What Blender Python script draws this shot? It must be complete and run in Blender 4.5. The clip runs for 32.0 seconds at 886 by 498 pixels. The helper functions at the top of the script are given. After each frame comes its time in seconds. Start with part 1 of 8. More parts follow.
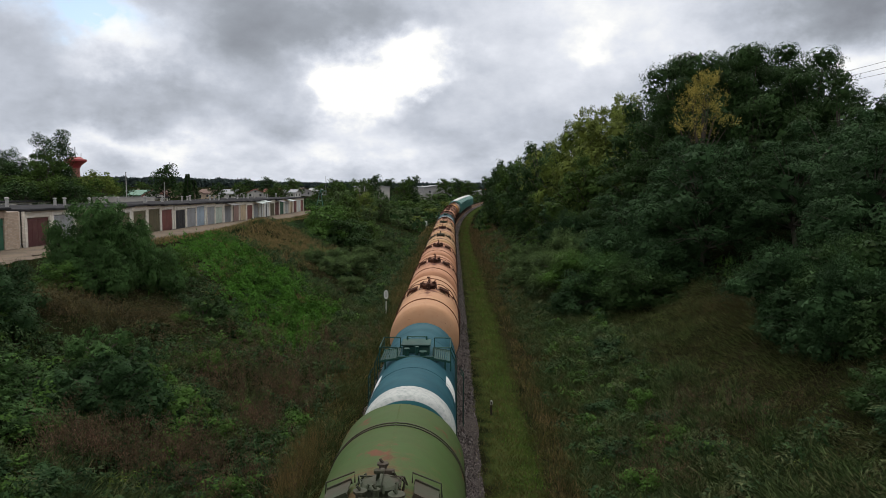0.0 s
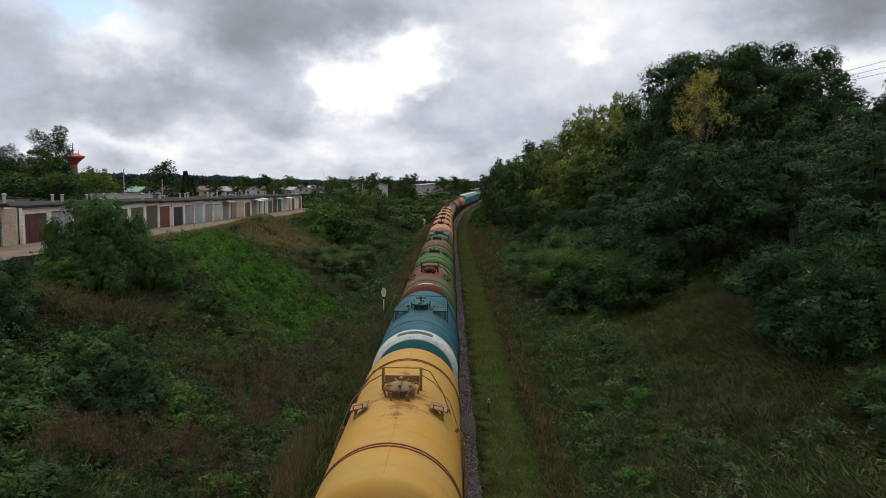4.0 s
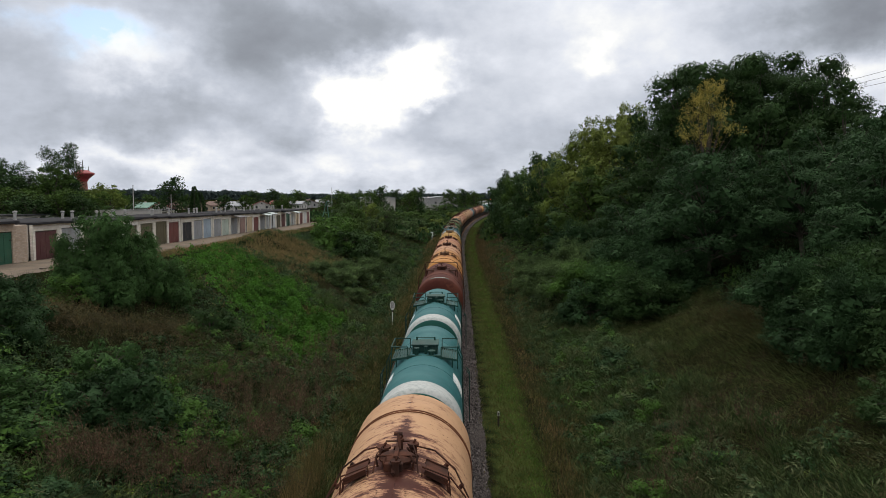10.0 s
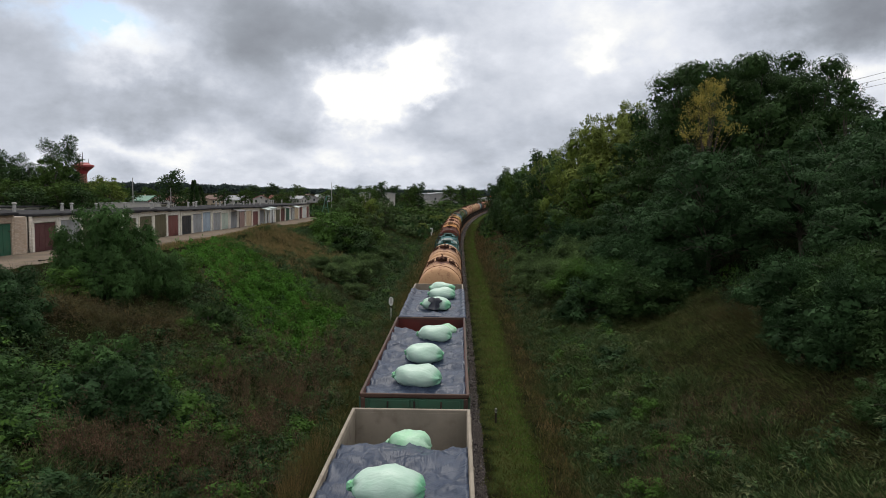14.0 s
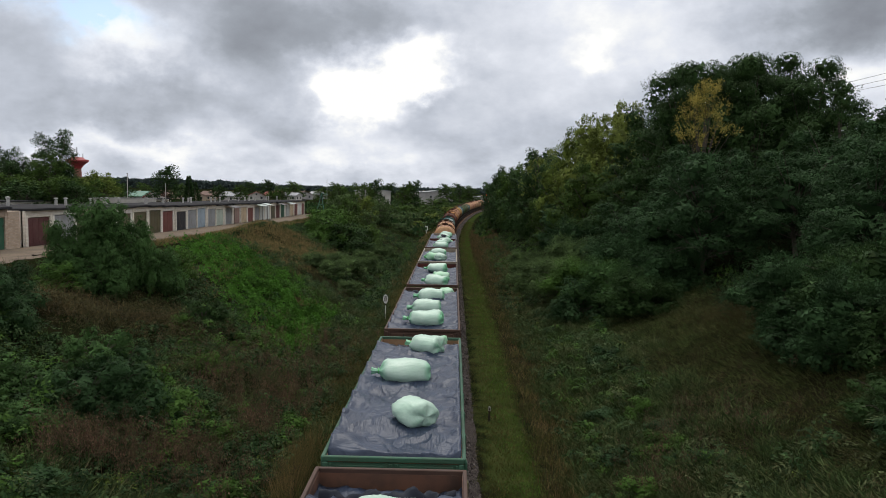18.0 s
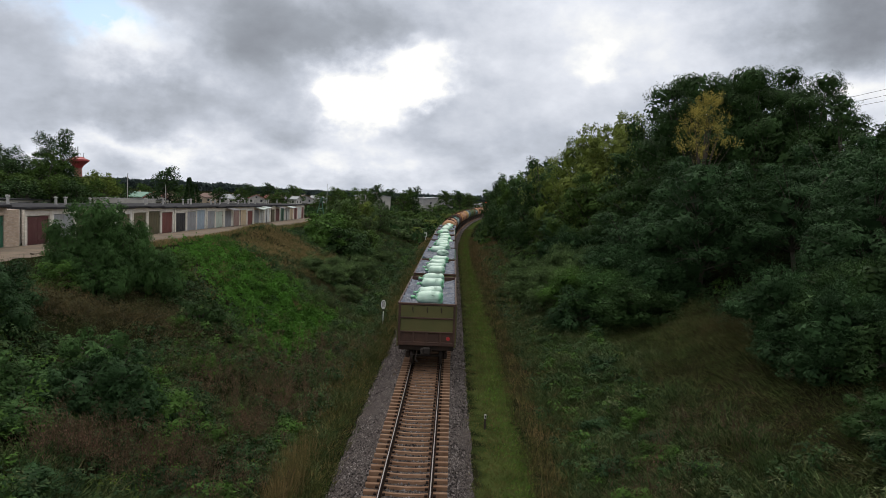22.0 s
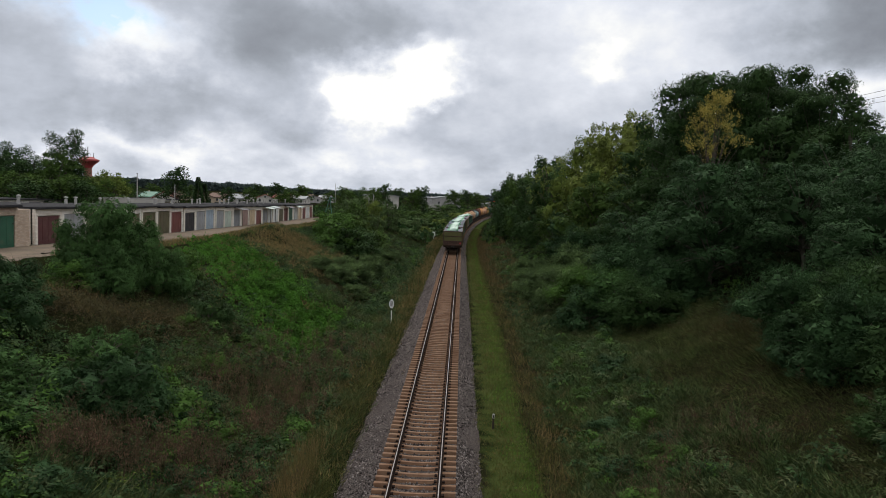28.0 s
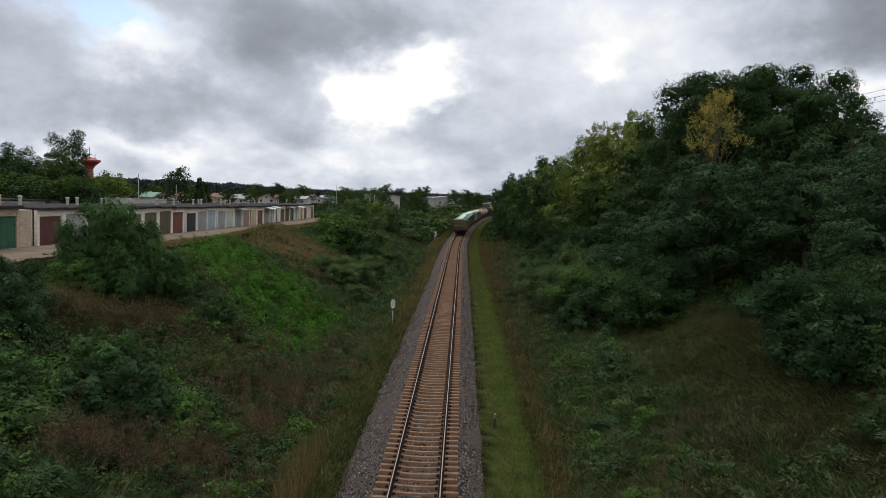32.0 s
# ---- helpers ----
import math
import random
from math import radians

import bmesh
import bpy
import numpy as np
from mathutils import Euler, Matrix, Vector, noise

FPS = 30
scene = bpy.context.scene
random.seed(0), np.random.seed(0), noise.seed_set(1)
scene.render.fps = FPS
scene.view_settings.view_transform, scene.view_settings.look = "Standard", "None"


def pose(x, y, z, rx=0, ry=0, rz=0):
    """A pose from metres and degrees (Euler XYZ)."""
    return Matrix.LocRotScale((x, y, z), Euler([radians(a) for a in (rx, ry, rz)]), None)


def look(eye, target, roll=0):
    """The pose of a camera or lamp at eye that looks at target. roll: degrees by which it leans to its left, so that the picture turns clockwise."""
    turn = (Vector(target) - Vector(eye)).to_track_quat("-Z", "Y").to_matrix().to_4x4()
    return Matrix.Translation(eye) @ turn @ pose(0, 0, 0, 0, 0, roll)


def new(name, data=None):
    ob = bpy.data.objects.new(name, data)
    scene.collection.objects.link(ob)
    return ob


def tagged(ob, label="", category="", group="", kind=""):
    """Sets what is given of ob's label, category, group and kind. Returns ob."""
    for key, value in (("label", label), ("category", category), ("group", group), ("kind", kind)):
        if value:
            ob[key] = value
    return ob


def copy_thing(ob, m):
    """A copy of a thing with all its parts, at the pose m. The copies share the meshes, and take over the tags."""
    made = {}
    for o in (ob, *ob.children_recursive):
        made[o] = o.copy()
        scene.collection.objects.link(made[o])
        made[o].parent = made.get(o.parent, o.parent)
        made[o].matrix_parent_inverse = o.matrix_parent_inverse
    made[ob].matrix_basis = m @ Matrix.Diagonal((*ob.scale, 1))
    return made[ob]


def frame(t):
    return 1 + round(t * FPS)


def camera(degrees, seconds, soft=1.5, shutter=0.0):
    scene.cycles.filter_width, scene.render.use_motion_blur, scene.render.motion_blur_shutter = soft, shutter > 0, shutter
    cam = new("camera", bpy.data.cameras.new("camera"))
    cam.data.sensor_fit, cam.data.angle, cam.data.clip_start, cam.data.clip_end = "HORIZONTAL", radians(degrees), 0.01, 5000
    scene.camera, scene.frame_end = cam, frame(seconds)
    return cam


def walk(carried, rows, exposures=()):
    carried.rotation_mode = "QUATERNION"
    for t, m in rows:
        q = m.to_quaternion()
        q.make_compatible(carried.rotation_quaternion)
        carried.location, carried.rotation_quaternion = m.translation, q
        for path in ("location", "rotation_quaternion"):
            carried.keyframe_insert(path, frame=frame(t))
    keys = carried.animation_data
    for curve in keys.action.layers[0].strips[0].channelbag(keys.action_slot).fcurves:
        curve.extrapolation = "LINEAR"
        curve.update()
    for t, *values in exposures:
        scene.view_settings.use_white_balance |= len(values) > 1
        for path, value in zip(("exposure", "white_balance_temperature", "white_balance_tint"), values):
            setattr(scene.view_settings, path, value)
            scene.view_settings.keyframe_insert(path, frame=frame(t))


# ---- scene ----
cam = camera(62.0, 32.0, soft=0.8)
EYE = Vector((1.17, 0.0, 9.21))
# seconds, turn to the left from +y, pitch, roll in degrees
TURNS = (
    (0, 0.74, -5.10, 0.28), (0.5, 0.88, -4.84, 0.53), (1, 1.02, -4.53, 0.42), (1.5, 0.57, -4.92, 0.52),
    (2, 0.77, -4.95, 0.46), (2.5, 0.92, -4.66, 0.51), (3, 0.74, -4.75, 0.47), (3.5, 0.57, -5.35, 0.52),
    (5.5, 0.72, -4.54, 0.54), (6, 0.91, -4.47, 0.40), (6.5, 0.88, -4.66, 0.26), (7, 1.04, -4.32, 0.30),
    (7.5, 1.16, -4.28, 0.25), (8, 0.82, -4.42, 0.29), (8.5, 1.01, -4.05, 0.16), (9, 1.04, -3.99, 0.14),
    (9.5, 1.17, -4.15, 0.01), (10, 1.21, -4.27, -0.09), (10.5, 1.09, -4.18, 0.37), (11, 0.91, -4.32, 0.43),
    (11.5, 0.94, -4.80, 0.24), (12, 1.15, -4.35, 0.28), (12.5, 1.21, -4.34, 0.25), (13, 1.00, -4.75, 0.08),
    (13.5, 1.11, -4.72, 0.15), (14, 1.15, -4.56, 0.54), (14.5, 0.71, -4.77, 1.27), (16.5, 0.81, -4.38, 1.10),
    (17, 0.87, -4.33, 1.06), (17.5, 0.91, -4.49, 1.00), (18, 0.76, -4.70, 1.06), (18.5, 0.96, -4.55, 1.21),
    (19, 1.04, -4.38, 1.22), (19.5, 0.81, -4.67, 1.22), (20, 0.75, -4.85, 1.28), (20.5, 0.78, -4.20, 1.41),
    (21, 0.81, -4.33, 1.43), (21.5, 0.61, -4.40, 2.19), (22, 0.69, -4.18, 2.19), (22.5, 0.69, -4.31, 2.23),
    (23, 0.67, -4.53, 2.44), (23.5, 0.87, -4.44, 2.30), (24, 0.91, -4.31, 2.31), (24.5, 1.09, -4.53, 2.12),
    (25, 1.04, -4.66, 2.09), (25.5, 1.13, -4.37, 2.14), (27.5, 1.32, -4.19, 2.05), (28, 1.32, -4.25, 2.12),
    (28.5, 1.26, -4.53, 2.20), (29, 1.25, -4.84, 2.17), (29.5, 1.35, -4.44, 2.13), (30, 1.38, -4.23, 2.09),
    (30.5, 1.12, -4.43, 2.10), (31, 1.20, -4.57, 2.12), (31.5, 1.39, -4.29, 1.97), (32, 1.42, -4.26, 2.00),
)


def aim(yaw, pitch, roll):
    a, b = radians(yaw), radians(pitch)
    way = Vector((-math.sin(a) * math.cos(b), math.cos(a) * math.cos(b), math.sin(b)))
    return look(EYE, EYE + way, roll)


walk(cam, [(t, aim(a, b, c)) for t, a, b, c in TURNS])

# ---- sky and light ----
def sky_world():
    w = bpy.data.worlds.new("world")
    scene.world = w
    w.use_nodes = True
    nt = w.node_tree
    N, L = nt.nodes, nt.links
    N.clear()

    def m(op, a, b=None, c=None):
        n = N.new("ShaderNodeMath")
        n.operation = op
        for i, v in enumerate((a, b, c)):
            if v is None:
                continue
            if isinstance(v, (int, float)):
                n.inputs[i].default_value = v
            else:
                L.new(v, n.inputs[i])
        return n.outputs[0]

    tc = N.new("ShaderNodeTexCoord")
    sep = N.new("ShaderNodeSeparateXYZ")
    L.new(tc.outputs["Generated"], sep.inputs[0])
    x, y, z = sep.outputs

    def fbm(scale, detail, sx=1.0, sz=1.0, rough=0.55, off=0.0):
        mp = N.new("ShaderNodeMapping")
        mp.inputs["Scale"].default_value = (sx, 1.0, sz)
        mp.inputs["Location"].default_value = (off, off * 0.7, off * 0.3)
        L.new(tc.outputs["Generated"], mp.inputs[0])
        n = N.new("ShaderNodeTexNoise")
        n.inputs["Scale"].default_value = scale
        n.inputs["Detail"].default_value = detail
        n.inputs["Roughness"].default_value = rough
        L.new(mp.outputs[0], n.inputs["Vector"])
        return n

    warp = fbm(8.0, 8, 1.0, 1.3, 0.56)
    ws = N.new("ShaderNodeSeparateColor")
    L.new(warp.outputs["Color"], ws.inputs[0])
    xw = m("ADD", x, m("MULTIPLY", m("SUBTRACT", ws.outputs[0], 0.5), 0.2))
    zw = m("ADD", z, m("MULTIPLY", m("SUBTRACT", ws.outputs[1], 0.5), 0.16))

    def blob(cx, cz, rx, rz, amp):
        a = m("DIVIDE", m("SUBTRACT", xw, cx), rx)
        b = m("DIVIDE", m("SUBTRACT", zw, cz), rz)
        q = m("MULTIPLY", m("ADD", m("MULTIPLY", a, a), m("MULTIPLY", b, b)), -1.0)
        return m("MULTIPLY", m("EXPONENT", q), amp)

    tone = m("ADD", 0.62, m("MULTIPLY", m("SUBTRACT", fbm(5.0, 9, 1.0, 1.35, 0.52, 3.1).outputs["Fac"], 0.5), 0.58))
    tone = m("ADD", tone, m("MULTIPLY", m("SUBTRACT", fbm(13.0, 9, 1.0, 1.6, 0.58, 8.0).outputs["Fac"], 0.5), 0.5))
    # layered streaks low over the horizon
    low = m("EXPONENT", m("MULTIPLY", m("MULTIPLY", z, z), -110.0))
    tone = m("ADD", tone, m("MULTIPLY", low, m("MULTIPLY", m("SUBTRACT", fbm(12.0, 8, 1.0, 2.2, 0.56, 5.0).outputs["Fac"], 0.52), 0.75)))
    for args in CLOUDS:
        tone = m("ADD", tone, blob(*args))
    ramp = N.new("ShaderNodeValToRGB")
    el = ramp.color_ramp.elements
    el[0].position, el[0].color = 0.0, (0.25, 0.268, 0.305, 1)
    el[1].position, el[1].color = 1.0, (1.02, 1.02, 1.0, 1)
    for p, c in ((0.3, (0.355, 0.385, 0.435)), (0.55, (0.54, 0.578, 0.655)), (0.8, (0.775, 0.806, 0.878))):
        e = el.new(p)
        e.color = (*c, 1)
    L.new(tone, ramp.inputs[0])
    # an overcast sky is brighter towards the zenith
    up = m("MULTIPLY_ADD", m("MAXIMUM", m("SUBTRACT", z, 0.22), 0.0), ZENITH, 1.0)
    vm = N.new("ShaderNodeVectorMath")
    vm.operation = "SCALE"
    warm = N.new("ShaderNodeMix")
    warm.data_type = "RGBA"
    warm.blend_type = "MULTIPLY"
    warm.inputs[7].default_value = (1.07, 1.0, 0.9, 1)
    L.new(m("MULTIPLY", m("MAXIMUM", m("SUBTRACT", z, 0.25), 0.0), 3.0), warm.inputs[0])
    L.new(ramp.outputs[0], warm.inputs[6])
    L.new(warm.outputs[2], vm.inputs[0])
    L.new(up, vm.inputs["Scale"])
    sky = N.new("ShaderNodeTexSky")
    sky.sky_type = "NISHITA"
    sky.sun_disc = False
    sky.sun_elevation, sky.sun_rotation = radians(SUN_UP), radians(SUN_TURN)
    vs = N.new("ShaderNodeVectorMath")
    vs.operation = "SCALE"
    L.new(sky.outputs[0], vs.inputs[0])
    vs.inputs["Scale"].default_value = 0.15
    hole = m("MINIMUM", blob(-0.426, 0.191, 0.044, 0.0165, 1.6), 0.95)
    mix = N.new("ShaderNodeMix")
    mix.data_type = "RGBA"
    L.new(hole, mix.inputs[0])
    L.new(vm.outputs[0], mix.inputs[6])
    L.new(vs.outputs[0], mix.inputs[7])
    bg = N.new("ShaderNodeBackground")
    L.new(mix.outputs[2], bg.inputs[0])
    bg.inputs[1].default_value = 1.0
    out = N.new("ShaderNodeOutputWorld")
    L.new(bg.outputs[0], out.inputs[0])


ZENITH = 1.5
SUN_UP, SUN_TURN = 58.0, -8.0
# cloud masses: across, up, half width, half height, lightness
CLOUDS = (
    (-0.195, 0.205, 0.145, 0.068, -0.42), (-0.33, 0.115, 0.146, 0.034, -0.22), (-0.49, 0.115, 0.08, 0.05, -0.2), (-0.264, 0.095, 0.06, 0.03, 0.1), (-0.33, 0.05, 0.16, 0.018, 0.16), (-0.16, 0.035, 0.08, 0.018, 0.14), (-0.080, 0.247, 0.069, 0.034, -0.12), (-0.101, 0.142, 0.065, 0.046, 0.95),
    (-0.042, 0.173, 0.046, 0.038, 0.70), (-0.137, 0.100, 0.034, 0.027, 0.50), (-0.045, 0.115, 0.040, 0.018, -0.34), (-0.062, 0.085, 0.046, 0.017, -0.12), (-0.402, 0.173, 0.083, 0.036, 0.42),
    (-0.497, 0.117, 0.046, 0.034, 0.22), (-0.507, 0.177, 0.084, 0.046, -0.16), (-0.474, 0.060, 0.084, 0.031, 0.04), (-0.413, 0.044, 0.084, 0.021, 0.20), (-0.252, 0.032, 0.123, 0.017, 0.06),
    (-0.352, -0.002, 0.230, 0.011, 0.10), (-0.136, 0.037, 0.054, 0.023, 0.08), (0.184, 0.167, 0.021, 0.023, 0.30), (0.12, 0.22, 0.15, 0.06, 0.20), (0.102, 0.119, 0.092, 0.046, 0.06),
    (0.134, 0.069, 0.115, 0.031, -0.08), (0.27, 0.18, 0.09, 0.07, 0.22), (0.475, 0.225, 0.10, 0.05, -0.66), (0.461, 0.132, 0.061, 0.031, 0.25), (0.039, 0.021, 0.046, 0.014, 0.0),
)
sky_world()
sun = new("sun", bpy.data.lights.new("sun", "SUN"))
sun.data.energy, sun.data.angle, sun.data.color = 1.5, radians(32), (1.0, 0.96, 0.9)
sun.matrix_basis = look((0, 0, 60), Vector((0, 0, 60)) - Vector((math.sin(radians(SUN_TURN)) * math.cos(radians(SUN_UP)), math.cos(radians(SUN_TURN)) * math.cos(radians(SUN_UP)), math.sin(radians(SUN_UP)))))

# ---- materials ----
class Mat:
    """A node material: a principled surface whose colour, gloss and relief are built step by step."""

    def __init__(self, name, rough=0.7, metal=0.0, spec=0.4):
        self.m = bpy.data.materials.new(name)
        self.m.use_nodes = True
        self.N, self.L = self.m.node_tree.nodes, self.m.node_tree.links
        self.b = self.N["Principled BSDF"]
        self.b.inputs["Roughness"].default_value = rough
        self.b.inputs["Metallic"].default_value = metal
        self.b.inputs["Specular IOR Level"].default_value = spec
        self.tc = self.N.new("ShaderNodeTexCoord")
        self.geo = self.N.new("ShaderNodeNewGeometry")

    def put(self, v, socket):
        if isinstance(v, (int, float)):
            socket.default_value = v
        elif isinstance(v, tuple):
            socket.default_value = (*v, 1)[:4]
        else:
            self.L.new(v, socket)

    def math(self, op, a, b=None, c=None, clamp=False):
        n = self.N.new("ShaderNodeMath")
        n.operation, n.use_clamp = op, clamp
        for i, v in enumerate((a, b, c)):
            if v is not None:
                self.put(v, n.inputs[i])
        return n.outputs[0]

    def noise(self, scale, detail=4, stretch=(1, 1, 1), world=False, off=0.0, rough=0.55, color=False):
        mp = self.N.new("ShaderNodeMapping")
        mp.inputs["Scale"].default_value = stretch
        mp.inputs["Location"].default_value = (off, off * 1.7, off * 0.6)
        self.L.new(self.geo.outputs["Position"] if world else self.tc.outputs["Object"], mp.inputs[0])
        n = self.N.new("ShaderNodeTexNoise")
        n.inputs["Scale"].default_value, n.inputs["Detail"].default_value = scale, detail
        n.inputs["Roughness"].default_value = rough
        self.L.new(mp.outputs[0], n.inputs["Vector"])
        return n.outputs["Color" if color else "Fac"]

    def xyz(self, world=False):
        s = self.N.new("ShaderNodeSeparateXYZ")
        self.L.new(self.geo.outputs["Position"] if world else self.tc.outputs["Object"], s.inputs[0])
        return s.outputs

    def island(self):
        return self.geo.outputs["Random Per Island"]

    def any_object(self):
        return self.N.new("ShaderNodeObjectInfo").outputs["Random"]

    def step(self, v, lo, hi):
        n = self.N.new("ShaderNodeMapRange")
        n.interpolation_type = "SMOOTHSTEP"
        self.put(v, n.inputs[0])
        self.put(lo, n.inputs[1])
        self.put(hi, n.inputs[2])
        return n.outputs[0]

    def mix(self, f, a, b):
        n = self.N.new("ShaderNodeMix")
        n.data_type = "RGBA"
        self.put(f, n.inputs[0])
        self.put(a, n.inputs[6])
        self.put(b, n.inputs[7])
        return n.outputs[2]

    def color(self, c):
        self.put(c, self.b.inputs["Base Color"])
        return self

    def rough(self, v):
        self.put(v, self.b.inputs["Roughness"])
        return self

    def bump(self, h, strength=0.3, dist=0.02):
        n = self.N.new("ShaderNodeBump")
        n.inputs["Strength"].default_value, n.inputs["Distance"].default_value = strength, dist
        self.L.new(h, n.inputs["Height"])
        self.L.new(n.outputs[0], self.b.inputs["Normal"])
        return self

    def leafy(self, share=0.3):
        """Lets a part of the light through, as thin leaves do."""
        t = self.N.new("ShaderNodeBsdfTranslucent")
        link = self.b.inputs["Base Color"].links
        if link:
            self.L.new(link[0].from_socket, t.inputs[0])
        mx = self.N.new("ShaderNodeMixShader")
        mx.inputs[0].default_value = share
        self.L.new(self.b.outputs[0], mx.inputs[1])
        self.L.new(t.outputs[0], mx.inputs[2])
        self.L.new(mx.outputs[0], self.N["Material Output"].inputs[0])
        return self


def worn(name, a, b, rough=0.7, metal=0.0, s=1.2, fine=14.0, relief=0.25, dist=0.01, dirt=(0.08, 0.065, 0.05), dirty=0.3, spec=0.4):
    """Painted or plain stuff of two close colours with grain, blotches and dirt."""
    m = Mat(name, rough, metal, spec)
    big, small = m.noise(s, 5), m.noise(fine, 5, off=4.0)
    c = m.mix(m.step(big, 0.35, 0.65), a, b)
    c = m.mix(m.math("MULTIPLY", m.step(m.noise(s * 2.3, 6, off=9.0), 0.5, 0.75), dirty), c, dirt)
    c = m.mix(m.math("MULTIPLY", small, 0.25), c, tuple(v * 0.6 for v in a))
    m.color(c).bump(small, relief, dist)
    m.rough(m.math("MULTIPLY_ADD", big, 0.25, rough - 0.12))
    return m.m


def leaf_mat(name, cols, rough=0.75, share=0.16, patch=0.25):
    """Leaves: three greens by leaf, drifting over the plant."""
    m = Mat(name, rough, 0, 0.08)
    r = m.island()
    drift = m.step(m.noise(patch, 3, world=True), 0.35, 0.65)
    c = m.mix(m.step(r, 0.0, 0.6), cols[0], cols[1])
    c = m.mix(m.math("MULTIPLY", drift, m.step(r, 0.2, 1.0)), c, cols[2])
    # noise patches lightened and darkened, standing in for lit clumps and shaded gaps
    clump_shade = m.step(m.noise(0.85, 3, world=True, off=13.0), 0.42, 0.6)
    c = m.mix(m.math("MULTIPLY", clump_shade, 0.75), tuple(v * 1.5 for v in cols[1]), c)
    m.color(m.mix(m.math("MULTIPLY", clump_shade, 0.38), c, tuple(v * 0.5 for v in cols[0])))
    return m.leafy(share).m


# ---- mesh tools ----
def part(name, bm, material, parent, label="", smooth=False):
    """Links a bmesh as one mesh object under a thing or a part."""
    me = bpy.data.meshes.new(name)
    if smooth:
        for f in bm.faces:
            f.smooth = True
    bm.to_mesh(me)
    bm.free()
    me.materials.append(material)
    ob = new(name, me)
    ob.parent = parent
    if label:
        tagged(ob, label)
    return ob


def thing(name, label, category, group="", kind="", m=None):
    ob = new(name)
    ob.empty_display_size = 0.2
    if m is not None:
        ob.matrix_basis = m
    return tagged(ob, label, category, group, kind)


def raw_mesh(name, verts, faces, material, smooth=False):
    """A mesh object from arrays; all faces have the same number of corners."""
    me = bpy.data.meshes.new(name)
    verts, faces = np.asarray(verts, np.float32), np.asarray(faces, np.int32)
    k = faces.shape[1]
    me.vertices.add(len(verts))
    me.vertices.foreach_set("co", verts.ravel())
    me.loops.add(faces.size)
    me.loops.foreach_set("vertex_index", faces.ravel())
    me.polygons.add(len(faces))
    me.polygons.foreach_set("loop_start", np.arange(0, faces.size, k, dtype=np.int32))
    me.polygons.foreach_set("loop_total", np.full(len(faces), k, np.int32))
    if smooth:
        me.polygons.foreach_set("use_smooth", np.ones(len(faces), bool))
    me.materials.append(material)
    me.update(calc_edges=True)
    me.validate()
    return new(name, me)


def box(bm, c, s, rz=0.0, rx=0.0, ry=0.0, bev=0.0):
    r = bmesh.ops.create_cube(bm, size=1.0, matrix=pose(*c, rx, ry, rz) @ Matrix.Diagonal((*s, 1)))
    if bev:
        es = {e for v in r["verts"] for e in v.link_edges}
        bmesh.ops.bevel(bm, geom=list(es), offset=bev, segments=1, affect="EDGES")
    return bm


def rod(bm, a, b, r, n=6, r2=None):
    a, b = Vector(a), Vector(b)
    d = b - a
    m = Matrix.Translation((a + b) / 2) @ d.to_track_quat("Z", "Y").to_matrix().to_4x4()
    bmesh.ops.create_cone(bm, cap_ends=True, segments=n, radius1=r, radius2=r if r2 is None else r2, depth=d.length, matrix=m)
    return bm


def pipe(bm, pts, r, n=5):
    """One bent tube through the points."""
    pts = [Vector(p) for p in pts]
    rings = []
    for i, p in enumerate(pts):
        d = (pts[min(i + 1, len(pts) - 1)] - pts[max(i - 1, 0)]).normalized()
        u = d.cross(Vector((0.13, 0.97, 0.21))).normalized()
        v = d.cross(u)
        rings.append([bm.verts.new(p + r * (math.cos(2 * math.pi * k / n) * u + math.sin(2 * math.pi * k / n) * v)) for k in range(n)])
    for a, b in zip(rings, rings[1:]):
        for k in range(n):
            bm.faces.new((a[k], a[(k + 1) % n], b[(k + 1) % n], b[k]))
    bm.faces.new(rings[0][::-1])
    bm.faces.new(rings[-1])
    return bm


def turned(bm, prof, n=32, axis="y", c=(0, 0, 0)):
    """A body of revolution: prof is rows of (along, radius)."""
    rings = []
    for a, r in prof:
        ring = []
        for i in range(n):
            t = 2 * math.pi * i / n
            u, v = r * math.sin(t), r * math.cos(t)
            p = (u, a, v) if axis == "y" else (u, v, a)
            ring.append(bm.verts.new((p[0] + c[0], p[1] + c[1], p[2] + c[2])))
        rings.append(ring)
    for p, q in zip(rings, rings[1:]):
        for i in range(n):
            bm.faces.new((p[i], q[i], q[(i + 1) % n], p[(i + 1) % n]))
    bm.faces.new(rings[0])
    bm.faces.new(rings[-1][::-1])
    bmesh.ops.recalc_face_normals(bm, faces=bm.faces[:])
    return bm


def hoop(bm, y, r, w, h, a0, a1, zc, n=24):
    """A flat strap round the tank from angle a0 to a1 (degrees from the top)."""
    prev = None
    for i in range(n + 1):
        t = radians(a0 + (a1 - a0) * i / n)
        row = []
        for dy, rr in ((-w / 2, r), (-w / 2, r + h), (w / 2, r + h), (w / 2, r)):
            row.append(bm.verts.new((rr * math.sin(t), y + dy, zc + rr * math.cos(t))))
        if prev:
            for k in range(4):
                bm.faces.new((prev[k], prev[(k + 1) % 4], row[(k + 1) % 4], row[k]))
        prev = row
    return bm


def unit(v):
    return v / np.maximum(np.linalg.norm(v, axis=-1, keepdims=True), 1e-6)


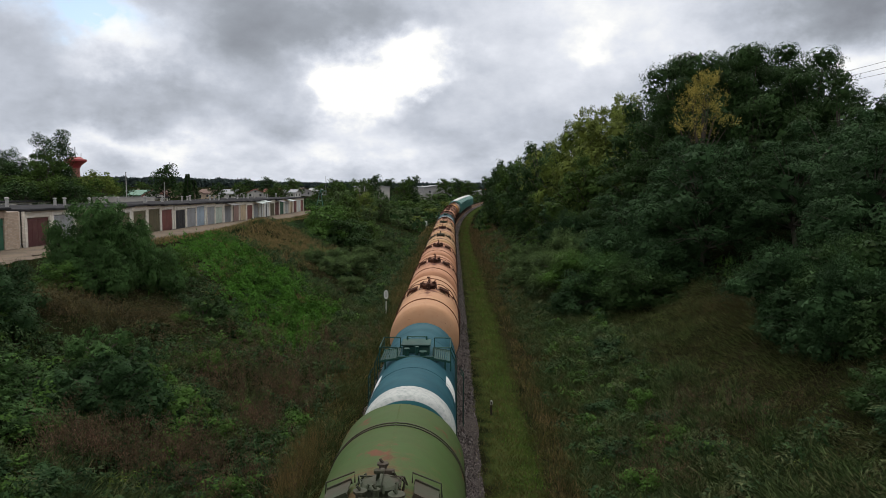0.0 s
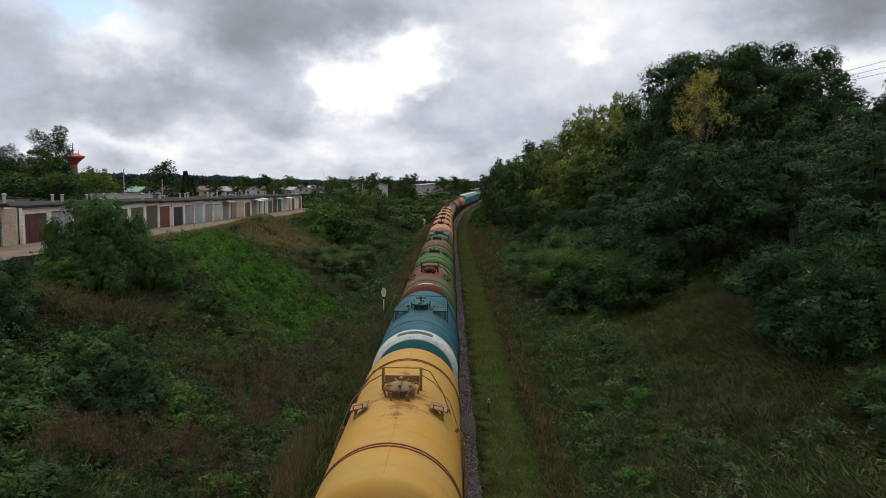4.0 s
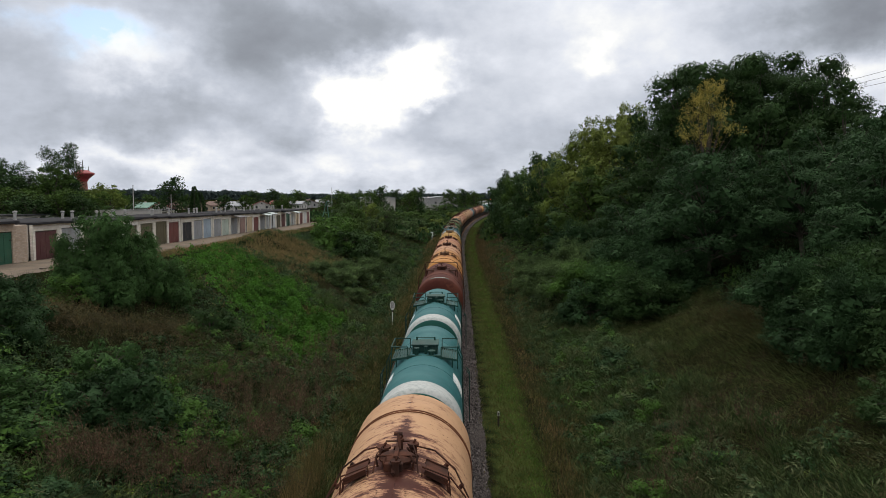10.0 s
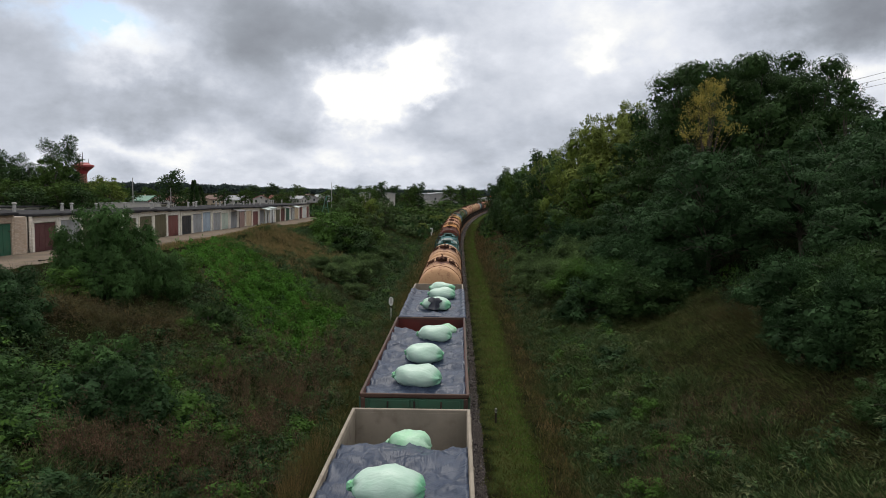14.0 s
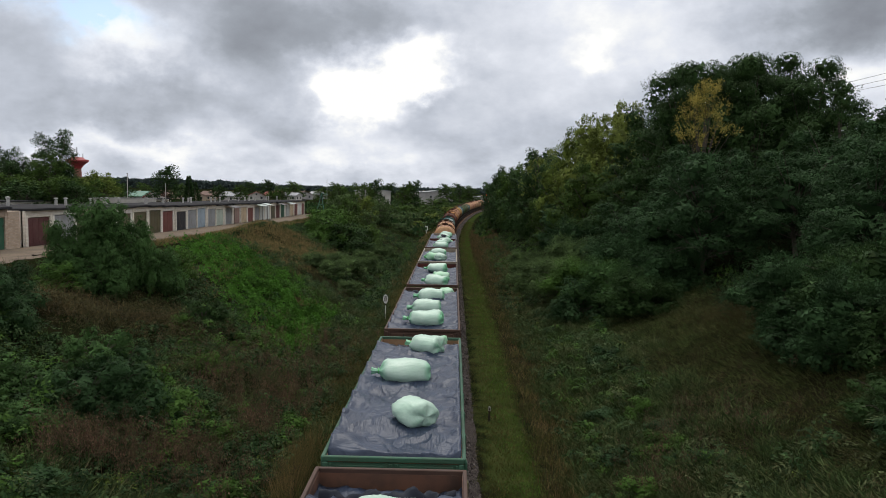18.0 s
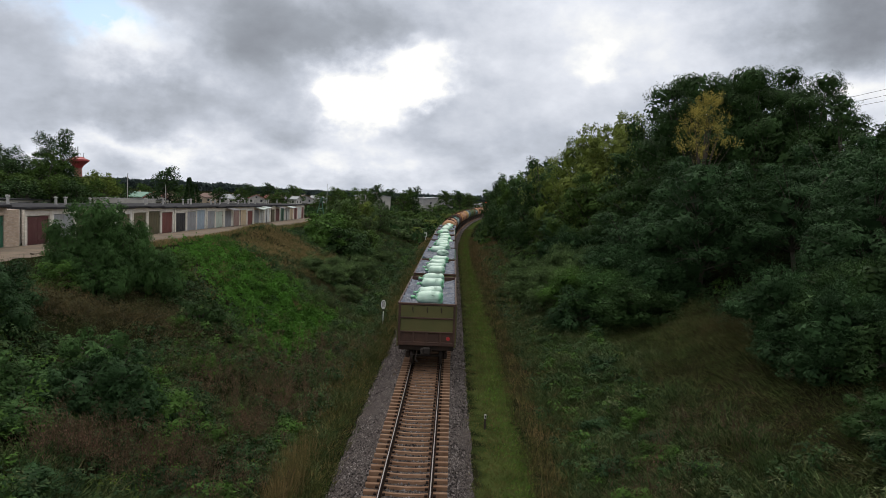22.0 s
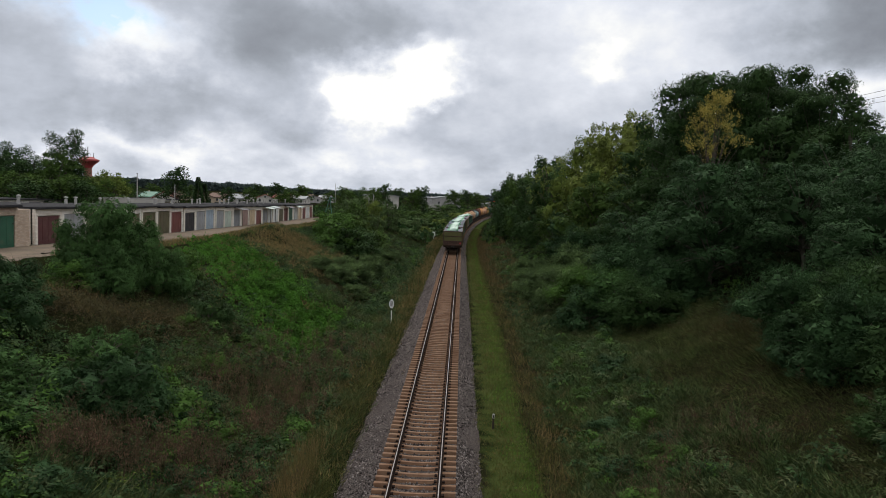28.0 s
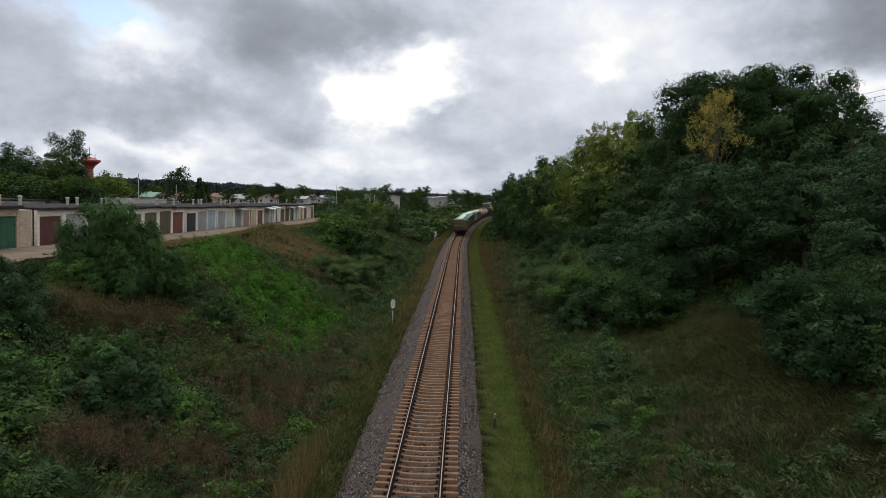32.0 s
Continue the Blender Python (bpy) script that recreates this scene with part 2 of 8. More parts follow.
def leaf_quads(P, D, Ln, W, rng, N=None):
    """Pointed leaves or blades: foot, way, length, width and, if given, the way they face; four corners each."""
    side = unit(np.cross(D, rng.normal(size=D.shape) if N is None else N)) * (np.asarray(W)[:, None] / 2)
    D = D * np.asarray(Ln)[:, None]
    V = np.stack([P, P + 0.45 * D + side, P + D, P + 0.45 * D - side], 1).reshape(-1, 3)
    return V, np.arange(len(V)).reshape(-1, 4)


def trim(V, F):
    """Leaves cut to three corners each, as broad as before."""
    V = V.reshape(-1, 4, 3).copy()
    V[:, 1] += 0.75 * (V[:, 1] - V[:, 3]) * 0.5
    return V[:, :3].reshape(-1, 3), np.arange(len(V) * 3).reshape(-1, 3)


def join_quads(sets):
    V, F, k = [], [], 0
    for v, f in sets:
        V.append(v)
        F.append(f + k)
        k += len(v)
    return np.concatenate(V), np.concatenate(F)

# ---- the line of the track and the lie of the land ----
BEND, RADIUS = 115.0, 1950.0


def track_at(s):
    """Place and heading (radians to the right) of the track s metres along."""
    if s <= BEND:
        return 0.0, s, 0.0
    a = (s - BEND) / RADIUS
    return RADIUS * (1 - math.cos(a)), BEND + RADIUS * math.sin(a), a


def track_x(y):
    return np.where(y > BEND, RADIUS - np.sqrt(np.maximum(RADIUS ** 2 - np.minimum(y - BEND, 1500.0) ** 2, 0)), 0.0)


def bumps(x, y, s):
    return np.sin(x * 1.3 / s + 1.7 * np.sin(y / s)) * np.sin(y * 1.1 / s + 1.3 * np.sin(x * 0.8 / s + 2.0))


def ground_at(x, y):
    """Height of the ground over the railhead; numbers or arrays."""
    x, y = np.asarray(x, float), np.asarray(y, float)
    d = x - track_x(y)
    left = np.interp(y, (20, 50, 80, 112, 150, 200, 260, 400), (4.6, 4.5, 4.0, 3.65, 3.4, 2.4, 1.2, 0.4))
    right = np.interp(y, (0, 60, 120, 200, 300, 450), (5.5, 5.5, 5.0, 4.0, 2.0, 0.6))
    zl = np.interp(-d, (0, 1.9, 2.6, 4.5, 6.5), (-0.62, -0.62, -0.8, -0.95, -0.9))
    up = np.clip((-d - 6.5) / 15.0, 0, 1)
    zl = zl + (left + 0.9) * (0.75 * up + 0.25 * up * up * (3 - 2 * up))
    zr = np.interp(d, (0, 1.9, 2.3, 4.4, 6.0, 7.5), (-0.62, -0.62, -0.72, -0.75, -0.95, -0.7))
    up = np.clip((d - 7.5) / 16.0, 0, 1)
    zr = zr + (right + 0.7) * (0.75 * up + 0.25 * up * up * (3 - 2 * up))
    # the garage slope swells where the creeper grows and at its crest
    zl = zl + 0.7 * np.exp(-((d + 14.0) / 4.5) ** 2 - ((y - 66) / 18.0) ** 2) + 1.2 * np.exp(-((d + 20.3) / 2.6) ** 2 - ((y - 85) / 9.0) ** 2)
    z = np.where(d < 0, zl, zr)
    far = np.clip((np.abs(d) - 4.5) / 4.0, 0, 1)
    level = np.where((d < -21.0) & (d > -140.0) & (y < 190), 0.12, 1.0)
    z = z + far * level * (0.16 * bumps(x, y, 2.3) + 0.25 * bumps(x + 40, y, 7.0))
    return z


def build_ground():
    def spaced(a, b, near, lo, hi):
        """Steps that are fine near the given stretch and coarse far from it."""
        out, v = [a], a
        while v < b:
            gap = max(lo - v, 0, v - hi)
            v += near * (1 + gap * 0.06)
            out.append(min(v, b))
        return np.array(out)

    xs = np.concatenate([-spaced(25, 3000, 1.2, 0, 32)[::-1][:-1], np.arange(-25, 25.1, 0.8), spaced(25, 3000, 1.2, 0, 32)[1:]])
    ys = np.concatenate([-spaced(0, 600, 1.5, 0, 20)[::-1][:-1], np.arange(0, 100, 1.2), spaced(100, 4000, 1.8, 0, 130)])
    X, Y = np.meshgrid(xs, ys)
    Z = ground_at(X, Y)
    n, k = X.shape
    i = np.arange(n * k).reshape(n, k)
    F = np.stack([i[:-1, :-1], i[:-1, 1:], i[1:, 1:], i[1:, :-1]], -1).reshape(-1, 4)
    m = Mat("soil_and_low_growth", 1.0, 0, 0.0)
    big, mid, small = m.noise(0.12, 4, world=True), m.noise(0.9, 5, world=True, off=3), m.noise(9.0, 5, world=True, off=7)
    # soil colours darkened to carry the shade deep between the plants
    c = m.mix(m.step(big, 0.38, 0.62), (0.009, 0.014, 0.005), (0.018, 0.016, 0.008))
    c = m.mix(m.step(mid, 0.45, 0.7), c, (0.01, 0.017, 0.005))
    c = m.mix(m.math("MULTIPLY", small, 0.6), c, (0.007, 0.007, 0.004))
    # turf under the mown strip beside the track
    x, y, z = m.xyz(world=True)
    bend = m.math("MAXIMUM", m.math("SUBTRACT", y, 115.0), 0.0)
    off = m.math("SUBTRACT", x, m.math("DIVIDE", m.math("MULTIPLY", bend, bend), 3900.0))
    off = m.math("ADD", off, m.math("MULTIPLY", m.math("SUBTRACT", mid, 0.5), 2.4))
    turf = m.math("MULTIPLY", m.step(off, 2.1, 2.9), m.math("SUBTRACT", 1.0, m.step(off, 3.8, 4.6)))
    c = m.mix(turf, c, m.mix(m.step(mid, 0.35, 0.65), (0.02, 0.034, 0.008), (0.046, 0.058, 0.018)))
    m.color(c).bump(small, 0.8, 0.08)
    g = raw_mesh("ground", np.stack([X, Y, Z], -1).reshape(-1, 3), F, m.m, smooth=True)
    tagged(g, "uneven earth of the railway cutting under grass and weeds", "ground", kind="structure")


build_ground()

GRAVEL = Mat("ballast", 1.0, 0, 0.03)
_s = GRAVEL.noise(30.0, 4, world=True)
GRAVEL.color(GRAVEL.mix(GRAVEL.step(_s, 0.4, 0.62), (0.018, 0.015, 0.014), GRAVEL.mix(GRAVEL.noise(6.0, 3, world=True), (0.115, 0.102, 0.1), (0.13, 0.105, 0.09)))).bump(_s, 1.0, 0.05)
STONES = Mat("ballast_stones", 0.95, 0, 0.1)
STONES.color(STONES.mix(STONES.math("POWER", STONES.island(), 1.8), (0.02, 0.017, 0.016), (0.215, 0.19, 0.182)))
STONES = STONES.m
STEEL = worn("rail_steel", (0.024, 0.015, 0.011), (0.016, 0.011, 0.009), 0.95, 0.0, dirty=0.1, spec=0.05)
SHINE = worn("polished_rail_head", (0.34, 0.31, 0.29), (0.26, 0.23, 0.21), 0.36, 0.8, dirty=0.15)
CONCRETE = Mat("rust_stained_sleeper_concrete", 0.9, 0, 0.2)
_a, _b = CONCRETE.noise(3.0, 5, world=True), CONCRETE.noise(25.0, 5)
CONCRETE.color(CONCRETE.mix(CONCRETE.math("MULTIPLY", _b, 0.5), CONCRETE.mix(CONCRETE.step(CONCRETE.math("ADD", _a, CONCRETE.math("MULTIPLY", CONCRETE.any_object(), 0.2)), 0.4, 0.75), (0.165, 0.09, 0.052), (0.23, 0.142, 0.09)), (0.062, 0.036, 0.023))).bump(_b, 0.4, 0.01)
CONCRETE = CONCRETE.m


def strip(name, prof, s0, s1, material, parent, ds=3.0, jitter=0.0, closed=False, seed=1):
    """Sweeps a profile of (across, up) along the track."""
    rng = np.random.default_rng(seed)
    V, n, k = [], 0, len(prof)
    ss = np.arange(s0, s1 + ds, ds)
    for s in ss:
        x, y, a = track_at(float(s))
        for u, h in prof:
            j = jitter * rng.normal() if jitter else 0.0
            q = jitter * rng.normal() if jitter else 0.0
            V.append((x + (u + j) * math.cos(a), y - (u + j) * math.sin(a), h + q * 0.5))
    F = []
    kk = k if closed else k - 1
    for r in range(len(ss) - 1):
        for c in range(kk):
            F.append((r * k + c, r * k + (c + 1) % k, (r + 1) * k + (c + 1) % k, (r + 1) * k + c))
    ob = raw_mesh(name, V, np.array(F), material)
    ob.parent = parent
    return ob


def sleeper_bmesh():
    bm = bmesh.new()
    sec = ((-1.33, 0.10), (-1.05, 0.10), (-0.9, 0.09), (-0.45, 0.03), (0.0, 0.02), (0.45, 0.03), (0.9, 0.09), (1.05, 0.10), (1.33, 0.10))
    rows = []
    for u, h in sec:
        w = 0.118 if abs(u) > 0.5 else 0.098
        rows.append([bm.verts.new(p) for p in ((u, -w, -0.16), (u, -w * 0.72, h - 0.10 - 0.03), (u, -w * 0.6, h - 0.10), (u, w * 0.6, h - 0.10), (u, w * 0.72, h - 0.13), (u, w, -0.16))])
    for p, q in zip(rows, rows[1:]):
        for i in range(5):
            bm.faces.new((p[i], p[i + 1], q[i + 1], q[i]))
    bm.faces.new(rows[0][::-1])
    bm.faces.new(rows[-1])
    bmesh.ops.recalc_face_normals(bm, faces=bm.faces[:])
    return bm


def build_track():
    t = thing("railway_track", "single straight railway track on rust-stained concrete sleepers", "railway track", kind="structure")
    for sx in (-0.795, 0.795):
        foot = ((-0.075, -0.18), (0.075, -0.18), (0.075, -0.165), (0.012, -0.14), (0.012, -0.05), (0.036, -0.04), (0.036, -0.004), (-0.036, -0.004), (-0.036, -0.04), (-0.012, -0.05), (-0.012, -0.14), (-0.075, -0.165))
        rail = strip("rail", [(sx + u, h) for u, h in foot], -330, 620, STEEL, t, ds=6.0, closed=True)
        strip("rail_head", [(sx - 0.017, -0.002), (sx - 0.013, 0.0), (sx + 0.013, 0.0), (sx + 0.017, -0.002)], -330, 620, SHINE, rail, ds=6.0)
    bed = strip("ballast_bed", [(-3.0, -0.95), (-2.2, -0.62), (-1.55, -0.27), (-1.2, -0.29), (-0.6, -0.33), (0.0, -0.345), (0.6, -0.33), (1.2, -0.29), (1.5, -0.29), (2.05, -0.62), (2.7, -0.95)], -330, 620, GRAVEL.m, t, ds=0.8, jitter=0.025)
    tagged(bed, "grey-brown crushed stone ballast")
    # stones that can be told apart near the bridge
    rng = np.random.default_rng(5)
    n = 24000
    y = 14 + 75 * rng.random(n) ** 1.9
    x = np.where(rng.random(n) < 0.5, -1.3 - 1.75 * rng.random(n), 1.3 + 1.1 * rng.random(n))
    inner = rng.random(n) < 0.22
    x = np.where(inner, rng.uniform(-0.7, 0.7, n), x)
    z = np.interp(x, (-3.0, -2.2, -1.55, -0.6, 0.6, 1.5, 2.05, 2.7), (-0.95, -0.62, -0.27, -0.325, -0.325, -0.28, -0.62, -0.95))
    r = rng.uniform(0.025, 0.055, n)
    octa = np.array([(1, 0, 0), (-1, 0, 0), (0, 1, 0), (0, -1, 0), (0, 0, 1), (0, 0, -1)], float)
    V = octa[None] * (r[:, None] * rng.uniform(0.6, 1.3, (n, 3)))[:, None, :] @ np.array([[0.8, -0.6, 0], [0.6, 0.8, 0], [0, 0, 1]]) + np.stack([x, y, z], -1)[:, None, :]
    f = np.array([(0, 2, 4), (2, 1, 4), (1, 3, 4), (3, 0, 4), (2, 0, 5), (1, 2, 5), (3, 1, 5), (0, 3, 5)])
    F = (np.arange(n) * 6)[:, None, None] + f
    st = raw_mesh("ballast_stones", V.reshape(-1, 3), F.reshape(-1, 3), STONES)
    st.parent = t
    tagged(st, "loose crushed ballast stones", kind="stuff")
    # fastenings
    bm = bmesh.new()
    for i in range(330):
        s = 12.0 + 0.543 * i
        x, y, a = track_at(s)
        for u in (-0.93, -0.66, 0.66, 0.93):
            box(bm, (x + u, y, -0.145), (0.09, 0.13, 0.05), -math.degrees(a))
    fs = part("rail_fastenings", bm, STEEL, t, "rusty rail clips and bolts")
    tagged(fs, kind="stuff")
    return t


TRACK = build_track()


def lay_sleepers():
    """The sleepers: single ones where the camera is nearest, the rest as one."""
    first = part("sleeper", sleeper_bmesh(), CONCRETE, TRACK)
    first.matrix_basis = pose(0, 14.0, -0.18)
    for i in range(1, 290):
        s = 14.0 + 0.543 * i
        x, y, a = track_at(s)
        ob = bpy.data.objects.new("sleeper", first.data)
        scene.collection.objects.link(ob)
        ob.parent = TRACK
        ob.matrix_basis = pose(x, y, -0.18 + 0.006 * math.sin(i * 2.3), 0, 0, -math.degrees(a) + 0.7 * math.sin(i * 5.1))
    me = first.data
    v0 = np.array([v.co[:] for v in me.vertices])
    bm = bmesh.new()
    bm.from_mesh(me)
    bmesh.ops.triangulate(bm, faces=bm.faces[:])
    f0 = np.array([[v.index for v in f.verts] for f in bm.faces])
    bm.free()
    V, F = [], []
    for i in list(range(-70, 0)) + list(range(290, 850)):
        x, y, a = track_at(14.0 + 0.543 * i)
        R = np.array([[math.cos(a), math.sin(a), 0], [-math.sin(a), math.cos(a), 0], [0, 0, 1]])
        F.append(f0 + len(V) * len(v0))
        V.append(v0 @ R.T + (x, y, -0.18))
    rest = raw_mesh("far_sleepers", np.concatenate(V), np.concatenate(F), CONCRETE)
    rest.parent = TRACK
    tagged(rest, "rust-stained concrete sleepers", kind="stuff")

# ---- the train ----
IRON = worn("sooty_wagon_iron", (0.035, 0.03, 0.027), (0.06, 0.04, 0.03), 0.9, 0.0, spec=0.12)
RUSTY = worn("rusty_fittings", (0.085, 0.034, 0.021), (0.035, 0.02, 0.016), 0.9, 0.0, s=3.0, dirt=(0.04, 0.022, 0.016), spec=0.1)
WHEEL = worn("wheel_steel", (0.09, 0.07, 0.06), (0.06, 0.05, 0.045), 0.6, 0.6)
GEARS = {
    "rust": RUSTY,
    "green": worn("dark_green_fittings", (0.014, 0.06, 0.045), (0.01, 0.042, 0.034), 0.6, dirty=0.25, spec=0.2),
    "olive": worn("faded_green_fittings", (0.034, 0.044, 0.022), (0.05, 0.036, 0.024), 0.8, dirty=0.4),
    "yellow": worn("ochre_fittings", (0.2, 0.11, 0.03), (0.12, 0.065, 0.025), 0.75, dirty=0.4),
    "orange": worn("orange_brown_fittings", (0.17, 0.08, 0.032), (0.1, 0.05, 0.026), 0.8, dirty=0.4),
}


HOOP_RUST = worn("rust_edged_hoop", (0.2, 0.085, 0.045), (0.13, 0.06, 0.035), 0.9, s=2.0, spec=0.1)


def shell_mat(name, base, alt, stain=0.5, ring=False, cap=None, patch=None, much=0.5, streak=0.4, rust=(0.085, 0.031, 0.02), rough=0.6, rear=None, flank=None):
    """Tank paint: faded, with stains round the manhole, streaks, flaked patches and painted rings."""
    m = Mat(name, rough, 0, 0.06)
    x, y, z = m.xyz()
    ay = m.math("ABSOLUTE", y)
    big, fine = m.noise(0.9, 6), m.noise(9.0, 6, off=2.0)
    c = m.mix(m.step(big, 0.3, 0.7), base, alt)
    if patch:
        edge = m.math("ADD", m.noise(0.55, 7, off=5.0, rough=0.62), m.math("MULTIPLY", fine, 0.06))
        c = m.mix(m.step(edge, 0.56 - 0.16 * much, 0.60 - 0.16 * much), c, patch)
    wave = m.math("MULTIPLY", m.math("SUBTRACT", m.noise(0.8, 6, off=21.0), 0.5), 2.4)
    if rear:
        c = m.mix(m.math("MULTIPLY", m.step(m.math("ADD", y, wave), 2.4, 3.5), 0.85), c, rear)
    if flank:
        side = m.math("ADD", m.math("ADD", m.math("MULTIPLY", m.math("ABSOLUTE", x), 1.0), m.math("MULTIPLY", x, 0.5)), m.math("MULTIPLY", wave, 1.1))
        c = m.mix(m.math("MULTIPLY", m.step(side, 0.95, 1.15), m.math("SUBTRACT", 1.0, m.step(ay, 4.2, 4.6))), c, flank)
    if ring:
        back = m.math("MULTIPLY", y, -1.0)
        on = m.math("MULTIPLY", m.step(back, 4.2, 4.23), m.math("SUBTRACT", 1.0, m.step(back, 5.12, 5.14)))
        c = m.mix(on, c, m.mix(m.step(fine, 0.4, 0.7), (0.42, 0.43, 0.41), (0.3, 0.33, 0.31)))
    if cap:
        c = m.mix(m.step(ay, 5.13, 5.15), c, cap)
    # drips that run down the sides
    run = m.noise(1.0, 6, stretch=(0.5, 7.0, 0.35), off=7.0, rough=0.65)
    c = m.mix(m.math("MULTIPLY", m.step(run, 0.52, 0.75), streak), c, rust)
    # spills round the manhole that run off to both sides, and a rusty line along the crown
    ax = m.math("ABSOLUTE", x)
    near = m.math("SUBTRACT", 1.0, m.math("DIVIDE", ay, 3.0), clamp=True)
    top = m.step(z, 2.9, 3.8)
    across = m.math("SUBTRACT", 1.0, m.math("DIVIDE", ax, 1.5), clamp=True)
    crown = m.math("MULTIPLY", m.math("SUBTRACT", 1.0, m.math("DIVIDE", ax, 0.2), clamp=True), m.step(z, 3.6, 3.9))
    blot = m.noise(2.3, 10, stretch=(0.8, 1.5, 0.8), off=11.0, rough=0.74)
    drip = m.noise(1.0, 8, stretch=(0.45, 6.0, 0.45), off=17.0, rough=0.7)
    spill = m.math("ADD", m.math("MULTIPLY", m.math("MULTIPLY", near, across), 0.5), m.math("MULTIPLY", crown, 0.2))
    spill = m.math("ADD", spill, m.math("MULTIPLY", m.math("SUBTRACT", blot, 0.5), 1.7))
    spill = m.math("ADD", spill, m.math("MULTIPLY", m.math("MULTIPLY", m.math("SUBTRACT", drip, 0.5), near), 1.3))
    c = m.mix(m.math("MULTIPLY", m.math("MULTIPLY", m.step(spill, 0.24 - 0.16 * stain, 0.42 - 0.14 * stain), top), 0.6 * stain), c, tuple(min(0.3, v * 2.4) for v in rust))
    c = m.mix(m.math("MULTIPLY", m.math("MULTIPLY", m.step(spill, 0.42 - 0.17 * stain, 0.5 - 0.17 * stain), top), min(1.0, 0.25 + stain)), c, rust)
    # specks of rust, thick near the fittings, and grime gathered at the weld rings
    speck = m.math("ADD", m.noise(14.0, 5, off=25.0, rough=0.6), m.math("MULTIPLY", near, 0.1))
    c = m.mix(m.math("MULTIPLY", m.step(speck, 0.64, 0.7), 0.75 * stain), c, rust)
    grime = m.math("MULTIPLY", m.step(m.math("ABSOLUTE", m.math("SUBTRACT", ay, 3.45)), 0.32, 0.05), m.step(m.noise(3.0, 6, stretch=(1.0, 0.4, 1.0), off=31.0), 0.4, 0.65))
    c = m.mix(m.math("MULTIPLY", grime, 0.5 * stain), c, rust)
    c = m.mix(m.math("MULTIPLY", m.step(m.noise(3.0, 5, off=15.0), 0.4, 0.8), 0.18), c, tuple(v * 0.5 for v in base))
    m.color(c).bump(fine, 0.12, 0.01)
    m.rough(m.math("MULTIPLY_ADD", big, 0.3, rough - 0.15))
    return m.m


def bogie(wagon, yc):
    bm = bmesh.new()
    for sx in (-1.02, 1.02):
        box(bm, (sx, yc, 0.62), (0.16, 2.3, 0.16), bev=0.03)
        box(bm, (sx, yc, 0.48), (0.2, 0.9, 0.42), bev=0.04)
        for dy in (-0.925, 0.925):
            box(bm, (sx, yc + dy, 0.5), (0.24, 0.34, 0.34), bev=0.05)
    box(bm, (0, yc, 0.66), (2.3, 0.45, 0.26), bev=0.03)
    b = part("bogie", bm, IRON, wagon)
    for dy in (-0.925, 0.925):
        bm = bmesh.new()
        rod(bm, (-1.1, 0, 0), (1.1, 0, 0), 0.085, 10)
        for sx in (-0.79, 0.79):
            rod(bm, (sx - 0.065, 0, 0), (sx + 0.065, 0, 0), 0.475, 18)
            s = 1 if sx > 0 else -1
            rod(bm, (sx - s * 0.075 - 0.012, 0, 0), (sx - s * 0.075 + 0.012, 0, 0), 0.5, 18)
        for k in range(3):
            box(bm, (0.86, 0.28 * math.cos(k * 2.1), 0.28 * math.sin(k * 2.1)), (0.02, 0.07, 0.07))
        w = part("wheelset", bm, WHEEL, b)
        w.matrix_basis = pose(0, yc + dy, 0.475)


def coupler(wagon, y, way):
    bm = bmesh.new()
    box(bm, (0, y - way * 0.4, 1.05), (0.2, 0.9, 0.22), bev=0.03)
    box(bm, (0.02, y - way * 0.08, 1.05), (0.38, 0.3, 0.36), bev=0.06)
    box(bm, (-0.2, y + way * 0.08, 1.05), (0.14, 0.26, 0.3), bev=0.04)
    rod(bm, (-0.45, y - way * 0.55, 0.95), (-0.55, y - way * 0.35, 0.55), 0.03, 6)
    rod(bm, (-0.55, y - way * 0.35, 0.55), (-0.4, y - way * 0.15, 0.42), 0.03, 6)
    part("coupler", bm, IRON, wagon)


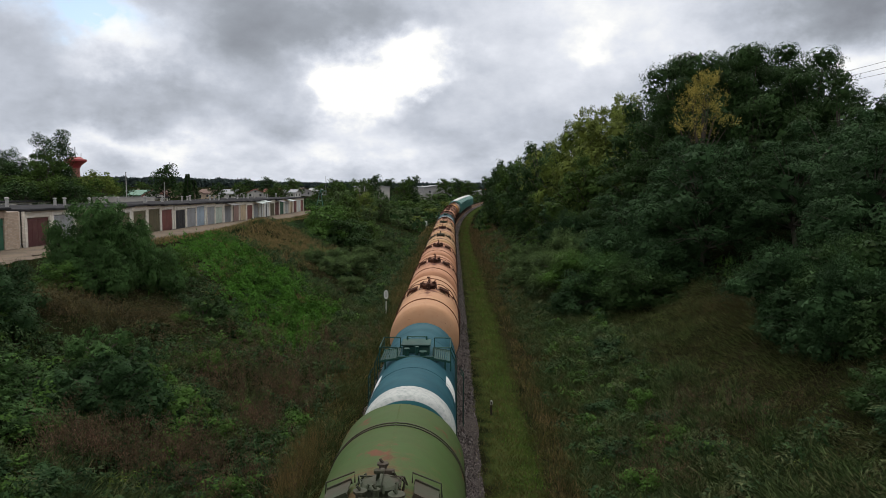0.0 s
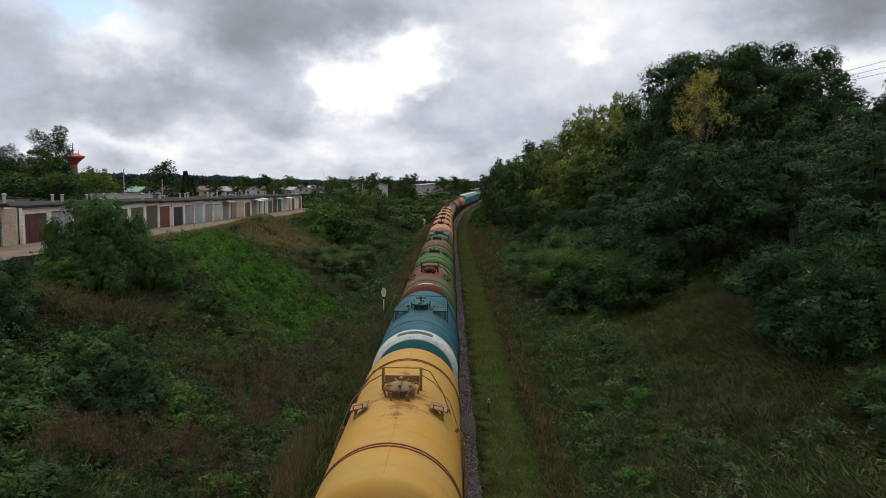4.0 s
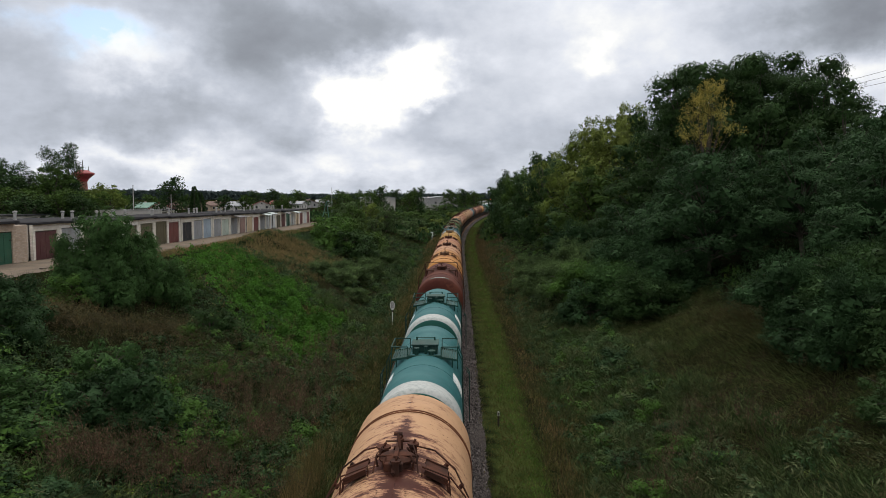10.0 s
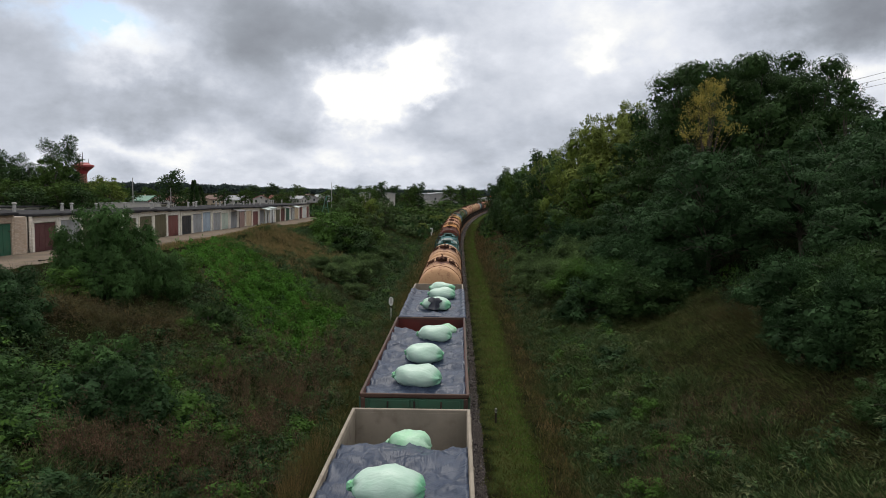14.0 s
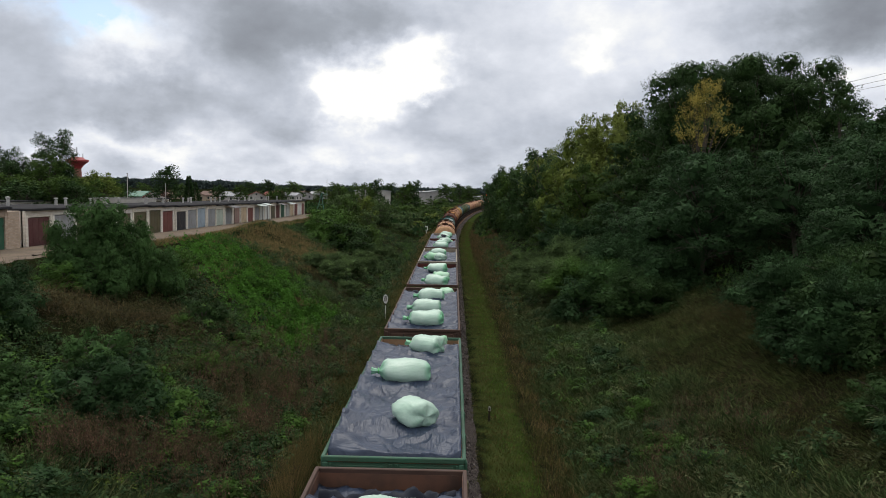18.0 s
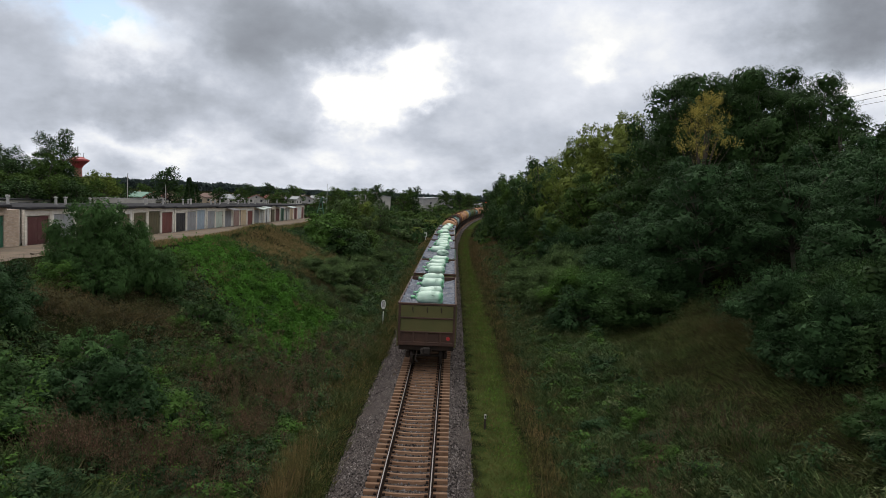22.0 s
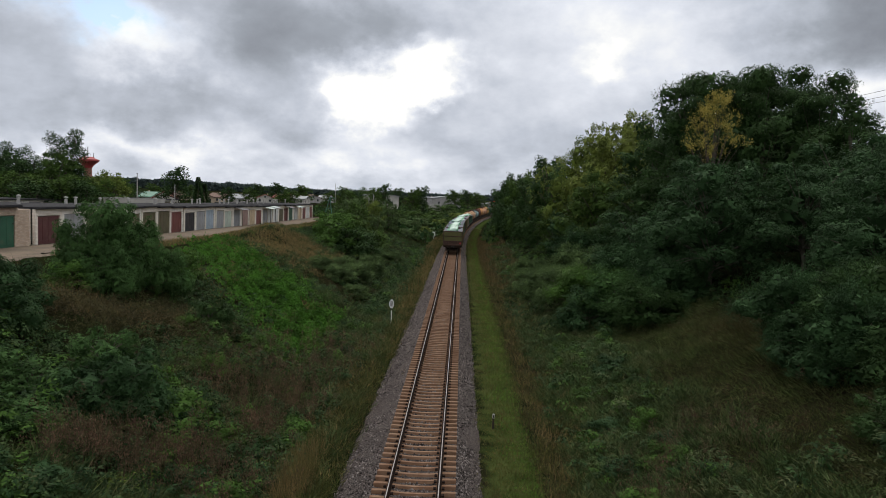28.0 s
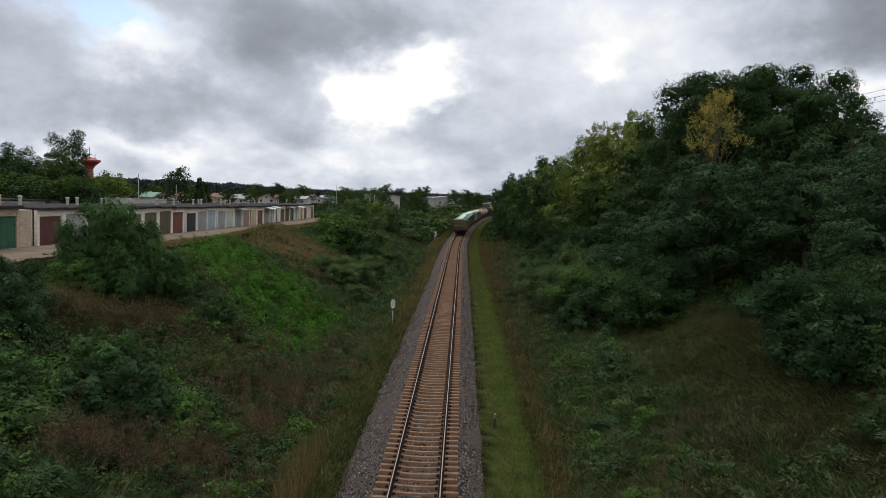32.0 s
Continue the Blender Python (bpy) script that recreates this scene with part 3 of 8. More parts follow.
def tank_base(label, R=1.48, zc=2.6):
    w = thing("tank_wagon", label, "tank wagon", group="wagons of the freight train")
    bm = bmesh.new()
    box(bm, (0, 0, 1.0), (0.55, 11.0, 0.3), bev=0.02)
    for y in (-5.3, 5.3):
        box(bm, (0, y, 1.0), (2.7, 0.22, 0.34), bev=0.02)
    for y in (-3.9, 3.9):
        box(bm, (0, y, 1.05), (2.3, 0.5, 0.42), bev=0.03)
        for sx in (-0.75, 0.75):
            box(bm, (sx, y, 1.35), (0.25, 0.6, 0.3), bev=0.03)
    for sx in (-1.3, 1.3):
        rod(bm, (sx, -5.3, 1.2), (sx, 5.3, 1.2), 0.03, 6)
    part("underframe", bm, IRON, w)
    for y in (-3.9, 3.9):
        bogie(w, y)
    for way in (-1, 1):
        coupler(w, way * 6.01, way)
    bm = bmesh.new()
    prof = []
    for i in range(7):
        a = math.pi / 2 * i / 6
        prof.append((-4.92 - 0.5 * math.cos(a), max(R * math.sin(a), 0.05)))
    prof = prof + [(-3.4, R), (-1.7, R), (0, R), (1.7, R), (3.4, R)] + [(-a, r) for a, r in prof[::-1]]
    turned(bm, prof, 48, c=(0, 0, zc))
    part("shell", bm, IRON, w, smooth=True)
    for sx in (-1, 1):
        bm = bmesh.new()
        for dy in (-0.25, 0.25):
            pipe(bm, [(sx * 1.56, dy, 1.25), (sx * 1.56, dy, 2.9), (sx * 1.45, dy, 3.05)], 0.02)
        for i in range(6):
            rod(bm, (sx * 1.56, -0.25, 1.4 + 0.28 * i), (sx * 1.56, 0.25, 1.4 + 0.28 * i), 0.016, 5)
        part("ladder", bm, IRON, w)
    return w


def tank_a(label):
    """Clamped manhole drum, two small tread plates, a trapezoid rail, double hoops and a crown seam."""
    w = tank_base(label)
    for y in (-3.45, 3.45):
        for dy in (-0.07, 0.07):
            bm = hoop(bmesh.new(), y + dy, 1.48, 0.03, 0.022, -115, 115, 2.6, 40)
            part("hoop", bm, IRON, w)
    part("crown_seam", box(bmesh.new(), (0.02, 0, 4.081), (0.035, 9.7, 0.008)), IRON, w)
    bm = bmesh.new()
    turned(bm, [(3.98, 0.3), (4.2, 0.3), (4.21, 0.39), (4.26, 0.4), (4.29, 0.37), (4.35, 0.23), (4.37, 0.06)], 22, "z")
    h = part("manhole", bm, IRON, w)
    for k in range(7):
        a = k * math.pi * 2 / 7 + 0.2
        u, v = math.cos(a), math.sin(a)
        bm = bmesh.new()
        pipe(bm, [(0.42 * u, 0.42 * v, 4.08), (0.47 * u, 0.47 * v, 4.26), (0.38 * u, 0.38 * v, 4.36), (0.26 * u, 0.26 * v, 4.33)], 0.022, 5)
        part("clamp", bm, IRON, h)
    bm = bmesh.new()
    box(bm, (0, 0.02, 4.39), (0.07, 0.8, 0.04), bev=0.01)
    rod(bm, (0, 0.05, 4.36), (0, 0.05, 4.47), 0.045, 8)
    part("lid_bar", bm, IRON, h)
    bm = bmesh.new()
    rod(bm, (0.2, -0.5, 4.0), (0.2, -0.5, 4.2), 0.06, 8)
    rod(bm, (0.2, -0.5, 4.2), (0.26, -0.46, 4.3), 0.03, 6)
    part("valve", bm, IRON, w)
    bm = bmesh.new()
    rod(bm, (-0.18, -0.52, 4.0), (-0.2, -0.5, 4.26), 0.03, 6)
    part("vent_pin", bm, IRON, w)
    for sx in (-1, 1):
        part("rail_post", box(bmesh.new(), (sx * 0.47, 0.58, 4.28), (0.07, 0.05, 0.6), bev=0.01), IRON, w)
        bm = bmesh.new()
        box(bm, (sx * 0.93, -0.5, 3.93), (0.4, 0.52, 0.03), ry=sx * 14, bev=0.006)
        for dy in (-0.68, -0.3):
            rod(bm, (sx * 0.98, dy, 3.93), (sx * 1.05, dy, 3.6), 0.022, 5)
        for u in (0.82, 1.04):
            rod(bm, (sx * u, -0.76, 3.93 - (u - 0.93) * 0.25), (sx * u, -0.8, 4.05 - (u - 0.93) * 0.25), 0.014, 5)
        rod(bm, (sx * 0.82, -0.8, 4.07), (sx * 1.04, -0.8, 4.02), 0.014, 5)
        part("tread_plate", bm, IRON, w)
        bm = bmesh.new()
        pipe(bm, [(sx * 0.47, 0.56, 4.42), (sx * 0.8, 0.42, 4.26), (sx * 1.2, 0.12, 3.85), (sx * 1.49, -0.35, 3.1), (sx * 1.53, -0.4, 2.4)], 0.015)
        part("handrail", bm, IRON, w)
        for u, y in ((1.13, 0.2), (1.36, -0.15)):
            z = 2.6 + math.sqrt(1.48 ** 2 - u * u)
            part("rail_bracket", box(bmesh.new(), (sx * u, y, z + 0.06), (0.07, 0.1, 0.16), ry=sx * 50, bev=0.012), IRON, w)
    bm = bmesh.new()
    pipe(bm, [(-1.22, 0.3, 3.5), (-1.0, 0.4, 4.05), (-0.7, 0.55, 4.5), (-0.47, 0.58, 4.58), (0.47, 0.58, 4.58), (0.7, 0.55, 4.5), (1.0, 0.4, 4.05), (1.22, 0.3, 3.5)], 0.016)
    part("guard_rail", bm, IRON, w)
    part("step", box(bmesh.new(), (0, 0.62, 4.27), (0.86, 0.04, 0.22), bev=0.008), IRON, w)
    return w


def tank_b(label):
    """A wide railed deck with a boxed manhole."""
    w = tank_base(label, 1.3, 2.4)
    for y in (-2.2, 2.2):
        part("weld_seam", hoop(bmesh.new(), y, 1.3, 0.03, 0.008, -110, 110, 2.4, 40), IRON, w)
    bm = bmesh.new()
    box(bm, (0, 0.1, 4.45), (1.1, 0.85, 0.32), bev=0.03)
    b = part("manhole_box", bm, IRON, w)
    bm = bmesh.new()
    box(bm, (0, 0.1, 4.64), (1.2, 0.95, 0.05), bev=0.015)
    for sx in (-0.4, 0.4):
        rod(bm, (sx, 0.45, 4.66), (sx, 0.45, 4.78), 0.04, 6)
    rod(bm, (-0.4, 0.45, 4.76), (0.4, 0.45, 4.76), 0.015, 5)
    part("lid", bm, IRON, b)
    for x, y, r, h in ((-0.35, -0.55, 0.09, 0.3), (0.3, -0.6, 0.12, 0.22), (0.05, -0.55, 0.06, 0.36)):
        bm = bmesh.new()
        rod(bm, (x, y, 4.25), (x, y, 4.25 + h), r, 10)
        rod(bm, (x, y, 4.25 + h), (x, y, 4.29 + h), r * 1.4, 10)
        part("valve", bm, IRON, w)
    for sx in (-1, 1):
        bm = bmesh.new()
        for k in range(9):
            box(bm, (sx * (0.7 + 0.085 * k), 0.0, 4.3 - 0.012 * k), (0.05, 1.5, 0.03))
        for y in (-0.75, 0.75):
            box(bm, (sx * 1.04, y, 4.25), (0.78, 0.05, 0.07), ry=sx * 8)
            box(bm, (sx * 1.2, y, 4.0), (0.06, 0.06, 0.55))
        part("deck_grating", bm, IRON, w)
        bm = bmesh.new()
        for y in (-0.75, 0.75):
            rod(bm, (sx * 1.42, y, 3.9), (sx * 1.42, y, 4.66), 0.025, 6)
            rod(bm, (sx * 0.72, y, 4.3), (sx * 0.72, y, 4.66), 0.02, 6)
            rod(bm, (sx * 0.72, y, 4.66), (sx * 1.42, y, 4.66), 0.02, 6)
        rod(bm, (sx * 1.42, -0.75, 4.66), (sx * 1.42, 0.75, 4.66), 0.022, 6)
        for y in (-0.55, 0.3):
            pipe(bm, [(sx * 1.42, y, 4.5), (sx * 1.64, y, 4.1), (sx * 1.68, y, 1.3)], 0.022)
        part("railing", bm, IRON, w)
    bm = bmesh.new()
    box(bm, (0, -0.78, 4.3), (1.5, 0.05, 0.16), bev=0.01)
    part("kick_board", bm, IRON, w)
    for sx in (-1, 1):
        bm = hoop(bmesh.new(), -1.9, 1.3, 1.0, 0.006, sx * 50, sx * 78, 2.4, 6)
        part("notice_panel", bm, SIGN_WHITE, w, "white painted notice panel")
    return w


def tank_c(label):
    """A small wheel-topped hatch between open gratings, with a low railing round the deck."""
    w = tank_base(label)
    for y in (-2.6, 2.6):
        part("weld_seam", hoop(bmesh.new(), y, 1.48, 0.04, 0.012, -110, 110, 2.6, 40), IRON, w)
    bm = bmesh.new()
    turned(bm, [(4.02, 0.27), (4.24, 0.27), (4.25, 0.36), (4.3, 0.36), (4.32, 0.28), (4.34, 0.06)], 22, "z")
    h = part("manhole", bm, IRON, w)
    bm = bmesh.new()
    box(bm, (0, 0.05, 4.36), (0.07, 0.7, 0.05), bev=0.01)
    rod(bm, (0, 0.05, 4.34), (0, 0.05, 4.56), 0.035, 8)
    rod(bm, (-0.2, 0.05, 4.5), (0.2, 0.05, 4.52), 0.022, 6)
    part("clamp_bar", bm, IRON, h)
    for k in range(6):
        a = k * math.pi / 3 + 0.3
        bm = bmesh.new()
        rod(bm, (0.38 * math.cos(a), 0.38 * math.sin(a), 4.12), (0.38 * math.cos(a), 0.38 * math.sin(a), 4.36), 0.025, 5)
        part("clamp", bm, IRON, h)
    bm = bmesh.new()
    box(bm, (0, 0.5, 4.13), (1.15, 0.3, 0.03), bev=0.006)
    box(bm, (0, 0.5, 4.05), (0.3, 0.2, 0.14))
    part("footboard", bm, IRON, w)
    for sx in (-1, 1):
        bm = bmesh.new()
        for k in range(8):
            box(bm, (sx * (0.54 + 0.068 * k), 0.05, 4.06), (0.045, 1.05, 0.03))
        for y in (-0.48, 0.55):
            box(bm, (sx * 0.78, y, 4.05), (0.56, 0.05, 0.06))
            box(bm, (sx * 0.98, y, 3.86), (0.06, 0.06, 0.42))
        part("tread_grating", bm, IRON, w)
        bm = bmesh.new()
        pipe(bm, [(sx * 1.08, -0.5, 3.4), (sx * 1.08, -0.5, 4.5), (sx * 1.08, 0.6, 4.5), (sx * 1.08, 0.6, 3.4)], 0.022, 6)
        part("railing", bm, IRON, w)
        bm = bmesh.new()
        pipe(bm, [(sx * 1.08, -0.5, 4.4), (sx * 1.48, -0.8, 3.6), (sx * 1.56, -0.9, 2.6), (sx * 1.56, -0.9, 1.5)], 0.024, 6)
        part("handrail", bm, IRON, w)
    bm = bmesh.new()
    pipe(bm, [(-1.08, 0.6, 4.5), (1.08, 0.6, 4.5)], 0.018, 6)
    part("guard_rail", bm, IRON, w)
    return w


def tank_d(label):
    """A clamped manhole with a lever between two tread plates, low bent rails and a row of valves."""
    w = tank_base(label)
    for y in (-3.45, 3.45):
        for dy in (-0.07, 0.07):
            part("hoop", hoop(bmesh.new(), y + dy, 1.48, 0.03, 0.022, -115, 115, 2.6, 40), IRON, w)
    part("crown_seam", box(bmesh.new(), (0.02, 0, 4.081), (0.035, 9.7, 0.008)), IRON, w)
    bm = bmesh.new()
    turned(bm, [(4.0, 0.27), (4.18, 0.27), (4.19, 0.34), (4.23, 0.35), (4.26, 0.3), (4.3, 0.16), (4.31, 0.05)], 22, "z")
    h = part("manhole", bm, IRON, w)
    for k in range(8):
        a = k * math.pi / 4 + 0.2
        u, v = math.cos(a), math.sin(a)
        part("clamp", pipe(bmesh.new(), [(0.37 * u, 0.37 * v, 4.06), (0.4 * u, 0.4 * v, 4.22), (0.32 * u, 0.32 * v, 4.31)], 0.024, 5), IRON, h)
    bm = bmesh.new()
    box(bm, (0, 0.05, 4.34), (0.08, 0.75, 0.05), bev=0.01)
    rod(bm, (0.05, 0.1, 4.33), (0.0, 0.34, 4.56), 0.03, 6)
    rod(bm, (-0.08, 0.34, 4.56), (0.08, 0.34, 4.56), 0.035, 6)
    part("lid_lever", bm, IRON, h)
    for x, y, r, t in ((-0.3, 0.5, 0.1, 0.2), (0.28, 0.52, 0.08, 0.26), (0.02, -0.55, 0.07, 0.3), (0.02, 0.6, 0.05, 0.32)):
        bm = bmesh.new()
        rod(bm, (x, y, 4.0), (x, y, 4.02 + t), r, 9)
        rod(bm, (x, y, 4.02 + t), (x, y, 4.06 + t), r * 1.45, 9)
        rod(bm, (x, y, 4.06 + t), (x + 0.05, y, 4.13 + t), 0.025, 5)
        part("valve", bm, IRON, w)
    for sx in (-1, 1):
        bm = bmesh.new()
        box(bm, (sx * 0.76, -0.12, 4.0), (0.46, 0.6, 0.025), ry=sx * 24, bev=0.006)
        for dy in (-0.41, 0.17):
            box(bm, (sx * 0.76, dy, 4.02), (0.46, 0.03, 0.05), ry=sx * 24)
        for dy in (-0.4, 0.16):
            box(bm, (sx * 0.76, dy, 3.96), (0.5, 0.05, 0.05), ry=sx * 27)
            rod(bm, (sx * 0.95, dy, 3.9), (sx * 1.0, dy, 3.66), 0.022, 5)
        part("tread_plate", bm, IRON, w)
        bm = bmesh.new()
        pipe(bm, [(sx * 0.5, -0.48, 4.03), (sx * 0.5, -0.48, 4.22), (sx * 1.0, -0.48, 4.02), (sx * 1.02, -0.48, 3.68)], 0.016, 5)
        part("toe_rail", bm, IRON, w)
        bm = bmesh.new()
        pipe(bm, [(sx * 0.3, 0.72, 4.2), (sx * 0.7, 0.66, 4.12), (sx * 1.1, 0.4, 3.85), (sx * 1.4, 0.0, 3.35), (sx * 1.53, -0.3, 2.7), (sx * 1.56, -0.3, 2.0)], 0.018)
        part("handrail", bm, IRON, w)
        bm = bmesh.new()
        pipe(bm, [(sx * 1.02, 0.2, 3.75), (sx * 1.3, -0.1, 3.5), (sx * 1.5, -0.5, 3.0), (sx * 1.55, -0.55, 2.2)], 0.018)
        part("side_rail", bm, IRON, w)
        for u, y in ((0.9, 0.56), (1.2, 0.3)):
            z = 2.6 + math.sqrt(1.48 ** 2 - u * u)
            part("rail_bracket", box(bmesh.new(), (sx * u, y, z + 0.05), (0.07, 0.1, 0.18), ry=sx * 45, bev=0.012), IRON, w)
    part("guard_rail", pipe(bmesh.new(), [(-0.3, 0.72, 4.2), (-0.28, 0.74, 4.28), (0.28, 0.74, 4.28), (0.3, 0.72, 4.2)], 0.016), IRON, w)
    for x in (-0.42, 0.42):
        part("stay", pipe(bmesh.new(), [(x, -0.35, 4.05), (x * 0.9, -0.1, 4.3), (x * 0.7, 0.3, 4.34), (x * 0.7, 0.62, 4.1)], 0.016, 5), IRON, w)
    part("cross_stay", pipe(bmesh.new(), [(-0.38, -0.12, 4.29), (0.38, -0.12, 4.29)], 0.016, 5), IRON, w)
    bm = bmesh.new()
    box(bm, (-0.02, -0.46, 4.2), (0.34, 0.1, 0.16), bev=0.015)
    rod(bm, (-0.02, -0.5, 4.2), (-0.02, -0.66, 4.14), 0.04, 7)
    part("gauge_box", bm, IRON, w)
    return w


FIXED = ("underframe", "bogie", "wheelset", "coupler", "shell", "hoop", "weld_seam", "notice_panel", "ladder", "crown_seam")


def lower_gear(w, dz, wide=1.0):
    """Brings the fittings down onto the crown of a lower shell."""
    for ob in w.children_recursive:
        if ob.name.split(".")[0] not in FIXED:
            ob.data.transform(Matrix.Translation((0, 0, dz)) @ Matrix.Diagonal((wide, 1, 1, 1)))
    return w


def recolour(w, shell, gear):
    """Gives one wagon its own paint."""
    for ob in w.children_recursive:
        kind = ob.name.split(".")[0]
        m = shell if kind in ("shell", "weld_seam", "crown_seam") else (gear if gear == GEARS["olive"] else HOOP_RUST) if kind == "hoop" else None if kind in ("underframe", "bogie", "wheelset", "coupler", "notice_panel") else gear
        if m:
            ob.material_slots[0].link = "OBJECT"
            ob.material_slots[0].material = m


SIGN_WHITE = worn("white_sign_paint", (0.75, 0.75, 0.72), (0.68, 0.68, 0.66), 0.6, dirty=0.15)

SHELLS = {
    "peach": (shell_mat("peach_tank_paint", (0.43, 0.235, 0.13), (0.42, 0.245, 0.145), 0.62, streak=0.18), "rust", "pale peach painted tank wagon with brown spills round the manhole"),
    "peach_worn": (shell_mat("worn_peach_tank_paint", (0.42, 0.21, 0.12), (0.38, 0.2, 0.122), 0.85, streak=0.35), "rust", "worn peach tank wagon with rusty fittings"),
    "peach_rust": (shell_mat("rust_spotted_peach_paint", (0.44, 0.265, 0.15), (0.42, 0.25, 0.14), 1.15, streak=0.35, rust=(0.058, 0.021, 0.016)), "rust", "peach tank wagon heavily stained with rust on its crown"),
    "peach_green": (shell_mat("peach_paint_with_green", (0.42, 0.245, 0.13), (0.35, 0.225, 0.115), 0.5, streak=0.25), "olive", "peach tank wagon with faded green walkway"),
    "orange": (shell_mat("orange_tank_paint", (0.43, 0.19, 0.05), (0.4, 0.21, 0.08), 0.5, streak=0.2, rust=(0.13, 0.05, 0.02)), "orange", "orange tank wagon with tread plates and a rust streak"),
    "yellow": (shell_mat("ochre_yellow_tank_paint", (0.36, 0.2, 0.04), (0.33, 0.21, 0.06), 0.45, streak=0.25, rust=(0.13, 0.06, 0.02)), "yellow", "ochre yellow tank wagon"),
    "green": (shell_mat("green_tank_paint", (0.034, 0.082, 0.018), (0.04, 0.094, 0.022), 0.3, streak=0.2), "olive", "green tank wagon with narrow hoops"),
    "green_red": (shell_mat("green_paint_over_red_primer", (0.05, 0.085, 0.026), (0.06, 0.085, 0.032), 0.3, patch=(0.12, 0.052, 0.03), much=-0.6, streak=0.2, rear=(0.14, 0.036, 0.02)), "olive", "faded green tank wagon with red primer ends"),
    "red_green": (shell_mat("red_primer_over_green", (0.11, 0.034, 0.02), (0.085, 0.032, 0.02), 0.35, patch=(0.05, 0.075, 0.025), much=0.0, streak=0.25, flank=(0.05, 0.078, 0.027)), "rust", "red-brown tank wagon with green paint round its manhole"),
    "blue": (shell_mat("petrol_blue_tank_paint", (0.024, 0.085, 0.105), (0.02, 0.07, 0.09), 0.25, ring=True, cap=(0.022, 0.09, 0.1), streak=0.2, rust=(0.02, 0.032, 0.034)), "green", "petrol blue tank wagon with a white ring"),
    "teal": (shell_mat("teal_tank_paint", (0.038, 0.13, 0.13), (0.03, 0.11, 0.115), 0.15, ring=True, cap=(0.015, 0.07, 0.055), streak=0.12, rough=0.5, rust=(0.02, 0.05, 0.05)), "green", "glossy teal tank wagon with a white ring and railed deck"),
    "maroon": (shell_mat("rusted_maroon_tank_paint", (0.055, 0.016, 0.012), (0.08, 0.026, 0.017), 0.3, patch=(0.1, 0.034, 0.022), much=0.05, streak=0.6, rust=(0.04, 0.02, 0.015), rough=0.7), "rust", "rust-brown tank wagon with a worn scorched shell"),
    "brown": (shell_mat("brown_tank_paint", (0.2, 0.09, 0.045), (0.13, 0.06, 0.036), 0.6, streak=0.5), "rust", "brown rusty tank wagon"),
    "grey": (shell_mat("grey_tank_paint", (0.24, 0.23, 0.2), (0.2, 0.19, 0.17), 0.5, streak=0.4), "rust", "grey stained tank wagon"),
}
HALVES = {"a": tank_a, "b": tank_b, "c": tank_c, "d": tank_d}
# from the gondolas forward: make, paint
TANKS = (("d", "peach_rust"), ("d", "peach_rust"), ("b", "teal"), ("b", "teal"), ("c", "maroon"), ("d", "orange"), ("d", "peach"), ("d", "peach_worn"), ("a", "yellow"), ("c", "blue"), ("a", "red_green"), ("d", "green"), ("d", "green_red"), ("b", "blue"), ("d", "peach"), ("d", "peach_worn"), ("d", "peach_worn"), ("d", "peach_green"), ("d", "peach_rust"), ("a", "peach_green"), ("d", "peach_worn"), ("c", "blue"), ("d", "maroon"), ("d", "peach_worn"), ("a", "brown"), ("d", "brown"), ("a", "orange"), ("d", "grey"))

TAIL_WHEELS = []
TRAIN = []  # (thing, metres ahead of the last wagon's tail, pose on its wagon)


def make_tanks(ahead):
    made = {}
    for k, (make, paint) in enumerate(TANKS):
        shell, gear, label = SHELLS[paint]
        if make not in made:
            w = made[make] = lower_gear(HALVES[make](label), *{"a": (0.0,), "b": (-0.68, 0.8), "c": (0.0,), "d": (0.0,)}[make])
        else:
            w = copy_thing(made[make], pose(0, 0, 0))
        tagged(w, label)
        recolour(w, shell, GEARS[gear])
        if paint in ("red_green", "maroon"):
            # a stencilled dark green field over the rear end
            f = part("stencil_field", hoop(bmesh.new(), -4.72, 1.48, 0.4, 0.006, -24, 24, 2.6, 12), GEARS["green"], w, "dark green painted field")
            for j in range(7):
                part("stencil_bar", hoop(bmesh.new(), -4.72, 1.487, 0.16, 0.004, -15 + 4.2 * j, -12.6 + 4.2 * j, 2.6, 1), SIGN_WHITE, f)
        TRAIN.append((w, ahead + 6.01 + {3: 0.15, 4: 0.2, 5: 0.3}.get(k, 0.0), pose(0, 0, 0, 0, 0, 180) if paint in ("green", "green_red", "peach_green") else Matrix()))
        ahead += 12.02
    return ahead


# ---- gondolas with sacks ----
def steel_paint(name, a, b, dirty=0.5):
    return worn(name, a, b, 0.75, 0.0, s=1.1, fine=9.0, relief=0.3, dirt=(0.09, 0.045, 0.03), dirty=dirty)


BROWN_STEEL = steel_paint("brown_gondola_paint", (0.05, 0.026, 0.018), (0.075, 0.04, 0.027))
RED_STEEL = steel_paint("red_oxide_gondola_paint", (0.1, 0.014, 0.01), (0.045, 0.011, 0.009), 0.2)
RUST_STEEL = steel_paint("rusty_brown_steel", (0.13, 0.06, 0.036), (0.05, 0.03, 0.022), 0.5)
BEIGE_STEEL = steel_paint("beige_grey_gondola_paint", (0.26, 0.22, 0.17), (0.2, 0.17, 0.13), 0.4)
TAN_STEEL = steel_paint("tan_rusty_steel", (0.3, 0.19, 0.1), (0.24, 0.13, 0.07))
OLIVE_STEEL = steel_paint("olive_green_gondola_paint", (0.088, 0.09, 0.028), (0.105, 0.098, 0.034), 0.3)
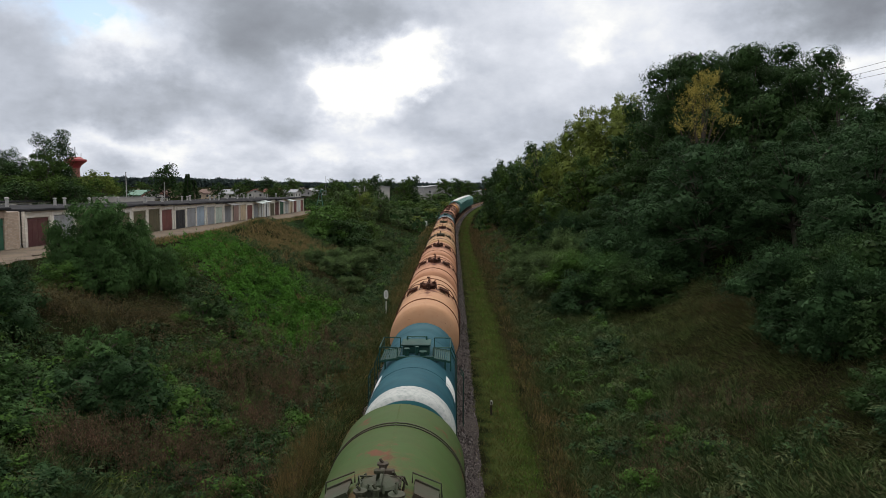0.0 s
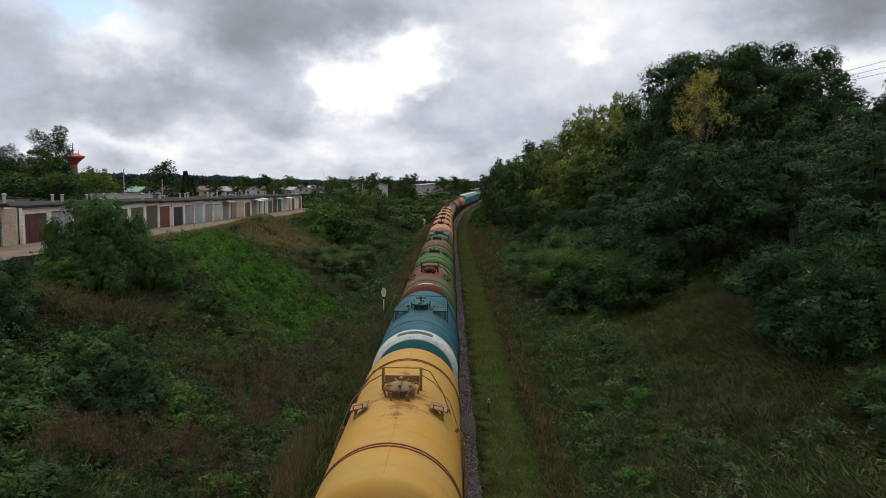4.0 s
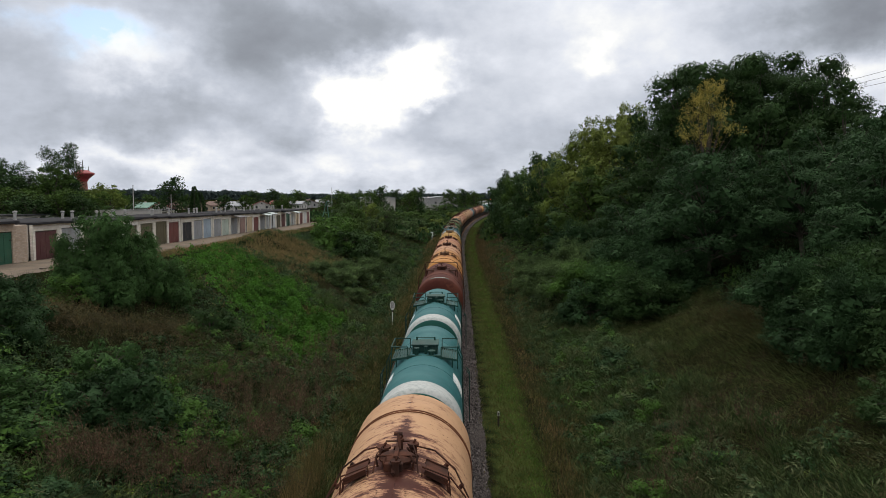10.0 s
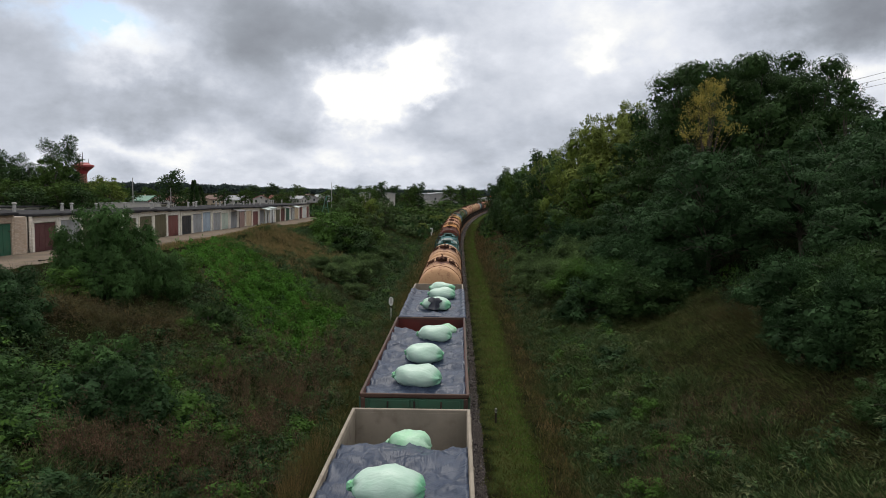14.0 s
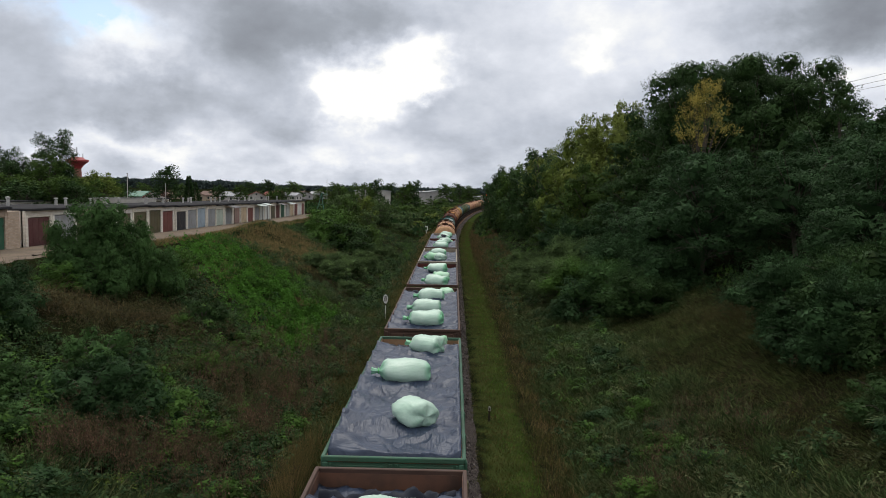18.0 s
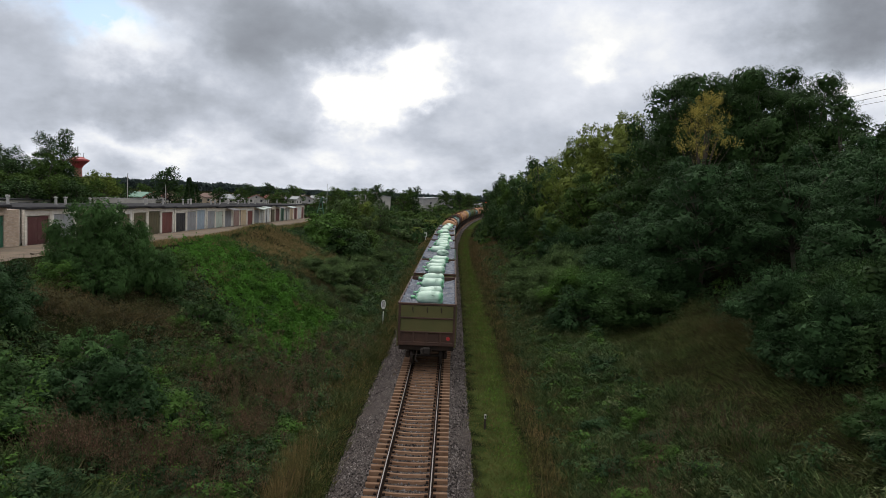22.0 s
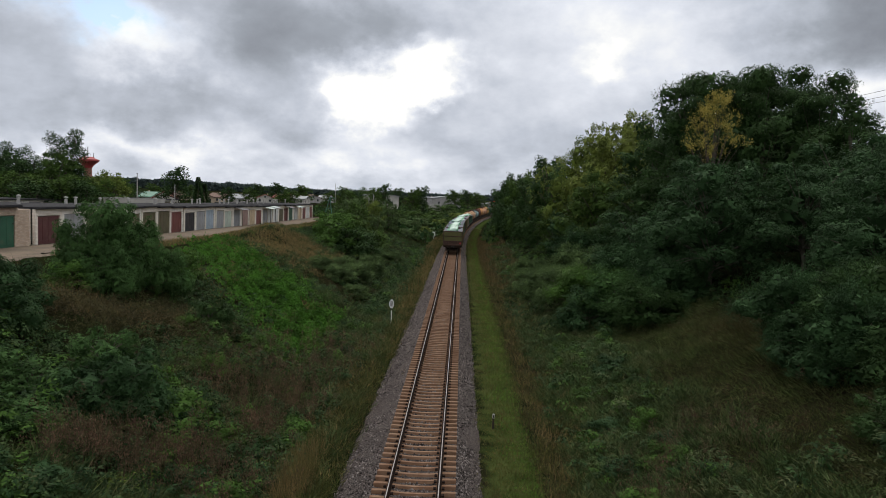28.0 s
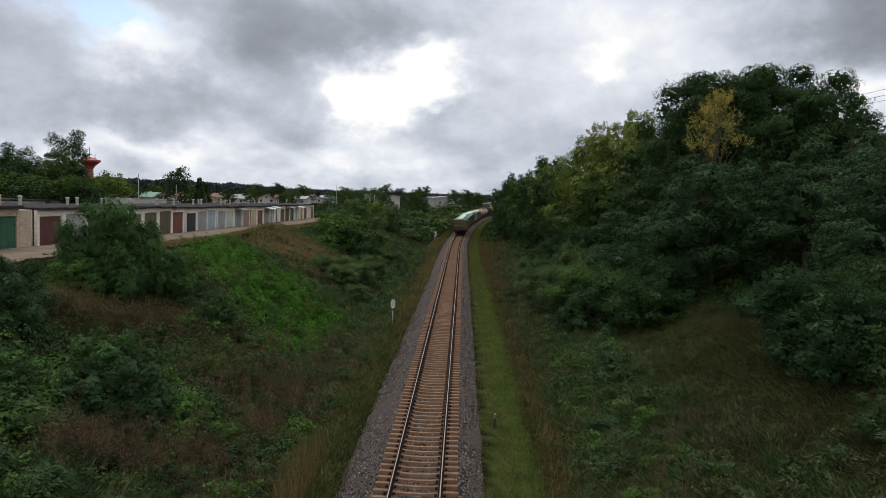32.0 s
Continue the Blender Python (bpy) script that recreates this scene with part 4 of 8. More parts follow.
GREEN_STEEL = steel_paint("green_gondola_paint", (0.03, 0.1, 0.06), (0.035, 0.08, 0.05), 0.3)
LAMP_RED = worn("red_tail_disc", (0.5, 0.03, 0.03), (0.4, 0.03, 0.03), 0.4)


def gondola(label, outer, inner, rim, doors):
    w = thing("gondola_wagon", label, "open wagon", group="wagons of the freight train")
    bm = bmesh.new()
    box(bm, (0, 0, 1.05), (0.6, 12.9, 0.36), bev=0.02)
    for y in (-6.25, 6.25, -4.3, 4.3, 0):
        box(bm, (0, y, 1.12), (2.9, 0.3, 0.3), bev=0.02)
    part("underframe", bm, IRON, w)
    part("floor", box(bmesh.new(), (0, 0, 1.36), (2.9, 12.6, 0.1)), inner, w)
    for sx in (-1, 1):
        bm = bmesh.new()
        box(bm, (sx * 1.47, 0, 2.42), (0.05, 12.66, 2.06))
        part("side_wall", bm, inner, w)
        for k in range(8):
            y = -6.1 + 12.2 * k / 7
            part("side_post", box(bmesh.new(), (sx * 1.53, y, 2.38), (0.09, 0.16, 2.0), bev=0.02), outer, w)
        bm = bmesh.new()
        box(bm, (sx * 1.5, 0, 3.47), (0.085, 12.72, 0.1), bev=0.015)
        part("top_rail", bm, rim, w)
        part("side_sill", box(bmesh.new(), (sx * 1.5, 0, 1.3), (0.12, 12.7, 0.2), bev=0.02), outer, w)
    for way in (-1, 1):
        bm = bmesh.new()
        box(bm, (0, way * 6.3, 2.4), (2.9, 0.05, 2.04))
        e = part("end_wall", bm, inner, w)
        part("end_rail", box(bmesh.new(), (0, way * 6.33, 3.46), (3.06, 0.1, 0.11), bev=0.015), rim, e)
        for z, hh in ((2.72, 0.09), (1.98, 0.08), (1.36, 0.2)):
            part("end_rib", box(bmesh.new(), (0, way * 6.36, z), (3.0, 0.09, hh), bev=0.02), rim, e)
        for x in (-1.44, -0.72, 0.0, 0.72, 1.44):
            hi = 3.4 if abs(x) > 1 else 1.98
            part("end_post", box(bmesh.new(), (x, way * 6.36, (hi + 1.3) / 2), (0.12, 0.1, hi - 1.3), bev=0.02), rim, e)
        part("end_sheet", box(bmesh.new(), (0, way * 6.335, 2.66), (2.86, 0.02, 1.44)), outer, e)
        if doors:
            for x in (-1.36, -0.06, 0.06, 1.36):
                part("door_stile", box(bmesh.new(), (x, way * 6.35, 2.62), (0.08, 0.05, 1.5), bev=0.01), rim if outer is OLIVE_STEEL else outer, e)
            for x in (-0.7, 0.7):
                part("door_panel", box(bmesh.new(), (x, way * 6.345, 3.08), (1.14, 0.035, 0.5), bev=0.012), outer, e)
        for x in (-0.75, 0.0, 0.75):
            bm = bmesh.new()
            rod(bm, (x, way * 6.37, 3.3), (x, way * 6.4, 3.12), 0.025, 5)
            rod(bm, (x, way * 6.4, 3.12), (x + 0.03, way * 6.38, 3.02), 0.02, 5)
            part("lashing_hook", bm, IRON, e)
    for y in (-4.33, 4.33):
        bogie(w, y)
    for way in (-1, 1):
        coupler(w, way * 6.96, way)
    return w


BODY = ("floor", "side_wall", "side_post", "top_rail", "side_sill", "end_wall", "end_rail", "end_rib", "end_post", "end_sheet", "lashing_hook", "door_stile", "door_panel")


def fit_body(w, long, tall, shift=0.0):
    """Sets the body's length between the couplers and the height of its walls."""
    for ob in w.children_recursive:
        if ob.name.split(".")[0] in BODY:
            ob.data.transform(Matrix.Translation((0, shift, 1.3)) @ Matrix.Diagonal((1, long, tall, 1)) @ Matrix.Translation((0, 0, -1.3)))


def film_mat():
    m = Mat("grey_blue_plastic_film", 0.4, 0, 0.22)
    a = m.noise(1.1, 5, stretch=(1, 0.7, 1))
    c = m.mix(m.step(a, 0.35, 0.65), (0.022, 0.032, 0.056), (0.031, 0.044, 0.074))
    # fine pleats that run in two ways, each in its own patches, over broad swells
    one = m.noise(5.0, 3, stretch=(2.6, 0.35, 1), off=5.0, rough=0.5)
    two = m.noise(4.5, 3, stretch=(0.4, 2.2, 1), off=9.0, rough=0.5)
    where = m.step(m.noise(0.9, 3, off=14.0), 0.42, 0.6)
    pleat = m.math("ADD", m.math("MULTIPLY", one, where), m.math("MULTIPLY", two, m.math("SUBTRACT", 1.0, where)))
    crease = m.math("ABSOLUTE", m.math("SUBTRACT", m.noise(1.2, 2, stretch=(1.2, 0.7, 1), off=3.0, rough=0.4), 0.5))
    high = m.math("ADD", m.math("MULTIPLY", pleat, 0.7), m.math("MULTIPLY", m.step(crease, 0.0, 0.06), 0.35))
    m.color(c).bump(high, 0.75, 0.06)
    m.rough(m.math("MULTIPLY_ADD", a, 0.2, 0.28))
    return m.m


FILM = film_mat()
BLACK_FILM = worn("black_plastic_film", (0.009, 0.012, 0.02), (0.014, 0.018, 0.028), 0.55, dirty=0.03, spec=0.12)


def sack_mat(name, a, b, t):
    m = Mat(name, 0.4, 0, 0.4)
    n, k = m.noise(2.2, 5), m.noise(9.0, 5, stretch=(0.35, 1.3, 1), off=2)
    c = m.mix(m.step(n, 0.3, 0.7), a, b)
    x, y, z = m.xyz()
    c = m.mix(m.math("MULTIPLY", m.step(m.math("ADD", m.math("ABSOLUTE", x), m.math("MULTIPLY", n, 0.2)), 0.6, 0.8), 0.85), c, t)
    m.color(c).bump(k, 0.5, 0.04)
    return m.m


SACKS = [sack_mat("white_green_film_sack", (0.42, 0.56, 0.47), (0.33, 0.49, 0.39), (0.14, 0.43, 0.23)), sack_mat("pale_sack", (0.41, 0.54, 0.455), (0.34, 0.49, 0.395), (0.2, 0.45, 0.29)), sack_mat("bright_green_film_sack", (0.24, 0.5, 0.29), (0.36, 0.54, 0.4), (0.07, 0.42, 0.1))]


INK = worn("faded_print", (0.25, 0.38, 0.31), (0.29, 0.43, 0.35), 0.6)


def sack(seed, mi, long=1.0, full=False, printed=False):
    """A slumped film sack on its side, drawn together to a tied neck."""
    rng = random.Random(seed)
    s = thing("bulk_sack", "tied white-green plastic film sack lying on the wagon load", "sack", group="sacks on the wagon loads")
    bm = bmesh.new()
    n, rings = 28, []
    prof = [(-1.08, 0.1), (-1.02, 0.14), (-0.96, 0.08), (-0.92, 0.16), (-0.86, 0.26), (-0.77, 0.35), (-0.62, 0.44), (-0.4, 0.5), (-0.15, 0.53), (0.1, 0.54), (0.35, 0.52), (0.58, 0.47), (0.76, 0.39), (0.88, 0.29), (0.95, 0.18), (0.98, 0.08)]
    if full:
        prof = [(-1.34, 0.14), (-1.22, 0.11), (-1.08, 0.07), (-0.99, 0.1), (-0.93, 0.22), (-0.84, 0.38), (-0.7, 0.48), (-0.4, 0.52), (0.0, 0.53), (0.4, 0.52), (0.7, 0.51), (0.86, 0.47), (0.93, 0.37), (0.97, 0.22), (0.98, 0.08)]
    thick = 0.55 + 0.45 * min(1.0, long / 0.71)
    bow, slump = rng.uniform(-0.12, 0.12), rng.uniform(-0.08, 0.08)
    ph = [rng.uniform(0, 6.28) for _ in range(6)]

    def skin(a, r, t, out=0.0):
        fold = 1 + 0.035 * math.sin(2 * t + ph[3] + 3 * a) + 0.045 * math.sin(3 * t + ph[0] + a * 2) + 0.03 * math.sin(5 * t + ph[1] + 7 * a) + 0.035 * abs(math.sin(4 * t + ph[2] + 5 * a)) + 0.03 * math.sin(13 * t + ph[5] + 5 * a) + (0.12 * math.sin(9 * t + ph[2]) if r < 0.3 else 0)
        y, z = thick * (r * fold + out) * 1.12 * math.sin(t), thick * (r * fold + out) * math.cos(t)
        z = max(z, -0.34 + 0.03 * math.sin(5 * a + ph[3]))
        return (a * long * 0.92 + 0.03 * math.sin(4 * t + ph[4]), y * 0.84 + bow * (a * a - 0.4), z * (0.68 + slump * a) + 0.02 * math.sin(6 * a + ph[0]) * max(0.0, math.cos(t)))

    for a, r in prof:
        ring = [bm.verts.new(skin(a, r, 2 * math.pi * i / n)) for i in range(n)]
        rings.append(ring)
    for p, q in zip(rings, rings[1:]):
        for i in range(n):
            bm.faces.new((p[i], p[(i + 1) % n], q[(i + 1) % n], q[i]))
    bm.faces.new(rings[0][::-1])
    bm.faces.new(rings[-1])
    bmesh.ops.recalc_face_normals(bm, faces=bm.faces[:])
    body = part("sack_body", bm, SACKS[mi], s, smooth=True)
    bm = bmesh.new()
    x = -0.99 * long if full else -0.94 * long
    rod(bm, (x - 0.015, bow * 0.7, 0), (x + 0.015, bow * 0.7, 0), 0.1, 12)
    part("tie", bm, SACKS[2], s)
    if printed:
        # lines of faded print on the film
        for k in range(7):
            t, wide = -1.15 + 0.15 * k, rng.uniform(0.18, 0.34)
            bm = bmesh.new()
            rows = [[bm.verts.new(skin(0.22 + wide * j / 5, float(np.interp(0.22 + wide * j / 5, [q[0] for q in prof], [q[1] for q in prof])), t + d, 0.02)) for j in range(6)] for d in (-0.03, 0.03)]
            for j in range(5):
                bm.faces.new((rows[0][j], rows[0][j + 1], rows[1][j + 1], rows[1][j]))
            part("printed_line", bm, INK, body)
    return s


def load_cover(seed, low_front, low_rear, level, rail=None, begin=4.3):
    rng = np.random.default_rng(seed)
    nx, ny = 36, 116
    xs, ys = np.linspace(-1.44, 1.44, nx), np.linspace(-6.02, 6.02, ny)
    if rail:
        # the film lies over the rails of the wagon
        xs = np.concatenate([[-1.61, -1.58, -1.5], np.linspace(-1.4, 1.4, nx - 6), [1.5, 1.58, 1.61]])
        ys = np.concatenate([[-6.25, -6.21, -6.12], np.linspace(-6.0, 6.02, ny - 3)])
    X, Y = np.meshgrid(xs, ys)
    p = rng.uniform(0, 6.28, 12)
    Z = level + 0.10 * np.sin(Y * 1.9 + p[0]) * np.cos(X * 1.1) ** 2 + 0.05 * np.sin(Y * 3.9 + X * 2 + p[2]) + 0.022 * np.sin(9 * X + 3 * np.sin(Y * 2 + p[3]) + p[4]) * np.cos(Y * 3 + p[5])
    # drawn folds that run across, and creases along the rim
    ridge = 1 - np.abs(np.sin(1.9 * Y + 1.6 * np.sin(X * 1.1 + p[6]) + p[7]))
    Z += 0.075 * ridge ** 3 + 0.055 * (1 - np.abs(np.sin(3.1 * Y - 2.4 * X + 1.3 * np.sin(2 * X + p[8])))) ** 4 + 0.055 * (1 - np.abs(np.sin(2.3 * Y + 3.2 * X + 1.2 * np.sin(1.1 * Y) + p[9]))) ** 4 + 0.03 * (1 - np.abs(np.sin(5.3 * X + 1.1 * Y + 1.7 * np.sin(1.6 * Y + p[10])))) ** 4
    Z += 0.1 * (np.abs(X) / 1.44) ** 6
    Z -= low_front * np.clip((Y - begin) / 1.2, 0, 1) ** 1.5 + low_rear * np.clip((-Y - 5.2) / 1.0, 0, 1) ** 2
    Z = np.maximum(Z, 1.8)
    if rail:
        far = np.clip((4.2 - Y) / 0.8, 0, 1)
        wave = 0.02 * np.sin(5 * Y + p[1]) + 0.015 * np.sin(11 * Y + 4 * X)
        for edge, out in ((np.abs(X) - 1.36, 1.605), (-Y - 6.02, None)):
            over = np.clip(edge / 0.08, 0, 1) * far
            Z = np.where(over > 0, Z * (1 - over) + np.maximum(Z, rail + 0.03 + wave) * over, Z)
        hang = np.maximum(np.clip((np.abs(X) - 1.57) / 0.04, 0, 1), np.clip((-Y - 6.2) / 0.05, 0, 1)) * far
        Z -= hang * (0.12 + 0.05 * np.sin(2.3 * Y + 3 * X + p[2]))
        X = np.where(Y > 3.6, np.clip(X, -1.44, 1.44), X)
    i = np.arange(nx * ny).reshape(ny, nx)
    F = np.stack([i[:-1, :-1], i[:-1, 1:], i[1:, 1:], i[1:, :-1]], -1).reshape(-1, 4)
    top = np.stack([X, Y, Z], -1).reshape(-1, 3)
    # skirt down to the floor
    rim = np.concatenate([i[0, :], i[1:, -1], i[-1, ::-1][1:], i[::-1, 0][1:-1]])
    low = top[rim].copy()
    low[:, 2] = 1.42 if not rail else np.where(low[:, 1] > 3.6, 1.42, low[:, 2] - 0.05)
    b = len(top) + np.arange(len(rim))
    S = np.stack([rim, b, np.roll(b, -1), np.roll(rim, -1)], -1)
    ob = raw_mesh("load_cover", np.concatenate([top, low]), np.concatenate([F, S]), FILM, smooth=True)
    # crumpled edges of the film, gathered along both ends of the load
    for way, gap in ((1, 0.5),):
        u, v = np.meshgrid(np.linspace(-1.32, 1.32, 44), np.linspace(-1, 1, 9))
        yy = way * (5.85 - gap) + v * (0.2 + 0.07 * np.sin(3.1 * u + p[10])) + 0.1 * np.sin(2.2 * u + p[11])
        base = Z[np.abs(ys[None, None] - yy[..., None]).argmin(-1), np.abs(xs[None, None] - u[..., None]).argmin(-1)]
        zz = base + (1 - v * v) * (0.1 + 0.05 * np.sin(7 * u + p[9]) + 0.04 * np.sin(17 * u + 3 * v + p[8])) + 0.012 * (1 - v ** 4)
        q = np.arange(u.size).reshape(u.shape)
        fold = raw_mesh("gathered_edge", np.stack([u, yy, zz], -1).reshape(-1, 3), np.stack([q[:-1, :-1], q[:-1, 1:], q[1:, 1:], q[1:, :-1]], -1).reshape(-1, 4), BLACK_FILM, smooth=True)
        fold.parent = ob
        tagged(fold, "dark gathered edge of the film")
    return tagged(ob, "wrinkled grey-blue plastic film spread over the wagon load", "tarpaulin", group="covers on the wagon loads")


def torn_flap(cover, x, y, level):
    """A torn piece of dark film thrown over a sack."""
    u, v = np.meshgrid(np.linspace(-0.3, 0.3, 15), np.linspace(-0.4, 0.4, 15))
    r = 1 + 0.25 * np.sin(3 * np.arctan2(v, u) + 0.6) + 0.12 * np.sin(7 * np.arctan2(v, u))
    zz = level + 0.12 + 0.5 / (1 + np.exp(-8 * (v + 0.1))) + 0.035 * np.sin(9 * u + 4 * v) + 0.02 * np.sin(17 * u - 6 * v)
    q = np.arange(u.size).reshape(u.shape)
    flap = raw_mesh("torn_flap", np.stack([x + u * r, y + v * r, zz], -1).reshape(-1, 3), np.stack([q[:-1, :-1], q[:-1, 1:], q[1:, 1:], q[1:, :-1]], -1).reshape(-1, 4), BLACK_FILM, smooth=True)
    flap.parent = cover
    tagged(flap, "torn piece of black film over a sack")


# from the tail forward: outer, inner, rim, drop of the load in front, level, sacks (along, across, turn, lift, kind, long)
GONDOLAS = (
    ("olive open wagon with brown rim at the tail of the train", OLIVE_STEEL, BROWN_STEEL, BROWN_STEEL, 0.25, 3.16, ((3.9, 0.02, 4, 0, 1, 1.08), (1.0, 0.04, -6, 0, 0, 1.05), (-3.2, 0.04, 3, 0, 1, 1.05), (-5.4, 0.06, -8, 0.02, 0, 1.1))),
    ("brown open wagon with olive end doors, loaded with sacks", OLIVE_STEEL, RUST_STEEL, BROWN_STEEL, 0.3, 3.2, ((4.0, 0.2, -14, 0, 0, 1.05), (0.5, 0.05, 3, 0, 1, 1.0), (-2.9, -0.05, -8, 0, 1, 1.05), (-5.0, 0.1, -16, 0, 0, 0.9))),
    ("dark green open wagon with tan inside", GREEN_STEEL, TAN_STEEL, GREEN_STEEL, 0.4, 3.36, ((5.3, 0.6, -10, -0.2, 2, 0.6), (3.2, 0.35, -32, 0, 0, 0.85), (-0.5, -0.15, 6, 0, 1, 1.1), (-4.4, 0.3, -58, 0.0, 0, 0.78))),
    ("dark brown open wagon loaded with sacks", BROWN_STEEL, BROWN_STEEL, BROWN_STEEL, 0.25, 3.22, ((4.9, 0.85, -10, -0.2, 2, 0.6), (2.0, 0.1, 4, 0, 0, 1.0), (-1.7, 0.0, 4, 0, 1, 1.0), (-4.8, 0.1, -5, 0, 0, 1.1))),
    ("brown open wagon with olive end doors", OLIVE_STEEL, RED_STEEL, BROWN_STEEL, 0.7, 3.12, ((2.0, 0.1, -18, 0, 0, 1.05), (-2.9, 0.45, 12, 0, 2, 0.8), (-5.0, 0.2, -18, 0, 0, 1.05))),
    ("beige open wagon, half empty in front", BEIGE_STEEL, BEIGE_STEEL, BEIGE_STEEL, 1.1, 3.12, ((4.1, 0.1, -12, -0.05, 2, 0.75), (1.0, -0.1, -5, 0, 0, 1.05), (-3.2, -0.4, 2, 0, 2, 1.05), (-4.5, 0.2, -75, 0.1, 1, 0.85))),
    ("red oxide open wagon with green end doors", GREEN_STEEL, RED_STEEL, BROWN_STEEL, 1.15, 3.1, ((4.0, 0.75, -18, -0.25, 2, 0.6), (2.1, 0.3, -12, 0, 1, 1.0), (-1.4, 0.05, -18, 0, 0, 1.0), (-4.5, 0.0, -14, 0, 1, 1.1))),
    ("beige open wagon heaped with sacks, green outside", GREEN_STEEL, BEIGE_STEEL, BEIGE_STEEL, 1.0, 2.86, ((3.6, 0.25, -24, 0, 0, 1.2), (1.2, 0.3, -14, 0, 1, 1.15), (-2.6, 0.1, -16, 0, 0, 1.15))),
)


def make_gondolas():
    ahead = -0.6
    for i, (label, outer, inner, rim, drop, level, sacks) in enumerate(GONDOLAS):
        w = gondola(label, outer, inner, rim, i > 0)
        long, tall, shift = {0: (1.0, 1.0, -0.25), 1: (0.97, 1.0, 0.5), 2: (1.0, 1.0, -0.3), 7: (0.966, 0.89, 0.0)}.get(i, (0.985, 1.0, 0.0))
        fit_body(w, long, tall, shift)
        if i == 0:
            TAIL_WHEELS.extend(o for o in w.children_recursive if o.name.split(".")[0] == "wheelset")
            bm = bmesh.new()
            rod(bm, (1.15, -6.56, 1.66), (1.15, -6.5, 1.66), 0.13, 20)
            d = part("tail_disc", bm, SIGN_WHITE, w, "white disc with a red ring")
            bm = bmesh.new()
            turned(bm, [(-6.59, 0.05), (-6.59, 0.1), (-6.565, 0.1), (-6.565, 0.05)], 20, "y", (1.15, 0, 1.66))
            part("red_ring", bm, LAMP_RED, d)
        level += 0.2
        begin = 3.7 if i == 5 else 4.3
        c = load_cover(20 + i, drop, 0.15 if i < 7 else 0.0, level, 3.28 if i == 7 else None, begin)
        if i == 7:
            torn_flap(c, 0.02, -3.15, level)
        TRAIN.append((w, ahead + 6.96, Matrix()))
        TRAIN.append((c, ahead + 6.96, pose(0, shift, 0)))
        for k, (y, x, turn, lift, kind, long) in enumerate(sacks):
            s = sack(i * 10 + k, kind, 0.73 * long, i < 5, i == 0)
            TRAIN.append((s, ahead + 6.96, pose(x, y, level + 0.26 + lift - (drop * max(0, (y - begin) / 1.2) * 0.6), 0, 0, turn)))
        ahead += 13.92
    return ahead


def hopper(label):
    w = thing("hopper_wagon", label, "hopper wagon", group="wagons of the freight train")
    part("underframe", box(bmesh.new(), (0, 0, 1.05), (2.4, 13.2, 0.35), bev=0.02), IRON, w)
    bm = bmesh.new()
    sec = ((-1.55, 1.3), (-1.6, 3.6), (-1.2, 4.2), (0, 4.5), (1.2, 4.2), (1.6, 3.6), (1.55, 1.3))
    a, b = ([bm.verts.new((x, y, z)) for x, z in sec] for y in (-6.4, 6.4))
    for i in range(7):
        bm.faces.new((a[i], a[(i + 1) % 7], b[(i + 1) % 7], b[i]))
    bm.faces.new(a)
    bm.faces.new(b)
    bmesh.ops.recalc_face_normals(bm, faces=bm.faces[:])
    part("body", bm, GREEN_HOPPER, w)
    bm = bmesh.new()
    box(bm, (0, 0, 4.52), (1.1, 12.4, 0.1), bev=0.02)
    part("roof_walk", bm, SIGN_WHITE, w)
    for k in range(4):
        part("roof_hatch", box(bmesh.new(), (0, -4.5 + 3 * k, 4.65), (0.8, 1.2, 0.16), bev=0.03), SIGN_WHITE, w)
    for k in range(9):
        for sx in (-1, 1):
            part("side_rib", box(bmesh.new(), (sx * 1.61, -6.2 + 1.55 * k, 2.5), (0.08, 0.12, 2.3)), GREEN_HOPPER, w)
    for y in (-4.6, 4.6):
        bogie(w, y)
    return w


GREEN_HOPPER = worn("sea_green_hopper_paint", (0.07, 0.2, 0.17), (0.06, 0.17, 0.14), 0.6)


def make_train():
    ahead = make_tanks(make_gondolas() - 0.1)
    h = hopper("sea-green covered hopper wagon with pale roof walk")
    TRAIN.append((h, ahead + 7.36, Matrix()))
    for k in range(1, 6):
        TRAIN.append((copy_thing(h, pose(0, 0, 0)), ahead + 7.36 + 14.72 * k, Matrix()))


make_train()

# ---- garages, road and the town behind ----
def brick_mat(name, a, b, mortar):
    m = Mat(name, 0.9, 0, 0.2)
    t = m.N.new("ShaderNodeTexBrick")
    mp = m.N.new("ShaderNodeMapping")
    mp.inputs["Rotation"].default_value = (0, radians(90), radians(90))
    x, y, z = m.xyz(world=True)
    cb = m.N.new("ShaderNodeCombineXYZ")
    m.L.new(m.math("ADD", x, y), cb.inputs[0])
    m.L.new(z, cb.inputs[1])
    m.L.new(cb.outputs[0], t.inputs["Vector"])
    t.inputs["Scale"].default_value = 1.0
    t.inputs["Brick Width"].default_value, t.inputs["Row Height"].default_value, t.inputs["Mortar Size"].default_value = 0.26, 0.1, 0.009
    t.inputs["Color1"].default_value, t.inputs["Color2"].default_value, t.inputs["Mortar"].default_value = (*a, 1), (*b, 1), (*mortar, 1)
    n, k = m.noise(0.7, 6, world=True), m.noise(5.0, 5, world=True, off=3)
    c = m.mix(m.math("MULTIPLY", m.step(n, 0.5, 0.78), 0.42), t.outputs[0], (0.16, 0.12, 0.085))
    m.color(m.mix(m.math("MULTIPLY", k, 0.2), c, (0.12, 0.1, 0.08))).bump(t.outputs["Fac"], -0.4, 0.01)
    return m.m


